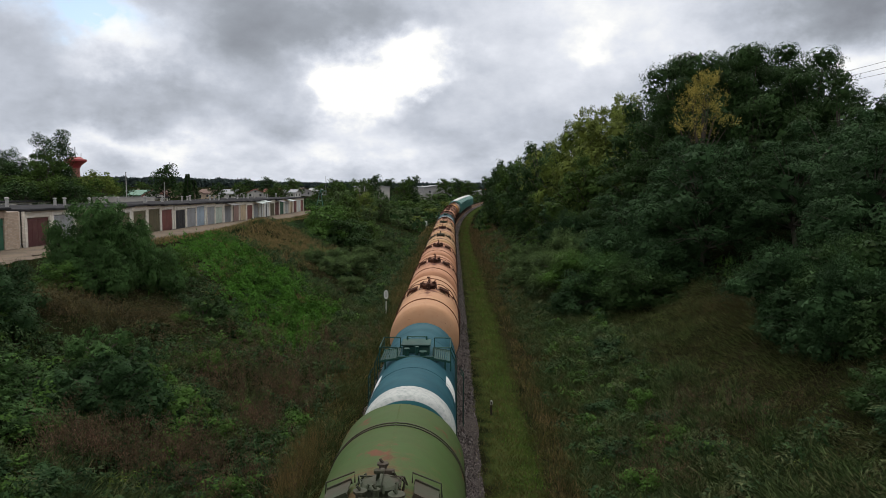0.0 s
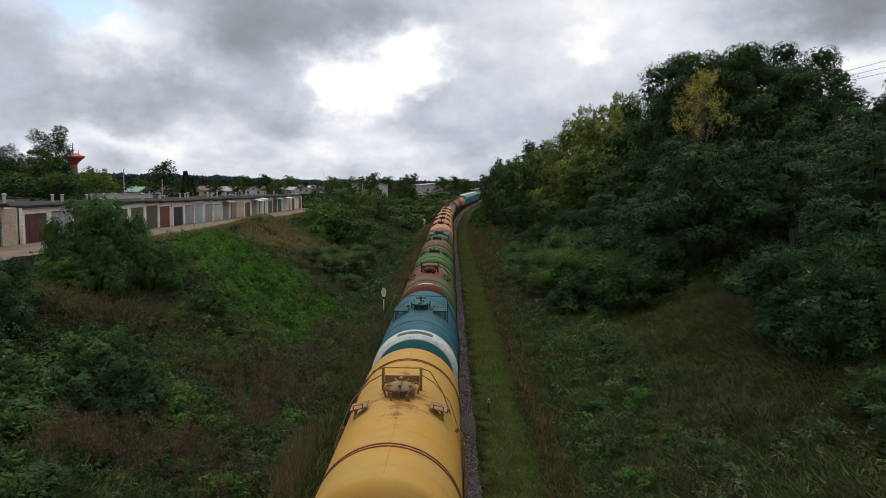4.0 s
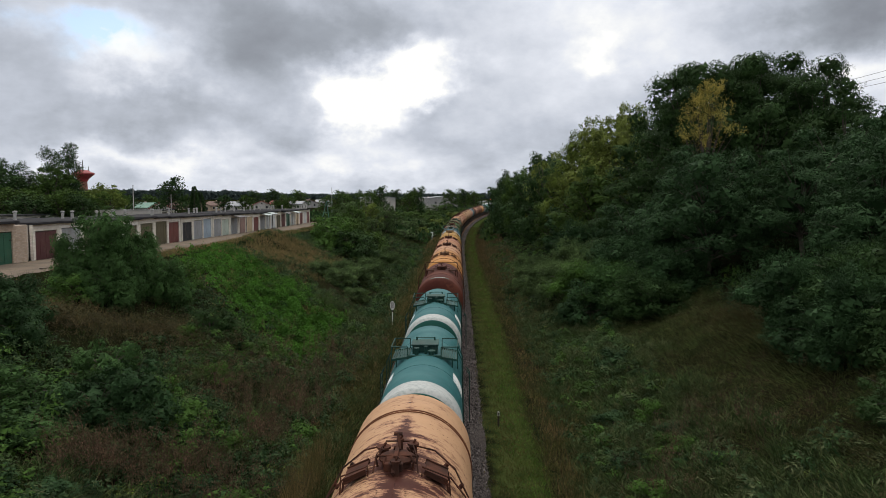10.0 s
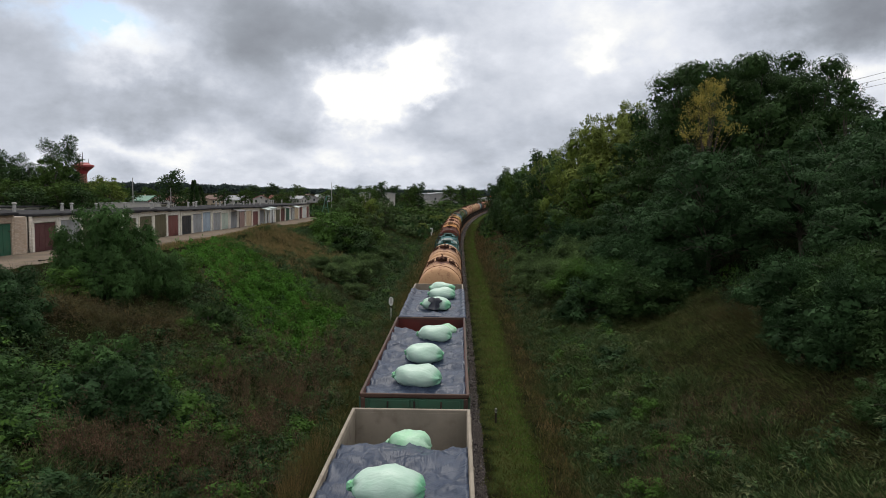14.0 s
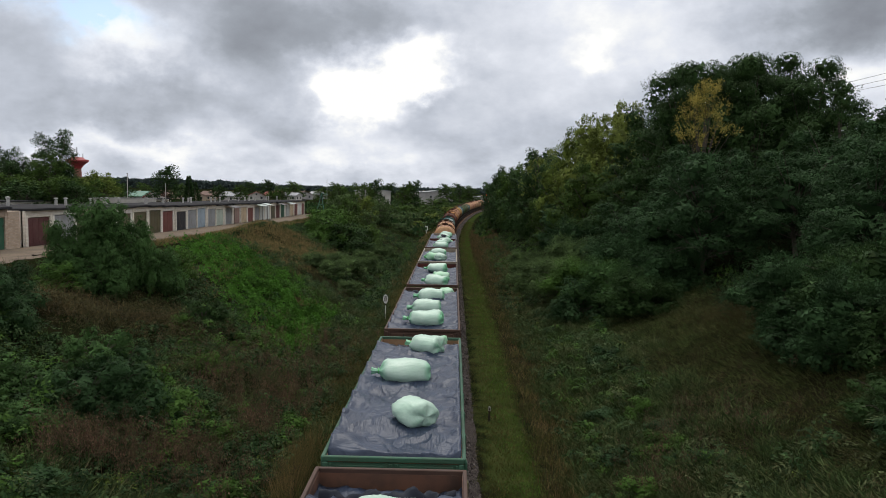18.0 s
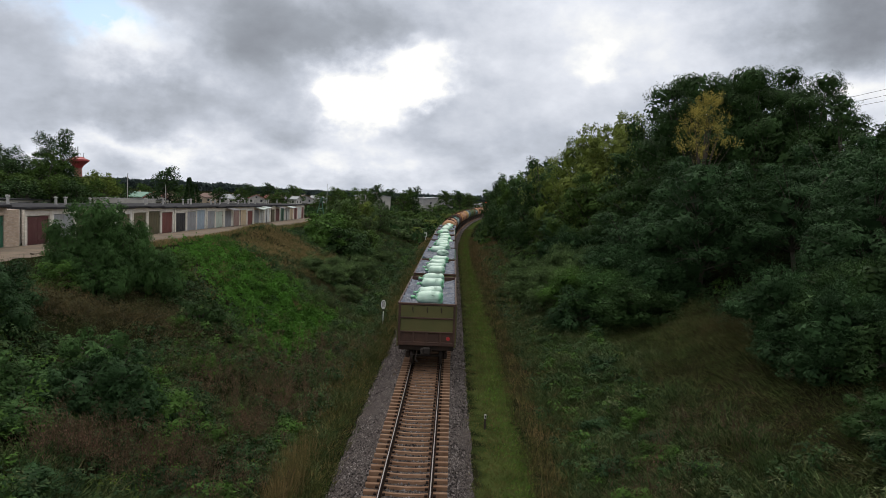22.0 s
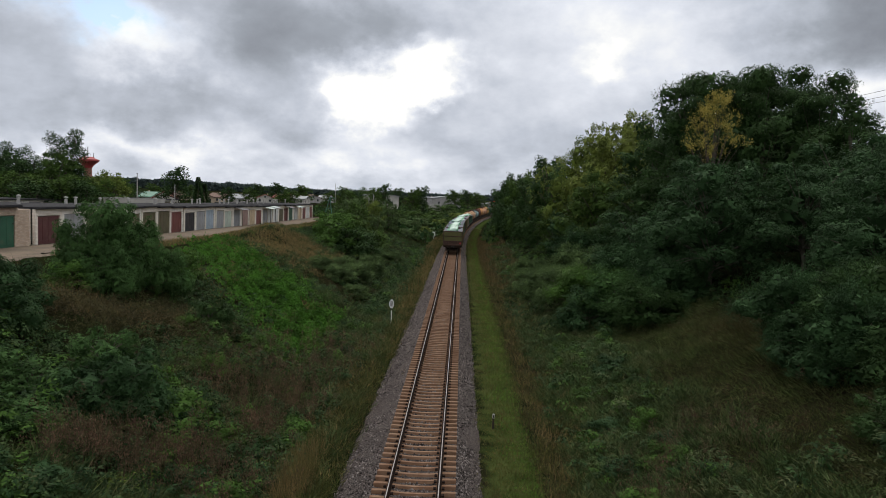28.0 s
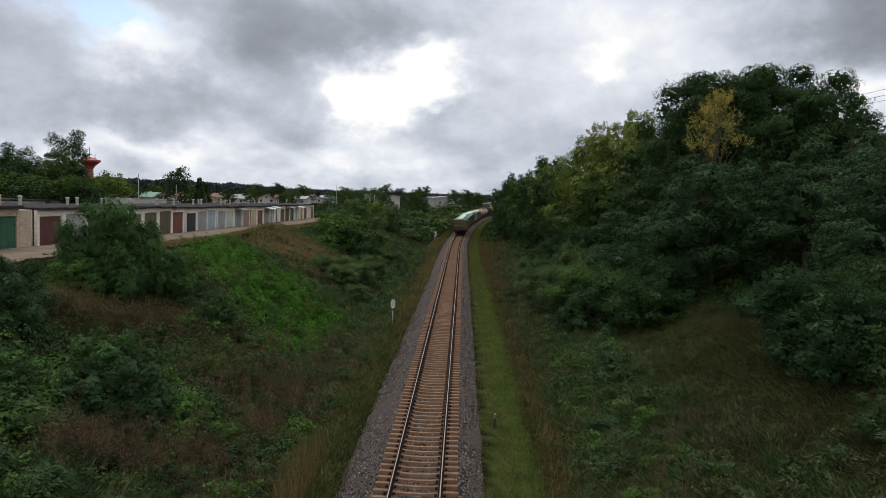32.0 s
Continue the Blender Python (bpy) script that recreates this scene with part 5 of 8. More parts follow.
SILICATE = brick_mat("dirty_white_brick", (0.82, 0.78, 0.7), (0.72, 0.67, 0.58), (0.58, 0.54, 0.47))
LIMEWASH = brick_mat("limewashed_brick", (0.86, 0.83, 0.77), (0.78, 0.75, 0.68), (0.7, 0.66, 0.6))
REDBRICK = brick_mat("sooty_pink_brick", (0.52, 0.41, 0.32), (0.4, 0.3, 0.22), (0.36, 0.31, 0.26))
FELT = worn("tar_felt_roofing", (0.035, 0.035, 0.038), (0.055, 0.054, 0.055), 1.0, s=0.5, fine=6.0, dirty=0.35, dirt=(0.1, 0.095, 0.09), spec=0.02)
PALE = worn("pale_render", (0.46, 0.44, 0.4), (0.4, 0.38, 0.35), 0.85, s=0.5)
ASBESTOS = worn("grey_vent_pipe", (0.4, 0.39, 0.37), (0.32, 0.31, 0.29), 0.9)
GLASS = worn("dark_window_glass", (0.03, 0.035, 0.04), (0.04, 0.045, 0.05), 0.12, dirty=0.05)
DOORS = {}


def door_paint(c):
    if c not in DOORS:
        DOORS[c] = worn("garage_door_paint", c, tuple(v * 0.82 for v in c), 0.6, s=0.8, dirty=0.35, dirt=(0.14, 0.09, 0.06))
    return DOORS[c]


def garage(label, y, w, base, high, door, awning=None, open_door=False, wall=None, x=-29.5, face=1, depth=6.0, vent=True):
    """One lock-up: front piers, lintel, sides, slab roof and a two-leaf door."""
    g = thing("garage", label, "garage", group="rows of lock-up garages", m=pose(x, y, base, 0, 0, 0 if face > 0 else 180))
    wall = wall or SILICATE
    dw, dh, t = w - 0.64, 2.2 + 0.12 * math.sin(y * 3.1), 0.25
    for sy in (-1, 1):
        part("pier", box(bmesh.new(), (-t / 2, sy * (w / 2 - 0.15), high / 2 - 0.2), (t, 0.3, high + 0.4), bev=0.01), wall, g)
        part("side_wall", box(bmesh.new(), (-depth / 2 - t / 2, sy * (w / 2 - 0.06), high / 2 - 0.2), (depth - t - 0.3, 0.118, high + 0.38)), wall, g)
    part("lintel", box(bmesh.new(), (-t / 2, 0, (dh + high) / 2 + 0.02), (t - 0.02, w - 0.604, high - dh - 0.04), bev=0.01), wall, g)
    part("back_wall", box(bmesh.new(), (-depth + 0.14, 0, high / 2 - 0.2), (0.25, w - 0.01, high + 0.38)), wall, g)
    bm = bmesh.new()
    box(bm, (-depth / 2 + 0.1, 0, high + 0.09), (depth + 0.45, w - 0.006, 0.17), bev=0.02)
    part("roof_slab", bm, FELT, g)
    part("roof_edge", box(bmesh.new(), (0.335, 0, high + 0.1), (0.03, w - 0.01, 0.13)), FELT, g)
    part("floor_slab", box(bmesh.new(), (-depth / 2, 0, -0.06), (depth - 0.6, w - 0.3, 0.1)), ASBESTOS, g)
    dm = door_paint(door)
    for sy in (-1, 1):
        bm = bmesh.new()
        box(bm, (0, -sy * dw / 4, dh / 2), (0.05, dw / 2 - 0.015, dh - 0.03), bev=0.008)
        for z in (0.25, dh - 0.25):
            box(bm, (0.03, -sy * dw / 4, z), (0.02, dw / 2 - 0.1, 0.09))
        box(bm, (0.03, -sy * dw / 4, dh / 2), (0.02, 0.08, dh - 0.3))
        leaf = part("door_leaf", bm, dm, g)
        leaf.matrix_basis = pose(-0.11, sy * dw / 2, 0, 0, 0, (55 if sy > 0 else -60) if open_door else 0)
        if open_door:
            leaf.matrix_basis = pose(0.02, sy * dw / 2, 0, 0, 0, 78 * sy)
        part("hinge", box(bmesh.new(), (0.045, -sy * 0.12, dh * 0.75), (0.03, 0.2, 0.06)), IRON, leaf)
    if awning:
        bm = bmesh.new()
        box(bm, (0.65, 0, dh + 0.28), (1.4, w - 0.3, 0.04), ry=14)
        a = part("awning", bm, awning, g)
        for sy in (-1, 1):
            bm = bmesh.new()
            rod(bm, (1.2, sy * (w / 2 - 0.25), 0), (1.2, sy * (w / 2 - 0.25), dh + 0.12), 0.03, 6)
            part("awning_post", bm, IRON, a)
    if vent:
        bm = bmesh.new()
        turned(bm, [(high, 0.13), (high + 0.72, 0.13), (high + 0.73, 0.08), (high + 0.8, 0.08), (high + 0.81, 0.19), (high + 0.9, 0.17), (high + 0.93, 0.05)], 12, "z", (-depth + 0.9, 0.3 * w * math.sin(y), 0))
        part("vent_pipe", bm, ASBESTOS, g)
    return g


MAROON, GREYD, OLIVE, REDD, BLACKD = (0.1, 0.03, 0.03), (0.3, 0.31, 0.32), (0.1, 0.085, 0.04), (0.17, 0.05, 0.04), (0.018, 0.018, 0.022)
BLUED, PALEG, PINK, CREAM, WHITED, DGREEN = (0.34, 0.42, 0.5), (0.48, 0.55, 0.47), (0.3, 0.19, 0.16), (0.55, 0.43, 0.28), (0.6, 0.62, 0.6), (0.02, 0.1, 0.055)
TIN = worn("zinc_awning_sheet", (0.38, 0.44, 0.41), (0.3, 0.35, 0.33), 0.45, 0.5)
DARKTIN = worn("dark_awning_sheet", (0.06, 0.06, 0.06), (0.09, 0.085, 0.08), 0.6, 0.3)
FRONT = (
    (MAROON, "maroon"), (GREYD, "grey"), (OLIVE, "olive"), (OLIVE, "olive"), (OLIVE, "olive"), (OLIVE, "olive"), (OLIVE, "olive"),
    (REDD, "red-brown"), (BLACKD, "black"), (GREYD, "grey"), (BLUED, "pale blue"), (GREYD, "grey"), (PALEG, "pale green"), (GREYD, "grey"),
    (PINK, "dull pink"), (CREAM, "cream"), (REDD, "red-brown"), (GREYD, "grey"), (WHITED, "white"), (WHITED, "white"), (OLIVE, "olive"),
    (REDD, "red-brown"), (DGREEN, "dark green"), (WHITED, "white"), (CREAM, "cream"), (REDD, "red-brown"), (WHITED, "white"), (REDD, "red-brown"),
)
AWNINGS = {13: (DARKTIN, "dark"), 17: (TIN, "zinc"), 18: (TIN, "zinc"), 21: (DARKTIN, "dark"), 23: (TIN, "zinc")}


def garage_base(y):
    return float(np.interp(y, (20, 50, 80, 112, 150, 200), (4.55, 4.5, 4.0, 3.65, 3.4, 2.9)))


def build_garages():
    rng = random.Random(3)
    for k, (c, word) in enumerate(FRONT):
        y = 54.2 + 3.55 * k
        aw = AWNINGS.get(k)
        tail = ", under a %s sheet awning" % aw[1] if aw else ""
        garage("white brick lock-up garage with %s door%s" % (word, tail), y, 3.55, garage_base(y), 2.56 + 0.16 * rng.random(), c, aw[0] if aw else None, x=-29.5 + rng.uniform(-0.1, 0.1), open_door=False, wall=LIMEWASH if k % 3 == 1 else SILICATE, vent=k % 3 != 2)
    # an older, lower block nearer the bridge, standing a step forward
    for k, (c, word) in enumerate(((DGREEN, "green"), (DGREEN, "green"), (REDD, "red-brown"), (GREYD, "grey"))):
        y = 47.7 - 3.9 * k
        g = garage("pinkish brick lock-up garage with %s door and sagging roof" % word, y, 3.9, garage_base(y), 2.75, c, x=-29.1, wall=REDBRICK)
        if k == 0:
            part("corner_wall", box(bmesh.new(), (-1.5, 2.65, 1.15), (3.0, 1.38, 2.9), bev=0.02), REDBRICK, g)
    n = 0
    for x, face, y0, count in ((-41.7, -1, 54.2, 28), (-58.0, 1, 62.0, 26), (-70.2, -1, 62.0, 26), (-87.0, 1, 75.0, 24), (-99.2, -1, 75.0, 24), (-116.0, 1, 90.0, 22)):
        first = None
        for k in range(count):
            y = y0 + 3.55 * k
            base = garage_base(y) - 0.05
            if k < 2:
                first = (first or []) + [garage("brick lock-up garage with a flat felt roof in a back row", y, 3.55, base, 2.6, OLIVE, x=x, face=face, vent=k == 0)]
            else:
                copy_thing(first[0 if k % 4 == 2 else 1], pose(x, y, base, 0, 0, 0 if face > 0 else 180))
            n += 1


build_garages()


def parapets():
    bm = bmesh.new()
    box(bm, (0, 0, 1.35), (9.5, 0.3, 2.7), bev=0.02)
    p = thing("parapet_wall", "long pale rendered parapet above the garage roofs", "wall", m=pose(-49.0, 112.0, 4.1))
    part("wall_panel", bm, PALE, p)
    part("coping", box(bmesh.new(), (0, 0, 2.74), (9.7, 0.42, 0.07)), ASBESTOS, p)
    bm = bmesh.new()
    box(bm, (0, 0, 0.35), (2.2, 1.2, 0.7), bev=0.02)
    q = thing("roof_parapet", "low pinkish brick parapet on the old garage roof", "wall", m=pose(-31.6, 49.3, garage_base(49) + 2.92))
    part("brick_upstand", bm, REDBRICK, q)
    bm = bmesh.new()
    turned(bm, [(0, 0.13), (0.5, 0.13), (0.51, 0.22), (0.58, 0.22), (0.7, 0.04)], 12, "z", (0.4, -0.1, 0.7))
    part("vent_pipe", bm, ASBESTOS, q)


parapets()


def dirt_road():
    xs, ys = np.linspace(-29.3, -23.4, 18), np.arange(18, 175, 0.8)
    X, Y = np.meshgrid(xs, ys)
    edge = (X > -24.6)
    X = X + np.where(edge, 1.1 * bumps(X, Y, 1.6), 0)
    Z = ground_at(X, Y) + 0.05 - 0.12 * np.clip((X + 24.6) / 1.0, 0, 1)
    n, k = X.shape
    i = np.arange(n * k).reshape(n, k)
    F = np.stack([i[:-1, :-1], i[:-1, 1:], i[1:, 1:], i[1:, :-1]], -1).reshape(-1, 4)
    m = Mat("trodden_sand", 0.95, 0, 0.1)
    a, b, c = m.noise(0.5, 6, world=True), m.noise(4.0, 6, world=True, off=2), m.noise(30.0, 3, world=True)
    col = m.mix(m.step(a, 0.35, 0.65), (0.17, 0.132, 0.1), (0.12, 0.096, 0.075))
    col = m.mix(m.step(b, 0.55, 0.72), col, (0.1, 0.1, 0.05))
    m.color(col).bump(c, 0.5, 0.04)
    r = raw_mesh("dirt_road", np.stack([X, Y, Z], -1).reshape(-1, 3), F, m.m, smooth=True)
    tagged(r, "trodden sandy track in front of the garages", "dirt road", kind="structure")


dirt_road()


# ---- town, tower and far things ----
ROOFS = {
    "green": worn("green_sheet_roof", (0.08, 0.2, 0.13), (0.06, 0.16, 0.11), 0.5),
    "red": worn("red_tile_roof", (0.26, 0.07, 0.05), (0.2, 0.06, 0.045), 0.7),
    "brown": worn("brown_tile_roof", (0.14, 0.08, 0.06), (0.11, 0.07, 0.055), 0.8),
    "grey": worn("grey_sheet_roof", (0.25, 0.26, 0.27), (0.2, 0.21, 0.22), 0.6),
}
WALLS = {"white": PALE, "tan": worn("tan_render", (0.42, 0.33, 0.24), (0.36, 0.29, 0.21), 0.9), "grey": worn("grey_render", (0.35, 0.34, 0.33), (0.3, 0.29, 0.28), 0.9)}


def house(label, x, y, z, w, d, h, roof, wall, turn, rise=2.6):
    h, rise = h * 0.66, rise * 0.68
    o = thing("house", label, "house", group="houses of the town", m=pose(x, y, z, 0, 0, turn))
    part("wall", box(bmesh.new(), (0, 0, h / 2 - 1), (w, d, h + 2)), WALLS[wall], o)
    bm = bmesh.new()
    e = 0.5
    sec = ((-w / 2 - e, h - 0.25), (0, h + rise), (w / 2 + e, h - 0.25), (w / 2 + e, h), (0, h + rise + 0.25), (-w / 2 - e, h))
    a, b = ([bm.verts.new((u, yy, v)) for u, v in sec] for yy in (-d / 2 - e, d / 2 + e))
    for i in range(6):
        bm.faces.new((a[i], a[(i + 1) % 6], b[(i + 1) % 6], b[i]))
    bm.faces.new(a)
    bm.faces.new(b)
    bmesh.ops.recalc_face_normals(bm, faces=bm.faces[:])
    r = part("roof", bm, ROOFS[roof], o)
    for yy in (-d / 2 + 0.12, d / 2 - 0.12):
        bm = bmesh.new()
        g0, g1 = ([bm.verts.new((u, yy + dy, v)) for u, v in ((-w / 2, h - 0.02), (w / 2, h - 0.02), (0, h + rise - 0.05))] for dy in (-0.12, 0.12))
        bm.faces.new(g0)
        bm.faces.new(g1[::-1])
        for i in range(3):
            bm.faces.new((g0[i], g0[(i + 1) % 3], g1[(i + 1) % 3], g1[i]))
        bmesh.ops.recalc_face_normals(bm, faces=bm.faces[:])
        part("gable", bm, WALLS[wall], o)
    part("chimney", box(bmesh.new(), (w * 0.15, d * 0.1, h + rise * 0.8), (0.6, 0.6, 2.0)), REDBRICK, r)
    for sx in (-0.28, 0.28):
        for sy in (-1, 1):
            part("window", box(bmesh.new(), (sx * w, sy * (d / 2 + 0.01), h * 0.55), (1.1, 0.06, 1.3)), GLASS, o)
    part("attic_window", box(bmesh.new(), (0, -d / 2 - 0.02, h + rise * 0.4), (0.9, 0.06, 0.9)), GLASS, o)
    for sx in (-1, 1):
        for sy in (-0.25, 0.25):
            part("window", box(bmesh.new(), (sx * (w / 2 + 0.01), sy * d, h * 0.55), (0.06, 1.1, 1.3)), GLASS, o)


def ahead_of(px, depth):
    """Across at a depth, by a heading in thousandths to the right of the track line."""
    return 1.17 + px * depth / 1000.0


def build_town():
    rows = (
        ("white house with a green sheet roof", -428, 300, 11, 9, 4.2, "green", "white", 80, 2.6), ("white gabled house with a red roof", -403, 290, 8, 9, 4.4, "red", "white", 8, 3.4),
        ("grey house behind the garages", -455, 310, 9, 9, 3.6, "grey", "grey", 60, 2.4), ("tan house with a brown roof", -352, 360, 10, 9, 4.0, "brown", "tan", 20, 3.0),
        ("tan house with a brown roof", -330, 400, 10, 9, 4.5, "brown", "tan", 70, 3.0), ("white house with a grey roof", -300, 380, 11, 9, 4.5, "grey", "white", 75, 2.8),
        ("white house with a red roof", -268, 420, 10, 9, 4.2, "red", "white", 15, 3.0), ("tan house with a red roof", -243, 440, 11, 9, 4.6, "red", "tan", 80, 3.0),
        ("tan house with a brown roof", -385, 420, 10, 9, 4.0, "brown", "tan", 50, 3.0), ("white house with a grey roof", -219, 430, 11, 8, 5.2, "grey", "white", 85, 2.0),
        ("grey house with a brown roof", -205, 480, 11, 9, 4.6, "brown", "grey", 30, 3.0), ("white house with a grey roof", -184, 520, 12, 9, 4.6, "grey", "white", 80, 2.6),
    )
    for label, u, dep, w, d, h, roof, wall, turn, rise in rows:
        x = ahead_of(u, dep)
        house(label, x, dep, float(ground_at(x, dep)) - 0.1, w, d, h, roof, wall, turn, rise)
    for label, u, dep, w, d, h, m, roof in (("long grey-blue industrial shed", -25, 470, 18, 24, 9.6, "grey", "grey"), ("pale industrial hall with grey roof", -110, 300, 13, 14, 10.2, "white", "grey"), ("low grey shed with pale end wall", -44, 520, 14, 24, 9.0, "white", "grey"), ("small grey trackside building", 36, 560, 9, 10, 4.0, "grey", "grey")):
        x = ahead_of(u, dep)
        house(label, x, dep, float(ground_at(x, dep)) - 0.1, w, d, h, roof, m, 12, 1.2)
    # a pale concrete fence beyond the bushes
    g = float(ground_at(-14.0, 330.0))
    f = thing("concrete_fence", "weathered pale concrete panel fence among bushes", "fence", m=pose(-14.0, 330, g, 0, 0, 4))
    for k in range(5):
        part("fence_panel", box(bmesh.new(), (-4.8 + 2.4 * k, 0, (4.4 - g) / 2 + 0.12 * math.sin(k * 2)), (2.3, 0.16, 4.4 - g), bev=0.03), ASBESTOS, f)
        part("fence_post", box(bmesh.new(), (-6.0 + 2.4 * k, 0, (4.6 - g) / 2), (0.2, 0.24, 4.6 - g), bev=0.03), ASBESTOS, f)
    # water tower
    t = thing("water_tower", "red flat-topped water tower with an aerial behind trees", "water tower", m=pose(-152.5, 300, 2.2))
    part("column", turned(bmesh.new(), [(0, 2.3), (9, 1.7), (12.6, 1.5)], 20, "z"), worn("brick_column", (0.3, 0.12, 0.09), (0.24, 0.1, 0.08), 0.9), t)
    red = worn("red_tower_cladding", (0.36, 0.05, 0.05), (0.3, 0.045, 0.045), 0.5)
    part("bowl", turned(bmesh.new(), [(12.3, 1.6), (13.4, 2.2), (14.9, 3.9), (15.2, 4.3)], 28, "z"), red, t)
    part("rim", turned(bmesh.new(), [(15.2, 4.35), (15.9, 4.35)], 28, "z"), red, t)
    part("roof", turned(bmesh.new(), [(15.9, 4.1), (16.2, 3.0), (16.9, 2.2), (17.0, 0.3)], 28, "z"), red, t)
    part("aerial", rod(rod(bmesh.new(), (0, 0, 17), (0, 0, 21), 0.15, 6), (2.4, 0, 16.5), (2.4, 0, 18.4), 0.1, 6), IRON, t)
    # bare poles among the garages
    for label, u, dep, top in (("grey concrete pole", -444, 115, 10.6), ("thin steel mast", -172, 215, 11.0), ("grey wooden pole", -392, 130, 9.2), ("thin pole", -120, 160, 8.6)):
        x = ahead_of(u, dep)
        g = float(ground_at(x, dep))
        p = thing("pole", label + " standing among the garages", "pole", m=pose(x, dep, g))
        part("shaft", rod(bmesh.new(), (0, 0, -0.3), (0, 0, top - g), 0.09, 8, 0.06), ASBESTOS, p)
        part("cap", rod(bmesh.new(), (0, 0, top - g), (0, 0, top - g + 0.08), 0.1, 8), IRON, p)
    # a green steel hoist
    h = thing("yard_hoist", "green steel hoist frame beyond the garages", "hoist", m=pose(ahead_of(-181, 170), 170, 3.0))
    gm = worn("green_hoist_paint", (0.05, 0.16, 0.1), (0.04, 0.12, 0.08), 0.5)
    for a, b in (((-0.9, 0, 0), (0.3, 0, 4.6)), ((0.9, 0, 0), (0.3, 0, 4.6)), ((0.3, 0, 4.6), (1.7, 0, 4.2)), ((-0.4, 0, 2.0), (0.6, 0, 2.0))):
        part("strut", rod(bmesh.new(), a, b, 0.09, 6), gm, h)
    # signal at the bend
    s = thing("railway_signal", "colour light signal showing red at the bend", "railway signal", m=pose(16.2, 345, -0.4))
    part("mast", rod(bmesh.new(), (0, 0, -0.3), (0, 0, 6.6), 0.12, 8), IRON, s)
    hd = part("signal_head", box(bmesh.new(), (0, -0.15, 7.4), (0.8, 0.3, 1.9), bev=0.1), IRON, s)
    glow = Mat("red_signal_light", 0.4)
    glow.color((0.8, 0.05, 0.03))
    glow.b.inputs["Emission Color"].default_value = (1.0, 0.06, 0.03, 1)
    glow.b.inputs["Emission Strength"].default_value = 1.2
    part("red_lens", rod(bmesh.new(), (0, -0.31, 7.0), (0, -0.36, 7.0), 0.16, 16), glow.m, hd)


build_town()


# ---- things beside the line ----
def lineside():
    s = thing("lineside_board", "white oval lineside board on a thin post", "railway sign", m=pose(-3.85, 55.4, -0.95, 0, 0, 2))
    part("post", rod(bmesh.new(), (0, 0, -0.1), (0, 0, 1.95), 0.035, 8), SIGN_WHITE, s)
    bm = bmesh.new()
    rod(bm, (0, -0.05, 0), (0, -0.02, 0), 0.5, 24)
    b = part("board", bm, SIGN_WHITE, s)
    b.matrix_basis = pose(0, 0, 1.72) @ Matrix.Diagonal((0.36, 1, 0.7, 1))
    for x in (-0.2, 0.0, 0.2):
        part("black_bar", box(bmesh.new(), (x, -0.058, 0.05), (0.07, 0.01, 0.62)), IRON, b)
    part("bracket", box(bmesh.new(), (0, 0.0, 1.3), (0.09, 0.09, 0.16), bev=0.01), IRON, s)
    p = thing("marker_post", "short grey marker post with white head in the grass", "marker post", m=pose(2.88, 31.0, -0.78, 0, 0, 6))
    part("shaft", box(bmesh.new(), (0, 0, 0.22), (0.07, 0.07, 0.6), bev=0.01), IRON, p)
    hd = part("head", box(bmesh.new(), (0, 0, 0.6), (0.09, 0.08, 0.2), bev=0.015), ASBESTOS, p)
    part("plate", box(bmesh.new(), (0, -0.045, 0.6), (0.04, 0.012, 0.12)), IRON, hd)
    k = thing("kilometre_board", "small white lineside board by the bushes", "railway sign", m=pose(-4.75, 164, -0.95))
    part("post", rod(bmesh.new(), (0, 0, -0.1), (0, 0, 1.6), 0.05, 8), SIGN_WHITE, k)
    part("board", box(bmesh.new(), (0, -0.06, 1.25), (0.55, 0.04, 1.0), bev=0.01), SIGN_WHITE, k)
    w = thing("overhead_line", "three thin overhead wires above the trees", "power line")
    for j in range(3):
        bm = bmesh.new()
        a, b = Vector((44.0 + 3 * j, 118, 22.4 + 0.2 * j)), Vector((58.0 + 1.5 * j, 62, 25.6 - 0.5 * j))
        pts = [a.lerp(b, i / 12) - Vector((0, 0, 0.5 * math.sin(math.pi * i / 12))) for i in range(13)]
        part("wire", pipe(bm, pts, 0.022, 4), IRON, w)
    for x, y, z in ((47.0, 118, 22.6), (59.5, 62, 25.3)):
        g = float(ground_at(x, y))
        part("pylon", rod(bmesh.new(), (x, y, g - 0.3), (x, y, z + 0.9), 0.16, 8, 0.11), ASBESTOS, w)
        part("crossarm", box(bmesh.new(), (x, y, z), (7.2, 0.14, 0.14)), IRON, w)


lineside()

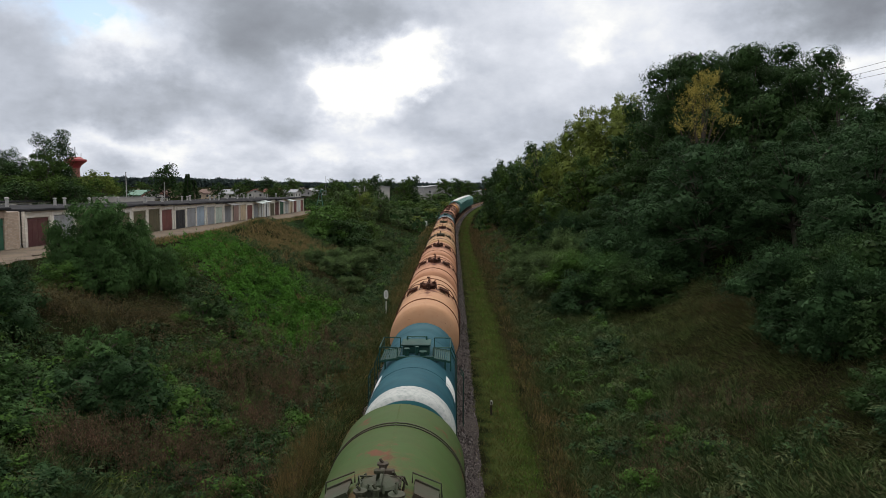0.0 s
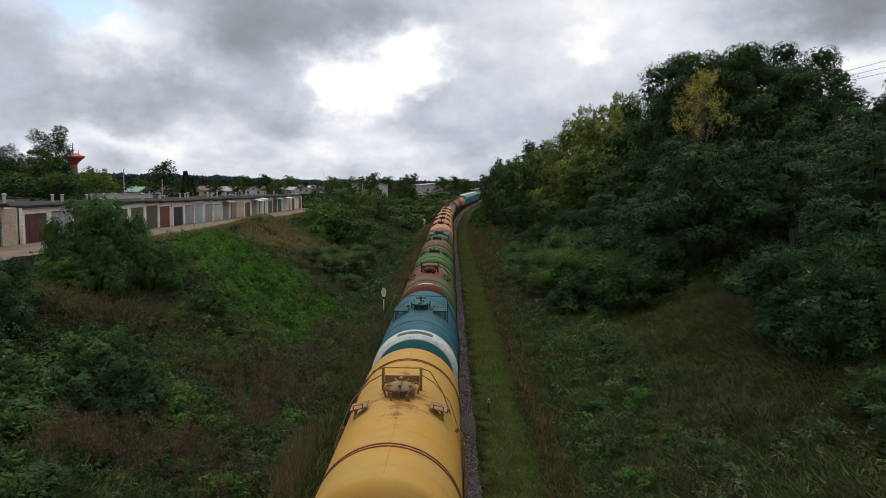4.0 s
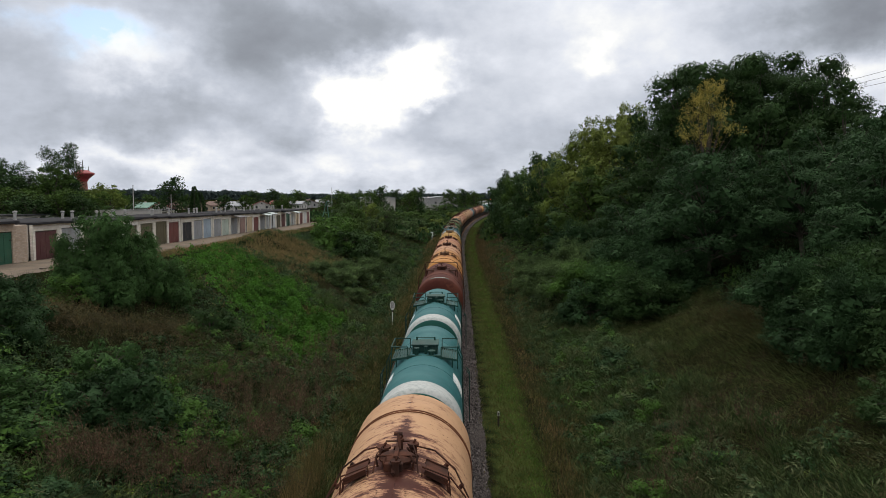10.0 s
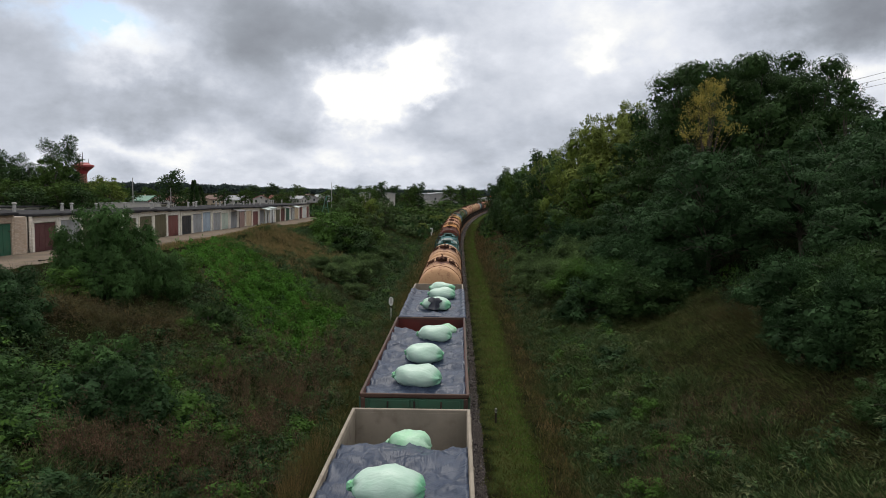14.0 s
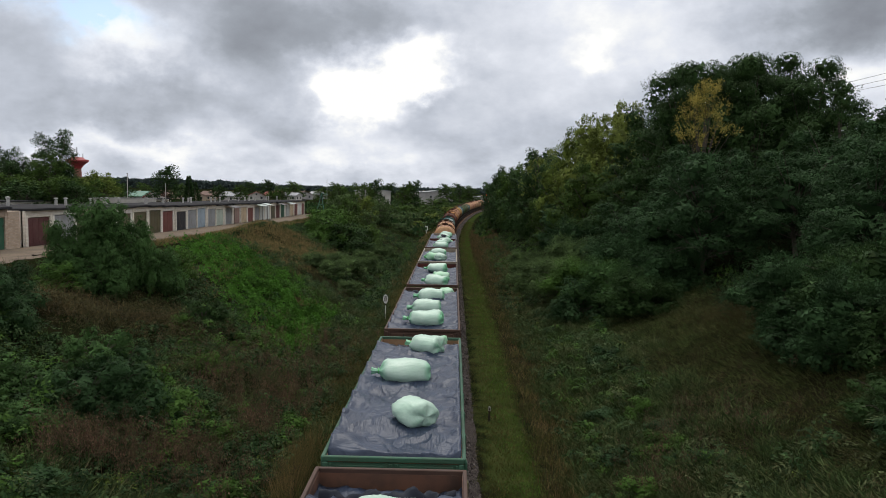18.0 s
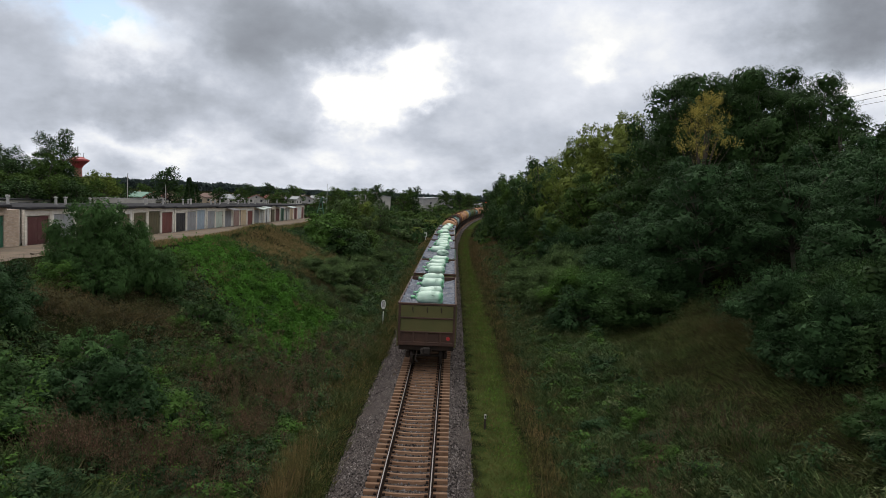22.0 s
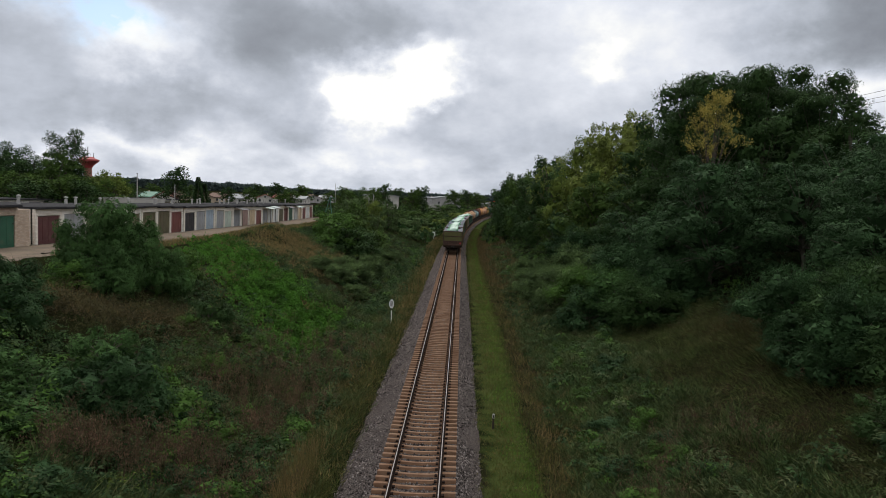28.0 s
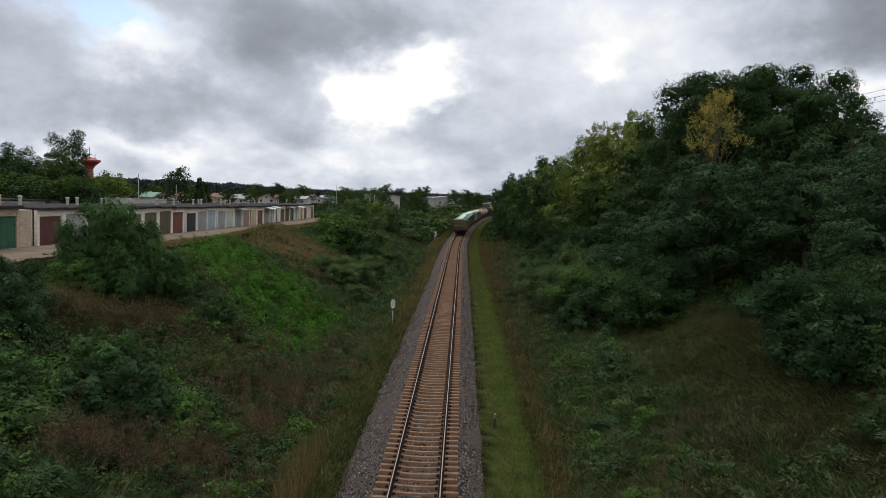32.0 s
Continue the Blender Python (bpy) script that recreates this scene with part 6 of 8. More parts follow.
# ---- trees and bushes ----
BARK = worn("grey_brown_bark", (0.09, 0.07, 0.055), (0.06, 0.05, 0.04), 0.95, s=2.0, fine=20, relief=0.8, dist=0.03)
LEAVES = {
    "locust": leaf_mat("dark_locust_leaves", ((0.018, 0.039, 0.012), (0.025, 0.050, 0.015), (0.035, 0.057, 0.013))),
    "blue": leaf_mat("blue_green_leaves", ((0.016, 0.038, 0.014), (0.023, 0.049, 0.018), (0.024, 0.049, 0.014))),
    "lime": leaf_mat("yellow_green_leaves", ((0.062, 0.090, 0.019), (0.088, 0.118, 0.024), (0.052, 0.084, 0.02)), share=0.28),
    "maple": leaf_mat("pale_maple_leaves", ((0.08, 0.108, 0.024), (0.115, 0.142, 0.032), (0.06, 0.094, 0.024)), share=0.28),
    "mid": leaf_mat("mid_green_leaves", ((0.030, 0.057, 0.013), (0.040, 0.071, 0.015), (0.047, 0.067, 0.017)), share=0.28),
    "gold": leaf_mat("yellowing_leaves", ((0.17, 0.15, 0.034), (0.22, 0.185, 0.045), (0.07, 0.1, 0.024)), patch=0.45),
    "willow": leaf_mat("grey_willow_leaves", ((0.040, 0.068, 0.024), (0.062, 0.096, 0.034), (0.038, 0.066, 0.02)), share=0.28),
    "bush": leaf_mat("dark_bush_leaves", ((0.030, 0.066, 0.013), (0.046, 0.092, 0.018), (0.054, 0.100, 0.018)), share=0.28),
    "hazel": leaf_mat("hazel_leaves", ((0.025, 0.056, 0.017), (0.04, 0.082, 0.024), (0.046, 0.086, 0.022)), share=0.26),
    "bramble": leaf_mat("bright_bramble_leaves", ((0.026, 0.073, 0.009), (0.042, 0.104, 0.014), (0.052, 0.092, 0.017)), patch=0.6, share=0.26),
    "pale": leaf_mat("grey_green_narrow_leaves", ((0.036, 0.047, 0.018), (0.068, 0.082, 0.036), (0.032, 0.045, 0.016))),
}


def clumps_in(lobes, count, rng, inner=0.8):
    """Clump centres near the skin of the lobes; what lies inside another lobe is left out."""
    size = np.array([(l[3] * l[4] * l[5]) ** (2 / 3) for l in lobes])
    out, ways = [], []
    for (cx, cy, cz, rx, ry, rz), n in zip(lobes, np.maximum(4, (count * size / size.sum()).astype(int))):
        d = unit(rng.normal(size=(n, 3)) + (0, 0, 0.25))
        r = inner + (1 - inner) * rng.random((n, 1))
        out.append(np.array((cx, cy, cz)) + d * r * (rx, ry, rz))
        ways.append(unit(d / (rx, ry, rz)))
    P, U = np.concatenate(out), np.concatenate(ways)
    keep = np.ones(len(P), bool)
    for (cx, cy, cz, rx, ry, rz) in lobes:
        keep &= (((P - (cx, cy, cz)) / (rx, ry, rz)) ** 2).sum(1) > 0.3
    return P[keep], U[keep]


def foliage(C, r, n, size, rng, droop=0.0, flat=0.6, mid=(0, 0, 0), wide=0.45):
    """Rounded clumps: leaves face up and outwards and hang by droop."""
    rr = r * rng.uniform(0.65, 1.35, len(C))
    P, R = np.repeat(C, n, 0), np.repeat(rr, n)[:, None]
    ball = unit(rng.normal(size=P.shape)) * rng.random((len(P), 1)) ** 0.45
    out = unit(P - np.asarray(mid) + 1e-6)
    N = unit(0.35 * out + 0.9 * ball + (0, 0, 0.4) + rng.normal(size=P.shape) * 0.25)
    D = unit(0.5 * out + 0.6 * ball + rng.normal(size=P.shape) * 0.6 + (0, 0, -droop))
    L = size * rng.uniform(0.6, 1.4, len(P))
    return leaf_quads(P + ball * R * (1, 1, flat), D, L, L * wide, rng, N)


def fronds(C, U, r, n, size, rng, droop=0.45, wide=0.4, rays=8, lift=0.6):
    """Domed pads of leaves that lie on the crown like shingles: each pad has a few rays with leaflets to both sides."""
    m = len(C)
    up = unit(U * 0.8 + (0, 0, lift) + rng.normal(size=C.shape) * 0.22)
    e1 = unit(np.cross(up, rng.normal(size=C.shape)))
    e2 = np.cross(up, e1)
    rr = r * rng.uniform(0.6, 1.4, m)
    turn, reach = rng.uniform(0, 6.283, m), rng.uniform(0.55, 1.2, (m, rays))
    i = np.repeat(np.arange(m), n)
    k = rng.integers(0, rays, m * n)
    th = (turn[i] + 6.283 * k / rays + rng.normal(size=m * n) * 0.14)[:, None]
    q = (rng.random(m * n) ** 0.62)[:, None]
    R = (rr[i] * reach[i, k])[:, None]
    ray = e1[i] * np.cos(th) + e2[i] * np.sin(th)
    across = np.cross(up[i], ray)
    P = C[i] + ray * q * R - up[i] * rr[i][:, None] * droop * q * q + rng.normal(size=(m * n, 3)) * 0.05 * R
    T = unit(ray - up[i] * 2 * droop * q)
    N = unit(up[i] + ray * 2 * droop * q + rng.normal(size=T.shape) * 0.25)
    D = unit(T + across * rng.choice((-0.7, 0.7), (m * n, 1)) + rng.normal(size=T.shape) * 0.2)
    L = size * rng.uniform(0.65, 1.35, m * n)
    return leaf_quads(P, D, L, L * wide, rng, N)


def limbs(bm, root, tops, r0, rng):
    top = Vector((0, 0, max(t[2] for t in tops) * 0.72))
    base = Vector(root)
    mid = base.lerp(top, 0.45) + Vector((rng.normal() * 0.25, rng.normal() * 0.25, 0))
    rod(bm, base, mid, r0, 8, r0 * 0.72)
    rod(bm, mid, top, r0 * 0.72, 8, r0 * 0.25)
    for i, t in enumerate(tops):
        a = base.lerp(mid, 0.6 + 0.4 * (i % 3) / 3) if t[2] < top.z * 0.8 else mid.lerp(top, 0.3)
        t = Vector(t)
        k = a.lerp(t, 0.5) + Vector((0, 0, 0.3))
        rod(bm, a, k, r0 * 0.38, 4, r0 * 0.25)
        rod(bm, k, t, r0 * 0.25, 3, r0 * 0.06)


def plant(name, label, category, lobes, leaf, per, r, n, size, seed, droop=0.0, trunk=0.22, core=1.0, flat=0.6, sprigs=0, wide=0.45, frond=0, lift=0.6):
    """A tree or bush: stem with limbs, and a crown of many leaves."""
    rng = np.random.default_rng(seed)
    t = thing(name, label, category)
    hi = max(l[2] + l[5] for l in lobes)
    bm = bmesh.new()
    tops = [(l[0], l[1], l[2]) for l in lobes]
    for l in lobes:
        for _ in range(1):
            d = rng.normal(size=3)
            tops.append((l[0] + d[0] * l[3] * 0.4, l[1] + d[1] * l[4] * 0.4, l[2] + abs(d[2]) * l[5] * 0.4))
    limbs(bm, (0, 0, -0.3), tops, trunk, rng)
    part("trunk", bm, BARK, t)
    C, U = clumps_in(lobes, per, rng)
    mid = (0, 0, hi * 0.5)
    sets = [fronds(C, U, r, n, size, rng, droop, wide, frond, lift) if frond else foliage(C, r, n, size, rng, droop, flat, mid, wide)]
    # inner leaves that close the crown
    for (cx, cy, cz, rx, ry, rz) in lobes:
        k = int(120 * core)
        if k:
            way = unit(rng.normal(size=(k, 3)))
            P = np.array((cx, cy, cz)) + way * (rx, ry, rz) * rng.uniform(0.35, 0.66, (k, 1))
            D = unit(np.cross(way, rng.normal(size=(k, 3))))
            sets.append(leaf_quads(P, D, np.full(k, min(rx, rz) * 0.38), np.full(k, min(rx, rz) * 0.32), rng, unit(way + rng.normal(size=(k, 3)) * 0.3)))
    if sprigs:
        # thin shoots that stand out of the crown
        for (cx, cy, cz, rx, ry, rz) in lobes[-3:]:
            for _ in range(sprigs):
                d = unit(rng.normal(size=3) + (0, 0, 1.2))
                p = np.array((cx, cy, cz)) + d * (rx, ry, rz) * 0.85
                h = rng.uniform(0.4, 1.0) * min(1.0, hi / 8)
                Q = p + np.outer(np.linspace(0, h, 9), unit(d * 0.4 + (0, 0, 1.0)))
                sets.append(foliage(Q, 0.25, 6, size * 0.9, rng, 0.0, 1.0, (0, 0, -5), wide))
    V, F = trim(*join_quads(sets))
    cr = raw_mesh("crown", V, F, LEAVES[leaf])
    cr.parent = t
    return t


def lobes_bush(h, r, seed, k=12, fat=0.85):
    """A heap of lobes with a wide skirt on the ground."""
    rng = random.Random(seed + 50)
    out = lobes_tree(h, r, 0.05, seed, k, fat, 0.85)
    for i in range(7):
        a, q = 0.9 * i + rng.uniform(-0.2, 0.2), r * rng.uniform(0.34, 0.46)
        d = r * rng.uniform(0.55, 0.7)
        out.append((d * math.cos(a), d * math.sin(a), q * 0.55, q, q, q * 0.9))
    return out


def lobes_tree(h, r, low, seed, k=12, fat=1.0, flat=0.75, taper=0.7):
    """A crown as a heap of lobes of uneven size round a heart."""
    rng = random.Random(seed)
    out = [(0, 0, low + (h - low) * 0.48, r * 0.55, r * 0.55, (h - low) * 0.42)]
    for i in range(k):
        f = (i + rng.uniform(0.2, 0.8)) / k
        a = 2.4 * i + rng.uniform(-0.4, 0.4)
        rr = r * (1.0 - taper * max(0, f - 0.4) ** 1.2) * rng.uniform(0.45, 0.78)
        s = r * fat * rng.uniform(0.26, 0.48)
        z = low + s * flat * 0.8 + (h - low - 1.7 * s * flat) * f
        out.append((rr * math.cos(a), rr * math.sin(a), z, s, s * rng.uniform(0.8, 1.2), s * flat * rng.uniform(0.8, 1.15)))
    return out


PROTO = {}


def prototypes():
    PROTO["locust"] = plant("locust_tree", "tall dark locust tree with feathery foliage on the bank", "tree", lobes_tree(16, 5.6, 4.0, 1, 17, 0.95, 0.62, 0.9), "locust", 330, 0.95, 125, 0.185, 11, droop=0.5, trunk=0.26, core=1.0, wide=0.42, frond=8, lift=0.25)
    PROTO["locust2"] = plant("locust_tree", "blue-green locust tree with hanging sprays on the bank", "tree", lobes_tree(12, 5.4, 0.6, 2, 20, 0.95, 0.62, 0.8), "blue", 270, 0.82, 108, 0.17, 12, droop=0.6, trunk=0.2, core=0.9, wide=0.42, frond=8, lift=0.75)
    PROTO["broad"] = plant("maple_tree", "dense yellow-green broadleaf tree on the bank", "tree", lobes_tree(14, 5.4, 0.6, 3, 17, 1.05, 0.85), "maple", 200, 0.8, 95, 0.21, 13, droop=0.35, trunk=0.24, core=0.8, sprigs=12, wide=0.6, frond=6, lift=0.5)
    PROTO["broad2"] = plant("maple_tree", "dense mid-green broadleaf tree on the bank", "tree", lobes_tree(13, 5.2, 0.4, 4, 18, 1.0, 0.8), "mid", 180, 0.8, 90, 0.22, 14, droop=0.35, trunk=0.24, core=0.8, sprigs=1, wide=0.6, frond=6, lift=0.5)
    PROTO["stand"] = plant("maple_tree", "mid-green broadleaf tree in the wood along the line", "tree", lobes_tree(13, 5.2, 0.4, 24, 16, 1.05, 0.8), "mid", 150, 0.95, 60, 0.28, 34, droop=0.4, trunk=0.24, core=0.6, wide=0.55, frond=6, lift=0.5)
    PROTO["gold"] = plant("yellowing_tree", "slender tree with yellowing crown among dark trees", "tree", lobes_tree(14, 3.1, 8.4, 5, 11, 0.8, 0.9), "gold", 120, 0.4, 30, 0.15, 15, droop=-0.2, trunk=0.16, core=0.0, flat=1.1, sprigs=9, wide=0.55)
    PROTO["willow"] = plant("willow_bush", "spreading grey-green willow bush at the foot of the bank", "bush", lobes_tree(4.4, 3.0, 0.1, 6, 15, 0.85, 0.9), "willow", 190, 0.42, 90, 0.155, 16, droop=-0.6, trunk=0.1, flat=1.1, sprigs=7, wide=0.28)
    PROTO["bush"] = plant("round_bush", "dense dark green rounded bush on the slope", "bush", lobes_bush(4.6, 3.2, 7, 14), "bush", 420, 0.31, 44, 0.098, 17, droop=0.35, trunk=0.1, core=0.6, sprigs=3, wide=0.55, frond=6, lift=0.55)
    PROTO["hedge"] = plant("round_bush", "tall dense dark green bush on the slope below the garages", "bush", lobes_bush(6.3, 4.38, 7, 15), "hazel", 820, 0.42, 52, 0.125, 47, droop=0.3, trunk=0.12, core=0.6, sprigs=5, wide=0.5, frond=6, lift=0.5)
    PROTO["thicket"] = plant("round_bush", "green bush in the thicket beside the line", "bush", lobes_bush(4.6, 3.2, 27, 10, 0.9), "mid", 130, 0.5, 28, 0.3, 37, droop=0.35, trunk=0.1, core=0.4, sprigs=2, wide=0.55, frond=5)
    PROTO["shrub"] = plant("low_shrub", "low leafy shrub in the cutting", "bush", lobes_bush(2.3, 1.7, 8, 8), "bush", 150, 0.2, 30, 0.085, 18, droop=0.35, trunk=0.05, core=0.5, sprigs=2, wide=0.55, frond=5)
    PROTO["far"] = plant("distant_tree", "green tree behind the garages", "tree", lobes_tree(12, 3.8, 1.0, 9, 14, 0.9, 0.85), "mid", 90, 0.75, 24, 0.5, 19, trunk=0.22, core=0.4, flat=0.8, sprigs=1, wide=0.55)
    PROTO["airy"] = plant("poplar_tree", "tall airy tree behind the garages", "tree", lobes_tree(13, 3.4, 2.0, 10, 16, 0.75, 0.9), "mid", 260, 0.62, 66, 0.21, 20, trunk=0.22, core=0.15, flat=0.8, sprigs=5, wide=0.5)
    bm = bmesh.new()
    t = thing("spruce_tree", "dark narrow spruce in the town", "tree")
    rod(bm, (0, 0, -0.3), (0, 0, 11.5), 0.18, 7, 0.03)
    part("trunk", bm, BARK, t)
    rng = np.random.default_rng(77)
    n = 2600
    h = 0.8 + 11 * rng.random(n) ** 1.3
    a = rng.uniform(0, 6.283, n)
    rr = (1.9 * (1 - h / 12.2) + 0.1) * rng.uniform(0.3, 1.0, n)
    V, F = leaf_quads(np.stack([rr * np.cos(a), rr * np.sin(a), h], -1), unit(np.stack([np.cos(a), np.sin(a), np.full(n, -0.35)], -1)), np.full(n, 0.6), np.full(n, 0.22), rng)
    c = raw_mesh("crown", V, F, LEAVES["locust"])
    c.parent = t
    PROTO["spruce"] = t


prototypes()
USED = set()


def set_plant(kind, x, y, high, wide=None, leaf=None, turn=None, label="", sink=0.15, z=None):
    """Stands a plant of the given height on the ground."""
    base = {"locust": 16, "locust2": 12, "broad": 14, "broad2": 13, "gold": 14, "willow": 4.4, "bush": 4.6, "shrub": 2.3, "far": 12, "airy": 13, "spruce": 12, "stand": 13, "thicket": 4.6, "hedge": 6.3}[kind]
    fit = {"locust": 0.92, "locust2": 0.9, "airy": 1.0, "stand": 0.92, "far": 1.12, "broad": 0.9, "broad2": 0.92, "gold": 0.92, "bush": 1.08, "hedge": 0.83, "shrub": 1.0}.get(kind, 0.9)
    s = fit * high / base
    w = s if wide is None else fit * wide / base
    if y > 98 and kind == "broad2" or y > 60 and kind == "bush":
        kind = {"broad2": "stand", "bush": "thicket"}[kind]
    turn = (x * 57 + y * 31) % 360 if turn is None else turn
    zz = float(ground_at(x, y)) - sink if z is None else z
    m = pose(x, y, zz, 0, 0, turn) @ Matrix.Diagonal((w, w, s, 1))
    if kind in USED:
        t = copy_thing(PROTO[kind], m)
    else:
        USED.add(kind)
        t = PROTO[kind]
        t.matrix_basis = m
    if label:
        tagged(t, label)
    if leaf:
        for o in t.children:
            if o.name.startswith("crown"):
                o.material_slots[0].link = "OBJECT"
                o.material_slots[0].material = LEAVES[leaf]
    return t


def creeper_zone(x, y):
    """How deep a place lies in the bright creeper, 0 to 1, and on the dry crest."""
    a = (x + 20.6) / 12.8
    mid = 62.5 - 15.5 * a
    c = np.clip(1.5 - np.abs(y - mid + 0.8 * bumps(x, y, 1.9)) / (6.8 + 2.2 * a) * 1.2, 0, 1) * ((a > -0.05) & (a < 1.05))
    d = np.clip(1.45 - np.hypot((x + 16.8 + 0.05 * (y - 76)) / 6.0, (y - 77) / 17.0) * 1.2 + 0.25 * bumps(x, y, 1.3), 0, 1)
    return c, d


def plant_all():
    # wooded bank to the right: kind, x, y, height, spread, leaves
    for row in (
        ("locust", 21.6, 66, 17.6, 17), ("locust", 27.0, 67, 18.0, 17), ("locust", 32.0, 64.5, 16.6, 17), ("locust", 36.0, 54, 13.6, 15), ("locust", 30.0, 70, 18.2, 17), ("locust", 25.0, 74, 17.4, 17),
        ("locust", 40.0, 62, 12.2, 15), ("stand", 21.0, 74, 14.6, 14, "locust"), ("stand", 24.0, 82, 16.0, 15, "locust"), ("stand", 29.0, 80, 15.4, 15, "locust"), ("stand", 34.0, 76, 14.6, 15, "locust"), ("stand", 39.0, 71, 11.6, 14, "locust"), ("stand", 26.0, 62, 13.0, 13, "locust"), ("stand", 31.0, 58, 12.4, 13, "locust"), ("stand", 36.0, 62, 13.4, 14, "locust"), ("gold", 20.6, 58, 14.4, 14.5), ("locust2", 18.0, 50, 10.4, 12), ("locust2", 20.5, 57, 13.2, 13),
        ("locust2", 23.0, 47, 10.6, 12), ("locust2", 27.0, 50, 12.6, 13), ("locust2", 28.5, 40, 10.0, 12), ("locust2", 32.0, 45, 11.0, 13), ("locust2", 15.5, 60, 9.0, 11),
        ("locust2", 17.5, 67, 13.0, 13, "locust"), ("broad", 18.5, 86, 15.8, 15), ("broad", 16.8, 97, 15.8, 14, "lime"), ("broad", 21.5, 90, 16.8, 15), ("broad2", 15.5, 78, 11.0, 12),
        ("broad2", 14.5, 110, 14.6, 13), ("broad", 15.5, 120, 14.6, 13), ("broad2", 13.2, 128, 13.0, 12), ("broad2", 13.5, 143, 14.2, 13, "mid"), ("broad2", 12.6, 158, 14.6, 13, "locust"),
        ("broad2", 14.0, 172, 14.4, 14), ("broad2", 18.0, 135, 15.0, 14), ("broad2", 20.0, 152, 15.0, 14), ("broad2", 22.0, 105, 15.0, 14), ("broad2", 18.0, 190, 14.0, 14), ("broad2", 22.0, 210, 13.0, 13),
        ("broad2", 26.0, 232, 12.0, 13), ("broad2", 14.0, 90, 9.0, 10, "blue"), ("broad2", 13.8, 101, 8.5, 10, "mid"), ("broad2", 13.4, 118, 8.0, 10, "locust"), ("broad2", 13.2, 136, 8.4, 10, "locust"),
        ("broad2", 12.0, 152, 8.0, 10), ("locust2", 36.0, 40, 11.0, 12), ("locust2", 22.6, 37.5, 10.4, 11), ("locust2", 33.0, 33, 9.0, 11), ("broad2", 11.2, 164, 13.0, 12, "locust"), ("broad2", 11.6, 182, 13.0, 12, "locust"), ("broad2", 12.6, 150, 7.0, 9, "mid"), ("broad2", 15.0, 200, 13.0, 12),
        ("willow", 10.0, 60, 4.2, 5.0), ("willow", 11.4, 55, 4.8, 5.6, "bush"), ("willow", 12.6, 50.5, 4.8, 5.6, "hazel"), ("willow", 13.4, 46.8, 3.9, 4.6, "locust"), ("willow", 15.2, 49.5, 4.6, 5.2, "blue"), ("willow", 14.2, 55.5, 5.2, 5.6, "blue"), ("willow", 9.2, 66, 3.9, 4.6), ("willow", 8.8, 74, 3.6, 4.4), ("willow", 12.4, 64, 5.6, 5.8),
        ("willow", 9.4, 81, 3.4, 4.0), ("bush", 10.4, 51.6, 3.0, 3.4, "blue"), ("willow", 17.2, 57, 6.0, 5.8, "blue"), ("willow", 14.2, 72, 6.5, 6.0, "blue"),
        ("willow", 16.8, 33.5, 4.6, 4.8, "blue"), ("willow", 18.8, 31.0, 4.8, 5.2, "locust"), ("bush", 20.8, 35.5, 6.2, 5.6, "blue"), ("willow", 17.2, 28.6, 4.4, 4.6, "blue"), ("bush", 20.2, 27.5, 5.0, 5.0, "blue"), ("bush", 23.5, 31, 6.5, 6.0, "locust"), ("bush", 17.4, 21.4, 4.4, 4.2, "blue"), ("bush", 14.9, 20.6, 2.6, 2.6, "blue"), ("bush", 15.0, 23.0, 2.2, 2.4, "locust"), ("bush", 16.2, 31.2, 3.4, 3.6, "blue"), ("bush", 16.2, 28.8, 3.2, 3.2, "blue"), ("bush", 17.2, 26.4, 3.4, 3.4, "locust"), ("bush", 18.4, 24.2, 4.0, 3.6, "blue"),
        # unseen trees, added past the view's edge to keep sky light off the bank
        ("stand", 24.0, 24.0, 11.0, 11, "blue"), ("stand", 28.0, 17.0, 12.0, 12, "locust"), ("stand", 23.0, 13.0, 10.0, 11, "blue"), ("stand", 29.0, 30.0, 12.0, 12, "locust"), ("stand", 25.0, 4.0, 11.0, 12, "locust"),
        ("bush", 10.0, 168, 3.0, 4.0), ("shrub", 8.2, 150, 1.8, 2.4), ("shrub", 6.4, 160, 1.4, 2.0),
    ):
        set_plant(*row)
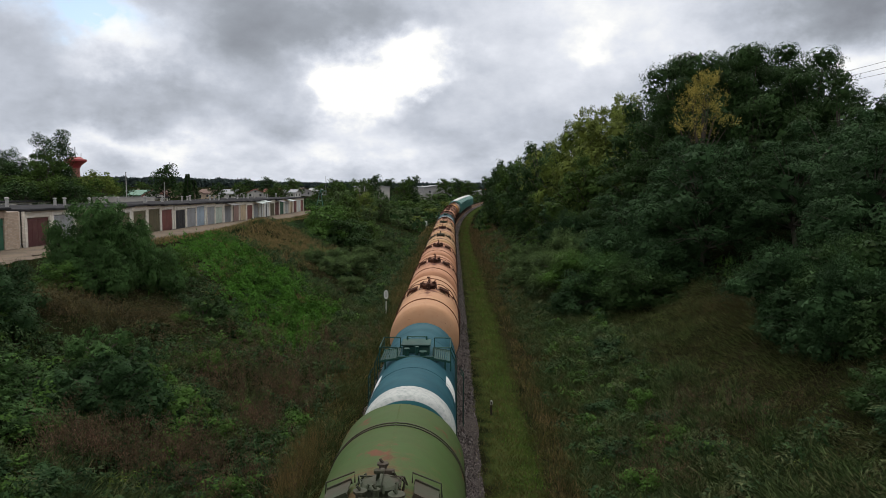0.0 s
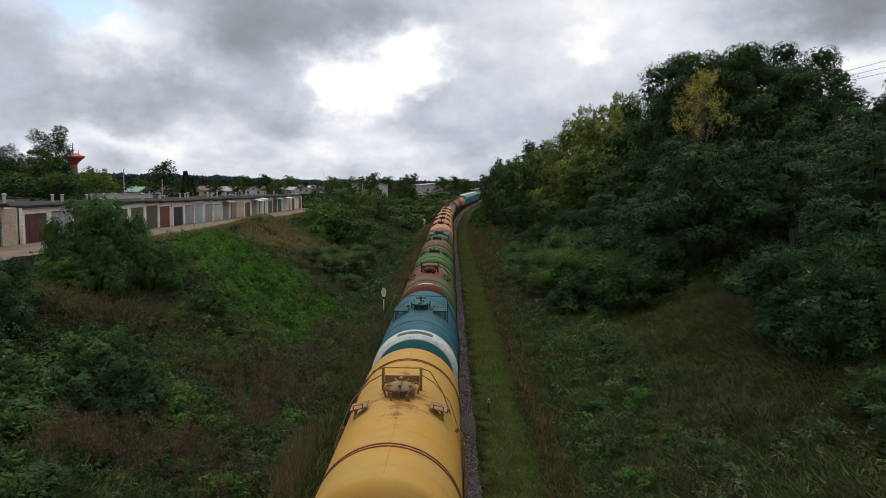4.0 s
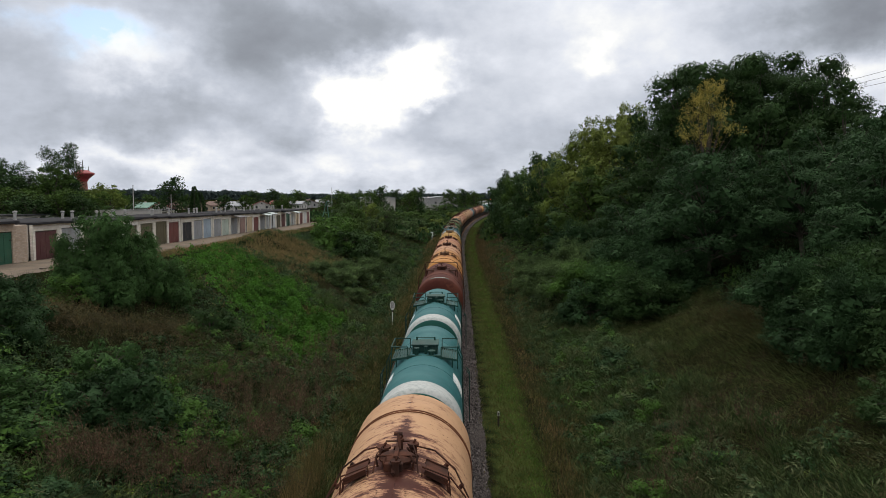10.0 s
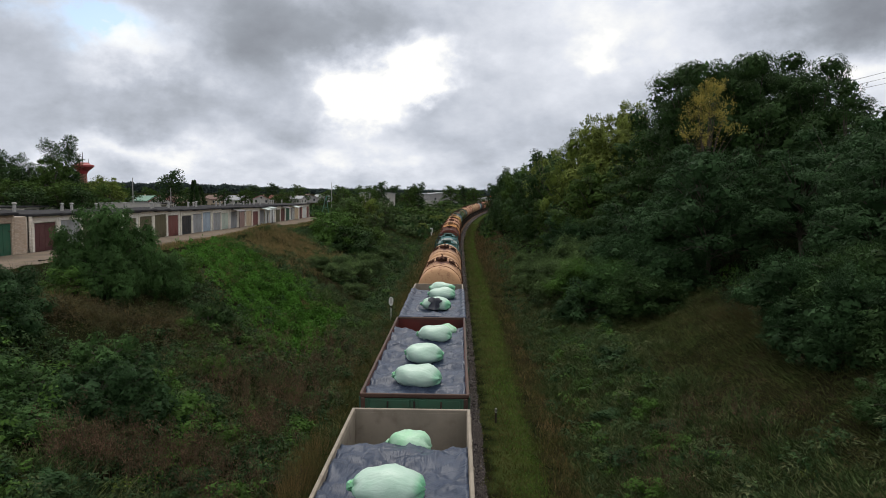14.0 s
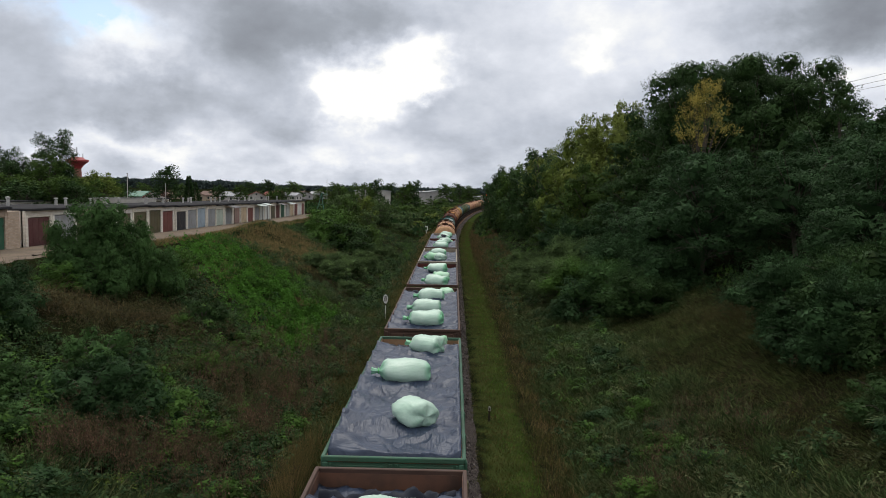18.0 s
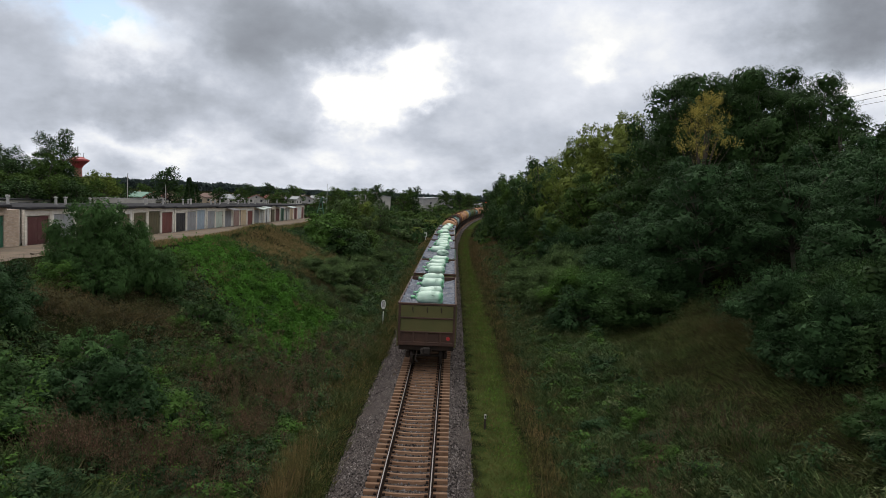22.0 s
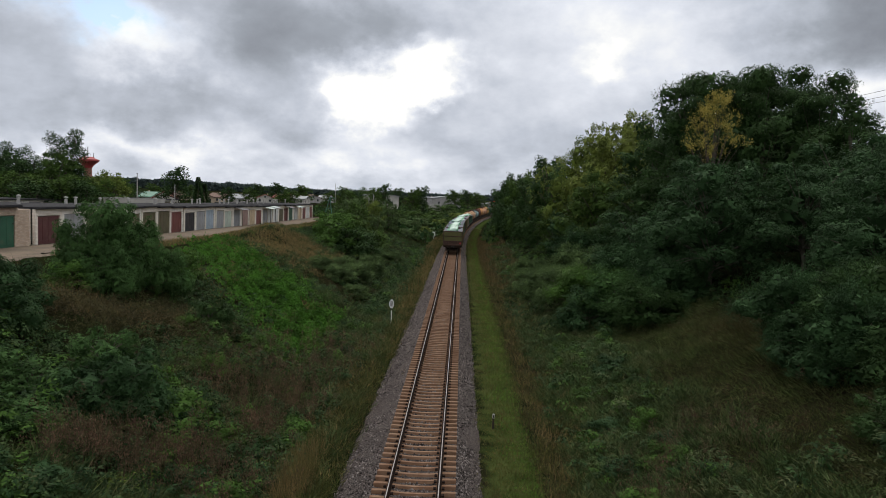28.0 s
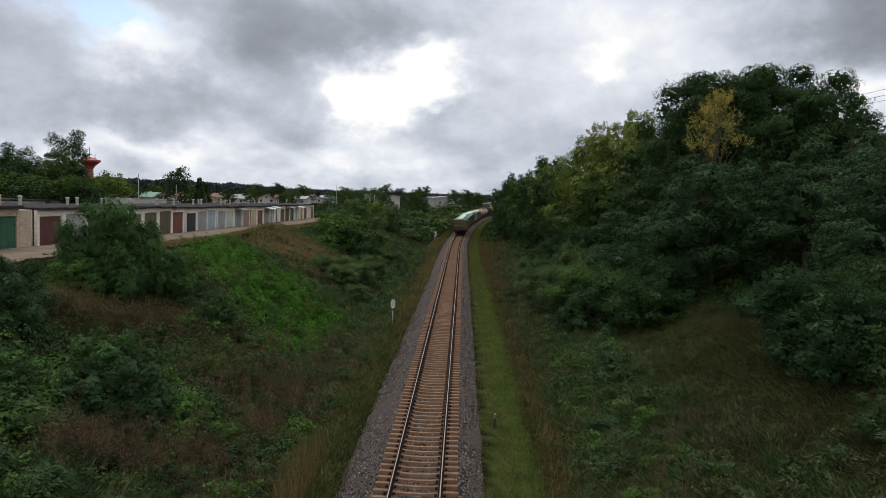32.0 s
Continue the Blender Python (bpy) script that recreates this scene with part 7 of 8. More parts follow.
    # left slope and ditch
    for row in (
        ("hedge", -18.6, 40.6, 6.2, 5.0), ("hedge", -17.2, 41.6, 6.2, 4.9), ("hedge", -16.1, 43.0, 4.5, 4.2), ("hedge", -19.6, 39.6, 5.2, 4.4), ("hedge", -17.6, 39.0, 4.3, 4.4), ("shrub", -16.8, 47.4, 2.2, 2.0, "bush"), ("shrub", -19.2, 38.0, 2.0, 2.2),
        ("bush", -19.2, 31.4, 3.3, 3.0), ("shrub", -18.2, 29.6, 2.3, 2.4), ("bush", -11.0, 26.6, 3.5, 3.3, "blue"), ("bush", -12.3, 27.4, 3.7, 3.2, "hazel"), ("bush", -11.8, 25.6, 2.6, 2.8, "blue"), ("shrub", -9.6, 28.0, 1.6, 2.2), ("bush", -17.6, 29.0, 3.4, 3.2), ("bush", -18.6, 31.6, 3.4, 3.2),
        ("shrub", -13.6, 22.2, 1.5, 1.9, "hazel"), ("shrub", -15.0, 24.6, 2.0, 2.2, "hazel"), ("shrub", -12.8, 23.4, 1.2, 1.9, "hazel"), ("shrub", -13.8, 25.4, 1.8, 2.0, "hazel"), ("shrub", -12.2, 38.8, 2.7, 2.1, "locust"), ("shrub", -11.4, 39.4, 2.2, 1.8, "locust"),
        ("bush", -14.9, 95.5, 6.2, 5.0, "bush"), ("bush", -13.1, 95, 5.6, 4.4, "locust"), ("bush", -16.2, 99, 5.6, 4.4, "bush"), ("bush", -11.8, 98, 4.8, 3.8, "locust"), ("bush", -14.2, 101, 6.0, 5.0, "mid"), ("bush", -11.6, 104, 5.6, 4.6, "mid"), ("bush", -17.0, 106, 6.2, 5.0, "bush"),
        ("stand", -14.6, 112, 7.0, 7.0, "mid"), ("stand", -12.4, 118, 5.8, 5.6, "willow"), ("stand", -17.2, 121, 7.0, 7.0, "willow"), ("stand", -14.6, 129, 7.4, 7.0, "lime"), ("stand", -13.8, 152, 6.8, 6.4, "willow"), ("stand", -9.2, 172, 4.0, 4.6, "willow"),
        ("willow", -10.2, 69, 2.2, 3.0), ("willow", -9.0, 73, 2.6, 3.0), ("willow", -12.2, 71, 1.9, 2.6), ("willow", -8.4, 81, 2.4, 2.8), ("willow", -8.0, 66, 1.8, 2.4), ("willow", -11.0, 77, 2.2, 2.6), ("willow", -9.6, 88, 2.4, 2.8), ("willow", -8.0, 97, 2.6, 3.0),
        ("bush", -18.4, 132, 4.6, 4.6, "mid"), ("bush", -20.0, 126, 3.6, 4.0), ("bush", -9.8, 152, 3.0, 3.6, "willow"), ("bush", -18.0, 160, 4.8, 5.0, "mid"),
        ("bush", -12.0, 176, 3.8, 4.4, "willow"), ("bush", -8.2, 184, 2.2, 3.2, "lime"), ("bush", -16.0, 190, 4.8, 5.4, "mid"), ("bush", -10.0, 204, 3.4, 4.6, "willow"), ("bush", -22.0, 180, 5.2, 6.0, "mid"), ("bush", -6.6, 218, 2.4, 4.0, "mid"), ("bush", -13.6, 229, 4.6, 5.4, "mid"), ("bush", -11.0, 229.5, 4.4, 5.2), ("bush", -8.4, 230, 4.5, 5.2, "mid"), ("bush", -5.6, 226, 3.4, 4.6, "lime"), ("bush", -12.6, 224, 4.4, 5.0, "bush"), ("bush", -12.0, 222, 5.0, 6.0),
        ("bush", -4.0, 240, 3.6, 5.0, "mid"), ("bush", -8.0, 262, 5.0, 7.0, "mid"), ("bush", 0.0, 285, 4.6, 7.0, "lime"), ("bush", 4.0, 330, 5.6, 8.0, "mid"), ("bush", -6.0, 330, 6.5, 9.0), ("bush", 9.0, 390, 6.0, 8.0, "mid"), ("bush", -14.0, 290, 6.0, 8.0, "mid"),
        ("bush", -24.0, 215, 5.6, 7.0, "mid"), ("bush", -30.0, 200, 5.6, 7.0),
    ):
        set_plant(*row)
    # leafy clumps that stand out of the weeds on both slopes
    rng = random.Random(12)
    for x0, x1, y0, y1, n in ((-14.5, -5.2, 19.5, 44, 30), (6.8, 10.5, 20, 46, 12)):
        for _ in range(n):
            x, y = rng.uniform(x0, x1), y0 + (y1 - y0) * rng.random() ** 1.3
            if creeper_zone(np.array([x]), np.array([y]))[0][0] < 0.3:
                set_plant("shrub", x, y, rng.uniform(0.9, 1.7), rng.uniform(1.1, 1.8), rng.choice(("bush", "bush", "blue", "willow", "bush", "locust")), label="low clump of leafy weeds in the cutting")
    # trees beyond the garages: heading, depth, height of the top over the rail
    for kind, u, dep, top, wide, leaf in (
        ("airy", -616, 125, 15.4, 14, "locust"), ("airy", -594, 120, 14.0, 13, "locust"), ("airy", -540, 122, 19.0, 15, "locust"), ("far", -556, 116, 12.6, 11, "mid"), ("far", -482, 128, 11.6, 10, "lime"), ("far", -612, 118, 12.6, 12, "locust"), ("far", -514, 148, 10.6, 11, "locust"), ("far", -502, 152, 10.2, 10, "mid"), ("airy", -560, 128, 13.5, 13, None), ("far", -575, 110, 10.5, 10, "mid"), ("far", -527, 112, 10.4, 9, "mid"),
        ("far", -499, 118, 10.0, 9, None), ("far", -480, 125, 10.9, 9, "lime"), ("far", -630, 115, 11.0, 11, None), ("far", -548, 108, 10.4, 9, "mid"), ("far", -650, 120, 14.0, 14, "locust"), ("far", -504, 150, 10.6, 10, "locust"), ("far", -526, 140, 10.8, 10, "mid"), ("far", -494, 160, 10.8, 10, "mid"), ("far", -536, 135, 12.4, 11, "locust"), ("far", -620, 108, 10.6, 11, "mid"), ("far", -588, 104, 9.6, 10, "locust"), ("far", -465, 170, 10.6, 10, "mid"), ("far", -450, 230, 9.6, 12, "locust"), ("far", -600, 112, 10.0, 10, "locust"), ("far", -515, 108, 9.8, 8, "locust"),
        ("far", -392, 250, 16.2, 16, "locust"), ("spruce", -360, 255, 13.6, 16, None), ("spruce", -352, 300, 12.4, 16, None), ("far", -156, 235, 11.0, 11, "mid"), ("far", -108, 260, 12.8, 11, "locust"), ("far", -57, 270, 12.6, 12, "locust"), ("far", -66, 262, 11.4, 10, "mid"), ("far", -120, 240, 11.0, 11, "mid"),
        ("far", -250, 420, 13.0, 18, "locust"), ("far", -215, 450, 12.6, 18, "mid"), ("far", -232, 330, 9.6, 12, "mid"), ("far", -290, 340, 9.8, 12, "mid"), ("far", -320, 330, 9.5, 12, "locust"), ("far", -372, 320, 9.8, 12, "mid"), ("far", -420, 330, 10.0, 13, "mid"),
        ("far", -130, 400, 12.0, 16, "mid"), ("far", -90, 430, 12.6, 18, "locust"), ("far", -10, 420, 12.5, 18, "mid"), ("far", 8, 440, 13.0, 18, "locust"), ("far", 22, 430, 11.6, 18, "mid"), ("far", -150, 330, 10.6, 14, "locust"), ("far", -275, 480, 12.6, 18, "locust"), ("far", -180, 330, 9.4, 12, "mid"), ("far", -245, 250, 8.0, 9, "mid"),
    ):
        x = ahead_of(u, dep)
        set_plant(kind, x, dep, top - float(ground_at(x, dep)), wide, leaf)


plant_all()


def far_woods():
    rng = np.random.default_rng(31)
    sets = []
    # a wooded ridge, then woods along the horizon
    for u0, u1, dep, lo, hi, n in ((-640, -395, 1250, 0, 15.8, 8000), (-400, -245, 1250, 0, 16.0, 5200), (-260, -180, 1300, 0, 8, 2000), (-200, 60, 1300, 0, 8.0, 4500), (40, 140, 1200, 0, 8.5, 1600), (-800, -600, 1250, 0, 15, 4500)):
        u = rng.uniform(u0, u1, n)
        d = dep + rng.uniform(-60, 60, n)
        top = hi + (2.0 * np.sin(u / 13.0) + 1.4 * np.sin(u / 5.1 + 1) + 0.9 * np.sin(u / 1.7)) * hi / 38
        if u1 == -245:
            top = top - (u + 400) / 155 * 6
        z = lo + (top - lo) * rng.random(n) ** 0.6
        P = np.stack([1.17 + u * d / 1000, d, z - 2], -1)
        D = unit(rng.normal(size=(n, 3)) * (1, 0.3, 0.5) + (0, 0, 0.6))
        sets.append(leaf_quads(P, D, rng.uniform(3, 7, n), rng.uniform(3, 6, n), rng))
    V, F = join_quads(sets)
    # distance haze is mixed into these leaf colours as a blue-grey tint
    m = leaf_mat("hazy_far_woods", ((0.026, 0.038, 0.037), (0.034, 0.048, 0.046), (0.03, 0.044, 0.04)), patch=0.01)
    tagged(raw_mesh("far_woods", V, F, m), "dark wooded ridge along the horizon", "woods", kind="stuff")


far_woods()


# ---- grass and weeds ----
def grass_mat(name, cols, dry, patch=0.35, share=0.2, clump=0.4):
    m = Mat(name, 0.8, 0, 0.15)
    r = m.island()
    a = m.step(m.noise(patch, 4, world=True), 0.4, 0.62)
    b = m.step(m.noise(patch * 3.1, 4, world=True, off=6), 0.45, 0.7)
    q = m.math("POWER", r, 1.6)
    c = m.mix(q, cols[0], cols[1])
    c = m.mix(a, c, m.mix(q, cols[2], cols[3]))
    c = m.mix(m.math("MULTIPLY", b, m.step(r, 0.3, 0.9)), c, dry)
    # old marks noise patches darkened to stand in for shade between clumps
    old = m.step(m.noise(1.15, 3, world=True, off=17.0), 0.44, 0.6)
    m.color(m.mix(m.math("MULTIPLY", old, clump), c, tuple(v * 0.5 for v in cols[0])))
    return m.leafy(share).m


GRASS = {
    # the right bank's colours are lowered for the tree shade lying on it
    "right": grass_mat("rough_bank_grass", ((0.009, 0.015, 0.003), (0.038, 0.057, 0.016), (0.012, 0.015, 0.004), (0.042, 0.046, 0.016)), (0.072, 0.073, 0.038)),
    "left": grass_mat("rough_slope_grass", ((0.016, 0.040, 0.005), (0.057, 0.136, 0.021), (0.025, 0.040, 0.010), (0.073, 0.102, 0.026)), (0.107, 0.121, 0.037)),
    "mown": grass_mat("mown_strip_grass", ((0.078, 0.1, 0.023), (0.125, 0.148, 0.036), (0.092, 0.088, 0.028), (0.145, 0.122, 0.045)), (0.165, 0.105, 0.05), patch=0.7),
    "dry": grass_mat("dry_tan_grass", ((0.14, 0.105, 0.045), (0.3, 0.215, 0.1), (0.09, 0.085, 0.03), (0.21, 0.165, 0.068)), (0.31, 0.195, 0.09), patch=0.4, clump=0.15),
    "combed": grass_mat("combed_bank_grass", ((0.052, 0.074, 0.022), (0.145, 0.18, 0.058), (0.055, 0.07, 0.022), (0.165, 0.17, 0.062)), (0.175, 0.155, 0.07), patch=0.6),
    "edge": grass_mat("yellowing_edge_grass", ((0.045, 0.052, 0.014), (0.16, 0.155, 0.048), (0.028, 0.045, 0.012), (0.095, 0.118, 0.034)), (0.25, 0.185, 0.075), patch=0.45),
    "fresh": grass_mat("fresh_strip_grass", ((0.078, 0.165, 0.022), (0.128, 0.24, 0.037), (0.09, 0.155, 0.025), (0.145, 0.22, 0.043)), (0.12, 0.13, 0.04), patch=0.5),
    "verge": grass_mat("faded_verge_stalks", ((0.06, 0.046, 0.02), (0.18, 0.125, 0.06), (0.055, 0.055, 0.02), (0.13, 0.115, 0.04)), (0.2, 0.12, 0.058), patch=0.5),
    "red": grass_mat("brown_seed_heads", ((0.036, 0.031, 0.012), (0.125, 0.088, 0.038), (0.036, 0.036, 0.012), (0.095, 0.082, 0.03)), (0.066, 0.072, 0.024)),
    "tuft": grass_mat("tufted_grass", ((0.024, 0.046, 0.012), (0.1, 0.15, 0.05), (0.024, 0.046, 0.012), (0.125, 0.155, 0.058)), (0.165, 0.15, 0.075)),
    "weed": grass_mat("leafy_weeds", ((0.013, 0.036, 0.010), (0.046, 0.105, 0.027), (0.016, 0.040, 0.011), (0.055, 0.098, 0.03)), (0.082, 0.097, 0.04)),
}


def scatter(n, d0, d1, y0, y1, rng, power=2.2):
    """Random places between two offsets from the track, denser near the bridge."""
    y = y0 + (y1 - y0) * rng.random(n) ** power
    d = rng.uniform(d0, d1, n)
    x = d + track_x(y)
    return x, y, d


def blade_tris(P, D, Ln, W, rng):
    """Grass blades: a broad foot that runs to a point, three corners each."""
    side = unit(np.cross(D, rng.normal(size=D.shape))) * (np.asarray(W)[:, None] / 2)
    V = np.stack([P - side, P + side, P + D * np.asarray(Ln)[:, None]], 1).reshape(-1, 3)
    return V, np.arange(len(V)).reshape(-1, 3)


def blades(x, y, lo, hi, w, rng, lean=0.45, way=(0, 0)):
    z = ground_at(x, y) - 0.03
    n = len(x)
    D = unit(rng.normal(size=(n, 3)) * (lean, lean, 0.1) + (way[0], way[1], 1.0))
    grow = np.clip(y / 45.0, 0.8, 3.0)
    return blade_tris(np.stack([x, y, z], -1), D, rng.uniform(lo, hi, n), w * grow * rng.uniform(0.6, 1.4, n), rng)


def patchy(x, y, s, off=0.0):
    return 0.5 + 0.5 * bumps(x + off, y - off, s) * 0.7 + 0.15 * bumps(x - off * 2, y + 5, s * 0.37)


def bare(x, y, rng):
    """Where the tall weeds stand: outside creeper and dry crest."""
    c, d = creeper_zone(x, y)
    return rng.random(len(x)) > np.maximum(c, d) * 0.95


def tussocks(x, y, n, lo, hi, w, rng):
    """Tufts of long blades that bend outwards."""
    X, Y = np.repeat(x, n), np.repeat(y, n)
    a = rng.uniform(0, 6.283, len(X))
    lean = rng.uniform(0.15, 0.9, len(X))
    D = unit(np.stack([np.cos(a) * lean, np.sin(a) * lean, np.ones(len(X))], -1))
    X, Y = X + 0.14 * rng.normal(size=len(X)), Y + 0.14 * rng.normal(size=len(X))
    P = np.stack([X + np.cos(a) * 0.12, Y + np.sin(a) * 0.12, ground_at(X, Y) - 0.02], -1)
    L = rng.uniform(lo, hi, len(X)) * np.repeat(rng.uniform(0.7, 1.25, len(x)), n)
    V, F = blade_tris(P, D, L * 0.62, w * rng.uniform(0.7, 1.3, len(X)), rng)
    D2 = unit(D * (1.6, 1.6, 0.55))
    V2, F2 = blade_tris(P + D * (L * 0.5)[:, None], D2, L * 0.5, w * rng.uniform(0.6, 1.0, len(X)), rng)
    return join_quads([(V, F), (V2, F2)])


def stuff(name, label, sets, mat):
    V, F = join_quads(sets)
    return tagged(raw_mesh(name, V, F, mat), label, "vegetation", kind="stuff")


def sow():
    rng = np.random.default_rng(8)
    # mown strip, thinner and browner to its edges
    x, y, d = scatter(110000, 1.95, 5.2, 16, 220, rng, 2.4)
    ok = np.abs(d - 3.4) < 1.0 + 0.3 * bumps(x, y, 0.8) + 0.2 * bumps(x, y, 3.1) + 0.3 * rng.normal(size=len(x))
    stuff("mown_grass", "short green grass strip along the track", [blades(x[ok], y[ok], 0.07, 0.2, 0.045, rng, 0.9)], GRASS["mown"])
    # the strip is freshest along its middle and outer side
    x, y, d = scatter(60000, 2.5, 4.6, 16, 220, rng, 2.4)
    ok = np.abs(d - 3.7 - 0.2 * bumps(x, y, 4.0)) < 0.3 + 0.3 * bumps(x, y, 1.3) + 0.3 * rng.normal(size=len(x))
    stuff("fresh_grass", "fresh green blades along the middle of the mown strip", [blades(x[ok], y[ok], 0.08, 0.2, 0.045, rng, 0.9)], GRASS["fresh"])
    # yellowing grass that leans over the foot of the ballast, and olive tufts on the outer verge
    x, y, d = scatter(24000, -4.9, -2.5, 16, 200, rng, 1.7)
    ok = (-d > 2.5 + 0.35 * bumps(x, y, 1.1) + 0.28 * bumps(x, y, 0.4)) & (rng.random(len(x)) < np.clip(1.35 - 0.55 * np.abs(d + 3.5), 0, 1))
    x2, y2, d2 = scatter(900, -4.8, -2.9, 16, 90, rng, 1.5)
    x3, y3, d3 = scatter(1300, 4.5, 7.4, 16, 90, rng, 1.5)
    ok3 = patchy(x3, y3, 1.3, 7.0) > 0.4
    x4, y4 = -4.15 + 0.3 * rng.normal(size=500), 25.6 + 1.3 * rng.normal(size=500)
    stuff("edge_grass", "tall yellow-green grass along the foot of the ballast", [blades(x[ok], y[ok], 0.2, 0.7, 0.024, rng, 0.45, (0.25, -0.1)), tussocks(x2, y2, 16, 0.3, 0.8, 0.03, rng), tussocks(x3[ok3], y3[ok3], 14, 0.25, 0.6, 0.03, rng), blades(x4, y4, 0.7, 1.4, 0.022, rng, 0.25)], GRASS["edge"])
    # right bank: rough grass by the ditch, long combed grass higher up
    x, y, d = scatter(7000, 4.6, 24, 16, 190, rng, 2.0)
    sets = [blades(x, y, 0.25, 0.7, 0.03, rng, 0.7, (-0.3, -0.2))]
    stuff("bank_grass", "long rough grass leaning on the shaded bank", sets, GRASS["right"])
    x, y = rng.uniform(9.5, 18.5, 56000), rng.uniform(20, 56, 56000)
    ok = np.abs((x - 13.6 + 0.9 * bumps(x, y, 3.0)) / 3.6) + 0.25 * rng.random(len(x)) < 1.0
    x, y = x[ok], y[ok]
    sweep = 0.45 * bumps(x, y, 1.7)
    z, n = ground_at(x, y) - 0.03, len(x)
    D = unit(rng.normal(size=(n, 3)) * (0.42, 0.42, 0.2) + np.stack([-0.9 + sweep, -0.35 - sweep, 0.62 + 0 * x], -1))
    stuff("combed_grass", "long olive-brown grass lying downhill on the bank", [blade_tris(np.stack([x, y, z], -1), D, rng.uniform(0.2, 0.45, n), rng.uniform(0.02, 0.034, n), rng)], GRASS["combed"])
    # tufts of sedge on both slopes
    x, y, d = scatter(5200, 5.6, 13.5, 16, 60, rng, 1.5)
    ok = (patchy(x, y, 1.7, 4.0) > 0.42) & (rng.random(len(x)) < np.clip((12.6 - d) / 3.0, 0.0, 1))
    x2, y2, d2 = scatter(3000, -12, -3.4, 16, 60, rng, 1.6)
    ok2 = (patchy(x2, y2, 1.6, 9.0) > 0.42) & bare(x2, y2, rng)
    # coarse reeds in the ditch
    x3, y3 = rng.uniform(6.4, 12.5, 900), 17 + 12 * rng.random(900) ** 1.4
    ok3 = patchy(x3, y3, 1.4, 6.0) > 0.45
    stuff("grass_tufts", "tufts of long grey-green grass", [tussocks(x[ok], y[ok], 18, 0.3, 0.75, 0.042, rng), tussocks(x2[ok2], y2[ok2], 20, 0.35, 0.85, 0.042, rng), tussocks(x3[ok3], y3[ok3], 14, 0.45, 0.85, 0.05, rng)], GRASS["tuft"])
    # left slope
    x, y, d = scatter(24000, -24.0, -2.5, 16, 190, rng, 2.0)
    ok = creeper_zone(x, y)[1] < 0.35 + 0.9 * rng.random(len(x))
    x, y = x[ok], y[ok]
    stuff("slope_grass", "rough grass and stalks on the garage slope", [blades(x, y, 0.2, 0.65, 0.026, rng, 0.5, (0.15, -0.1))], GRASS["left"])
    # dry grass by the ballast and on the crest
    sets = []
    x, y, d = scatter(20000, -5.2, -2.6, 16, 170, rng, 1.6)
    ok = rng.random(len(x)) < 0.12 + 0.8 * (patchy(x, y, 1.7, 2.0) > 0.55)
    sets.append(blades(x[ok], y[ok], 0.3, 0.85, 0.022, rng, 0.4))
    x, y, d = scatter(16000, 4.3, 7.2, 16, 170, rng, 1.8)
    ok = (patchy(x, y, 1.5, 5.0) > 0.5) & (d > 4.4 + 0.5 * rng.random(len(x)))
    sets.append(blades(x[ok], y[ok], 0.25, 0.75, 0.022, rng, 0.5))
    # a stand of tall bleached grass
    x, y = -4.1 + 0.25 * rng.normal(size=2000), 24.6 + 1.3 * rng.normal(size=2000)
    sets.append(blades(x, y, 0.6, 1.35, 0.024, rng, 0.25))
    x, y = -18.2 + 1.3 * rng.normal(size=1600), 35.6 + 0.9 * rng.normal(size=1600)
    sets.append(blades(x, y, 0.3, 0.8, 0.022, rng, 0.5))
    # uncut verge along the garage road
    x, y = rng.uniform(-24.4, -21.5, 16000), rng.uniform(44, 150, 16000)
    ok = patchy(x, y, 2.6, 3.0) > 0.4
    sets.append(blades(x[ok], y[ok], 0.15, 0.4, 0.03, rng, 0.5))
    n = 60000
    x, y = rng.uniform(-24.0, -9.5, n), rng.uniform(56, 105, n)
    ok = creeper_zone(x, y)[1] * (0.55 + 0.75 * patchy(x, y, 1.4, 1.0)) > rng.random(n) * 0.95 + 0.15
    sets.append(blades(x[ok], y[ok], 0.2, 0.55, 0.024, rng, 0.6))
    x, y = rng.uniform(-20.5, -7.5, 14000), rng.uniform(40, 74, 14000)
    ok = (creeper_zone(x, y)[0] > 0.2) & (patchy(x, y * 0.6, 1.2, 3.0) < 0.42)
    sets.append(blades(x[ok], y[ok], 0.3, 0.75, 0.024, rng, 0.6))
    stuff("dry_grass", "dry tan grass along the ballast and the crest", sets, GRASS["dry"])
    x, y, d = scatter(34000, 4.2, 7.4, 16, 170, rng, 1.9)
    ok = rng.random(len(x)) < (0.95 - 0.5 * np.abs(d - 4.9)) * np.clip(0.25 + 2.2 * (patchy(x, y, 1.6, 11.0) - 0.3), 0.12, 1)
    x2, y2 = rng.uniform(4.6, 9.5, 9000), rng.uniform(80, 175, 9000)
    stuff("brown_verge", "reddish brown dead stalks beside the mown strip", [blades(x[ok], y[ok], 0.2, 0.6, 0.02, rng, 0.5), blades(x2 + track_x(y2), y2, 0.4, 0.9, 0.03, rng, 0.4)], GRASS["verge"])
    # tall plumes of faded seed heads, in stands near the ballast
    spots = ((-9.0, 23.2, 0.8, 150), (-10.6, 22.4, 0.7, 110), (-7.6, 24.4, 0.7, 90), (-6.4, 28.0, 0.7, 110), (-5.9, 31.6, 0.8, 90), (-7.4, 37.5, 2.0, 150), (-8.8, 31.5, 1.5, 120), (-5.8, 22.0, 1.0, 90), (-6.2, 43.0, 1.8, 110), (-6.8, 33.5, 1.4, 90), (8.2, 24.0, 1.2, 60), (10.5, 27.0, 1.4, 60))
    x = np.concatenate([cx + r * rng.normal(size=n) for cx, cy, r, n in spots])
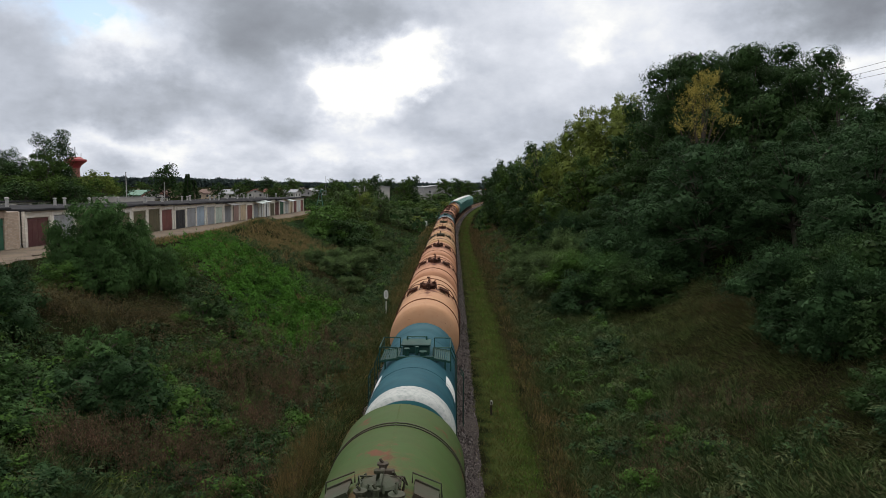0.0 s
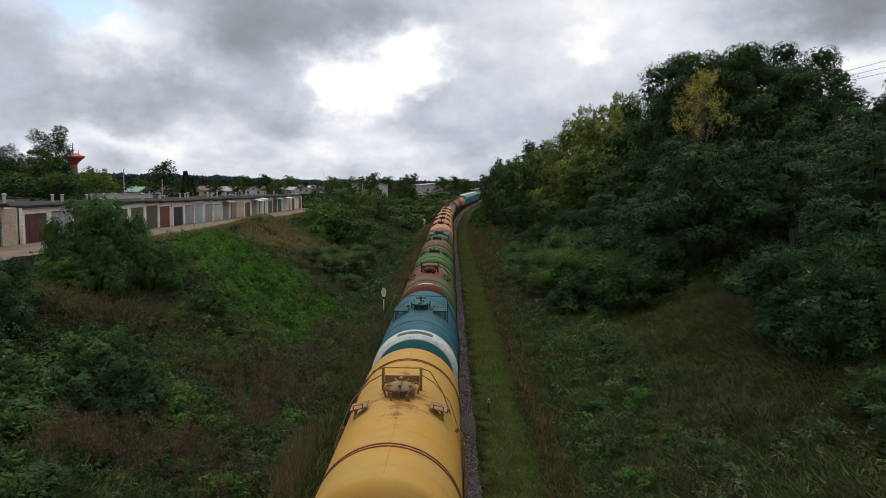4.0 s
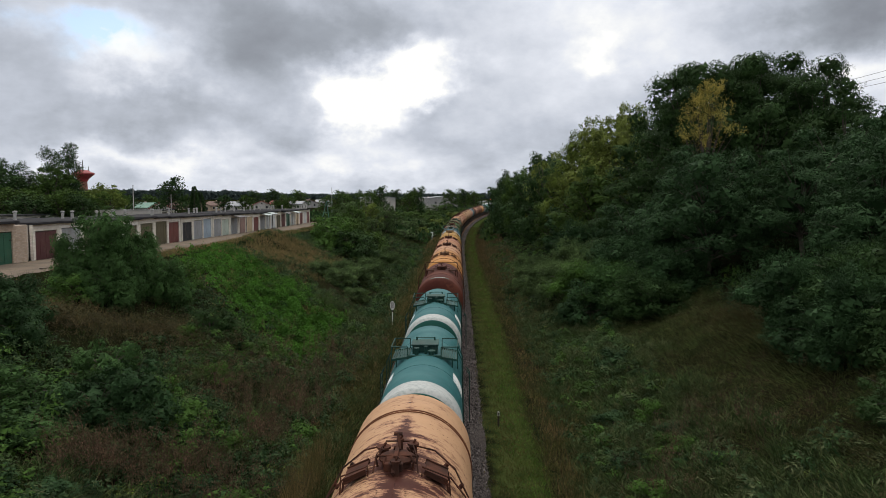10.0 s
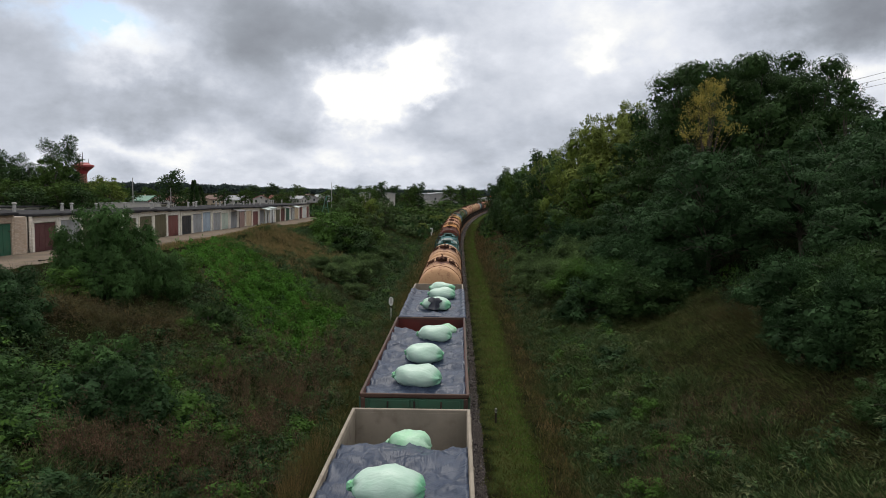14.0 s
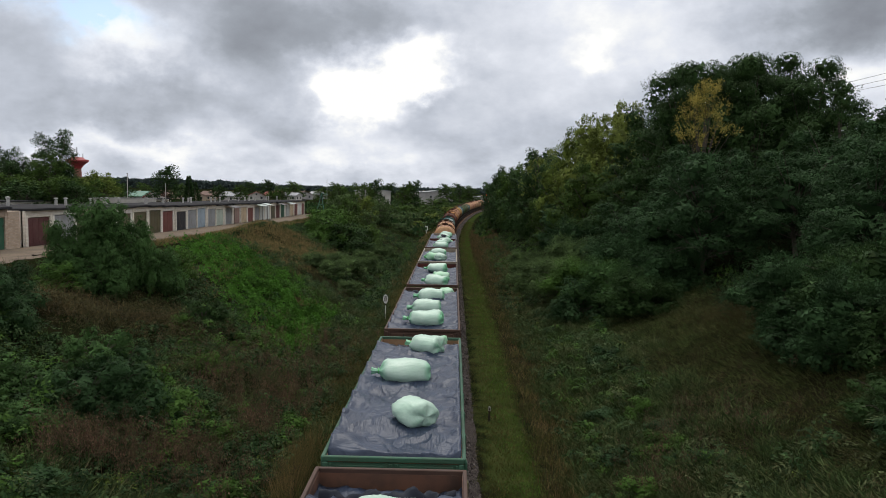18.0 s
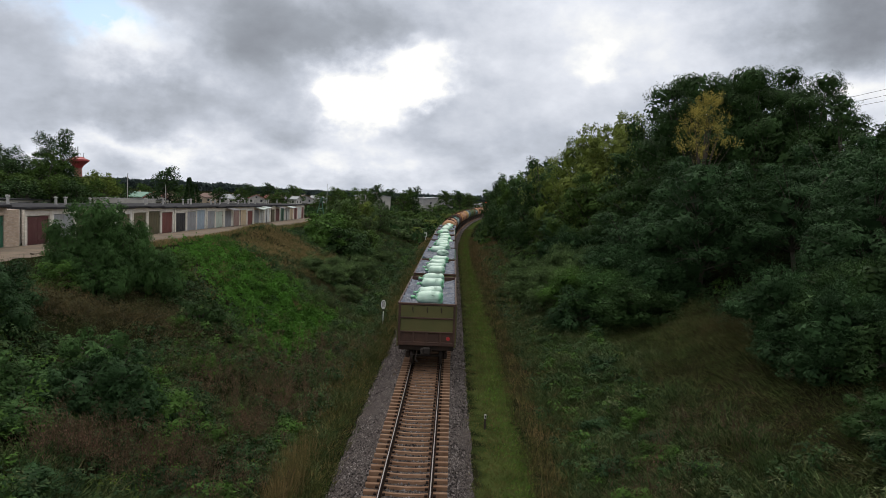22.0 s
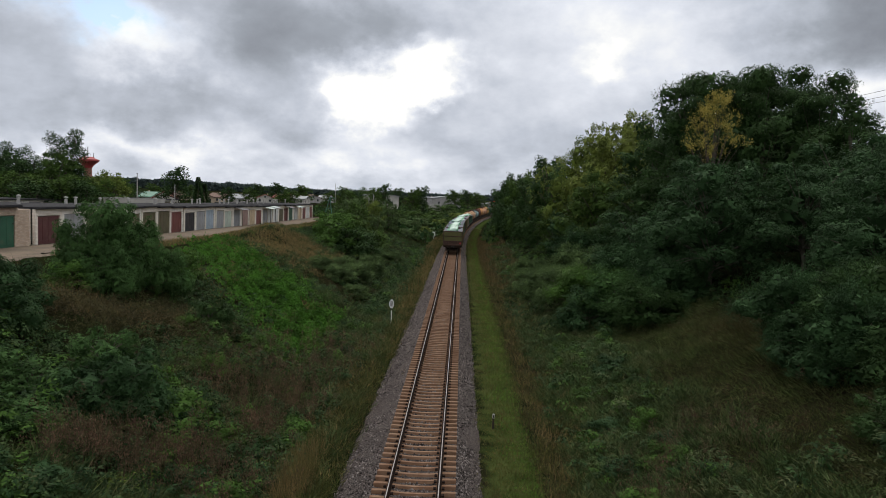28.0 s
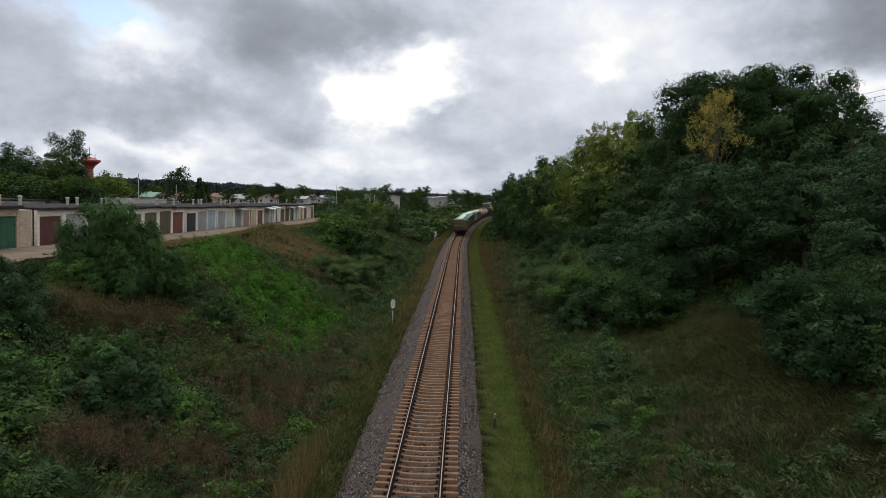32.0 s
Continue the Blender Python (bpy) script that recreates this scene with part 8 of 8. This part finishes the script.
    y = np.concatenate([cy + r * 1.2 * rng.normal(size=n) for cx, cy, r, n in spots])
    C = np.stack([x, y, ground_at(x, y) + rng.uniform(0.7, 1.25, len(x))], -1)
    plume = grass_mat("reddish_seed_plumes", ((0.065, 0.043, 0.027), (0.21, 0.132, 0.085), (0.055, 0.038, 0.022), (0.165, 0.105, 0.064)), (0.08, 0.075, 0.034))
    stuff("seed_plumes", "reddish brown fluffy seed plumes on tall stalks", [trim(*foliage(C, 0.17, 40, 0.08, rng, -0.8, 2.0, (0, 30, -30), 0.3)), blades(x, y, 0.7, 1.2, 0.02, rng, 0.15)], plume)
    # worn brown grass under the trees of the bank
    x, y = 15.9 + 0.9 * rng.normal(size=5000), 39.5 + 2.2 * rng.normal(size=5000)
    stuff("trampled_grass", "flattened brown grass under the trees", [blades(x, y, 0.2, 0.5, 0.03, rng, 0.9, (-0.6, -0.3))], GRASS["red"])
    # drifts: brown faded weeds, leafy weeds, dark weeds, each in its own patches
    def drift(x, y):
        band = np.abs(y - 35.8 - 0.55 * (x + 15.0)) / 2.4
        brown = 0.1 * ((x > -11) & (x < -4.5) & (y < 45)) + 0.42 * np.exp(-band ** 2) * ((x > -20) & (x < -11)) - 0.3 * ((x < -11.5) & (y < 31)) - 0.25 * ((x > 6.5) & (x < 11.5) & (y > 33) & (y < 50))
        return 0.47 + brown + 0.33 * bumps(x + 3.0, y * 0.8, 2.9) + 0.2 * bumps(x - 7.0, y, 1.25) + 0.1 * bumps(x, y + 9.0, 0.55)

    def shade_grass(x, y):
        """Only grass grows on the combed part of the bank."""
        return ((x < 4.4) | (y < 78)) & (x < 10.8) | (np.abs((x - 13.6) / 3.4) > 1) | (y > 56) | (y < 23)

    for name, label, mat, rows, size, wide, tall in (
        ("faded_weeds", "brown faded weeds with fluffy seed heads", GRASS["red"], ((-19.5, -3.2, 5600, 0.62, 2.0), (4.4, 22, 3000, 0.6, 2.0)), 0.085, 0.22, (0.25, 0.95)),
        ("weeds", "leafy nettles and weeds in the cutting", GRASS["weed"], ((-20.5, -4.0, 10500, 0.16, 0.66), (5.6, 20, 5600, 0.16, 0.56)), 0.125, 0.5, (0.1, 1.0)),
        ("dark_weeds", "dark broad-leaved weeds in the cutting", LEAVES["bush"], ((-20.5, -5.0, 5600, -1.0, 0.34), (6.4, 20, 3600, -1.0, 0.36)), 0.13, 0.55, (0.1, 1.1)),
        ("pale_weeds", "grey-green narrow-leaved weeds on the bank", LEAVES["pale"], ((-18, -4.5, 600, 0.4, 0.6), (6.2, 17, 1500, 0.4, 0.72)), 0.17, 0.2, (0.2, 0.9)),
        ("light_weeds", "yellow-green weeds in the cutting", LEAVES["lime"], ((-20.5, -5.0, 2600, 0.42, 0.5), (6.3, 20, 1500, 0.36, 0.44)), 0.085, 0.5, (0.1, 0.7)),
    ):
        sets = []
        if name == "faded_weeds":
            # the brown hollow below the garage bush
            x = rng.uniform(-18.5, -10.5, 1000)
            y = 35.8 + 0.55 * (x + 15.0) + 1.5 * rng.normal(size=1000)
            C = np.stack([x, y, ground_at(x, y) + rng.uniform(0.2, 0.8, 1000)], -1)
            sets.append(fronds(C, unit(rng.normal(size=C.shape) * (0.5, 0.5, 0.2) + (0, 0, 1.0)), 0.4, 30, 0.1, rng, 0.6, 0.28, 6, 0.3))
        for d0, d1, n, lo, hi in rows:
            x, y, d = scatter(n, d0, d1, 17, 140, rng, 1.5)
            q = drift(x, y) + 0.05 * rng.normal(size=n)
            ok = (q > lo) & (q < hi) & bare(x, y, rng) & (shade_grass(x, y) | (name == "faded_weeds"))
            x, y = x[ok], y[ok]
            # plants stand in hummocks with hollows between
            rise = np.clip(0.6 + 0.7 * bumps(x, y, 0.75), 0.15, 1.2)
            C = np.stack([x, y, ground_at(x, y) + rng.uniform(*tall, len(x)) * rise], -1)
            U = unit(rng.normal(size=C.shape) * (0.5, 0.5, 0.2) + (0, 0, 1.0))
            sets.append(fronds(C, U, 0.42, 40, size * 1.2, rng, 0.6, wide, 6, 0.3))
        stuff(name, label, [trim(*join_quads(sets))], mat)
    # scrub far along the line
    x, y, d = scatter(16000, -70, 60, 150, 480, rng, 1.2)
    ok = (np.abs(d) > 5.5) & ~((d < -22) & (d > -130) & (y < 175))
    x, y = x[ok], y[ok]
    P = np.stack([x, y, ground_at(x, y) + rng.uniform(0, 1.0, len(x))], -1)
    stuff("far_scrub", "rough scrub far along the line", [leaf_quads(P, unit(rng.normal(size=P.shape) + (0, 0, 0.5)), rng.uniform(0.7, 1.6, len(x)), rng.uniform(0.5, 1.1, len(x)), rng)], GRASS["weed"])
    # the same rough growth carries on under the bridge
    x, y = rng.uniform(-24, 24, 20000), rng.uniform(-28, 17, 20000)
    ok = np.abs(x + 0.2) > 2.9
    stuff("rough_growth", "rough grass and weeds at the bridge", [blades(x[ok], y[ok], 0.3, 0.8, 0.07, rng, 0.6)], GRASS["weed"])
    # the bright creeper carpet on the slope
    n = 190000
    x, y = rng.uniform(-21.3, -7.2, n), rng.uniform(36, 74, n)
    ok = creeper_zone(x, y)[0] * (0.4 + 0.85 * patchy(x, y * 0.6, 1.2, 3.0)) > rng.random(n) ** 0.6 * 0.9 + 0.08
    x, y = x[ok], y[ok]
    roll = 1 - np.abs(np.sin(2.1 * (0.75 * x + 0.55 * y) + 1.4 * bumps(x, y, 1.1))) + 0.5 * bumps(x, y, 0.5)
    P = np.stack([x, y, ground_at(x, y) + 0.1 + 0.5 * roll + rng.uniform(-0.08, 0.1, len(x))], -1)
    N = unit(rng.normal(size=P.shape) * 0.6 + (0.2, -0.2, 0.9))
    D = unit(rng.normal(size=P.shape) + (0.3, -0.3, 0.0))
    stuff("creeper", "bright green leafy creeper carpeting the slope", [trim(*leaf_quads(P, D, rng.uniform(0.12, 0.24, len(x)), rng.uniform(0.09, 0.16, len(x)), rng, N))], LEAVES["bramble"])


sow()


lay_sleepers()


def tail_at(t):
    """How far along the track the train's tail is at t seconds."""
    s = 19.5 + 12.75 * (t - 20.5)
    return s if t >= 11 else s - 0.65 * (11 - t)


def wagon_pose(s):
    (xa, ya, _), (xb, yb, _) = track_at(s - 4.2), track_at(s + 4.2)
    return pose((xa + xb) / 2, (ya + yb) / 2, 0, 0, 0, -math.degrees(math.atan2(xb - xa, yb - ya)))


def motions():
    for ob, ahead, on in TRAIN:
        walk(ob, [(t, wagon_pose(tail_at(t) + ahead) @ on) for t in range(33)])
    # the wheels of the last wagon roll
    for ob in TAIL_WHEELS:
        y = ob.matrix_basis.translation.y
        walk(ob, [(k / 20, pose(0, y, 0.475, -math.degrees(tail_at(k / 20) / 0.475))) for k in range(641)])


motions()
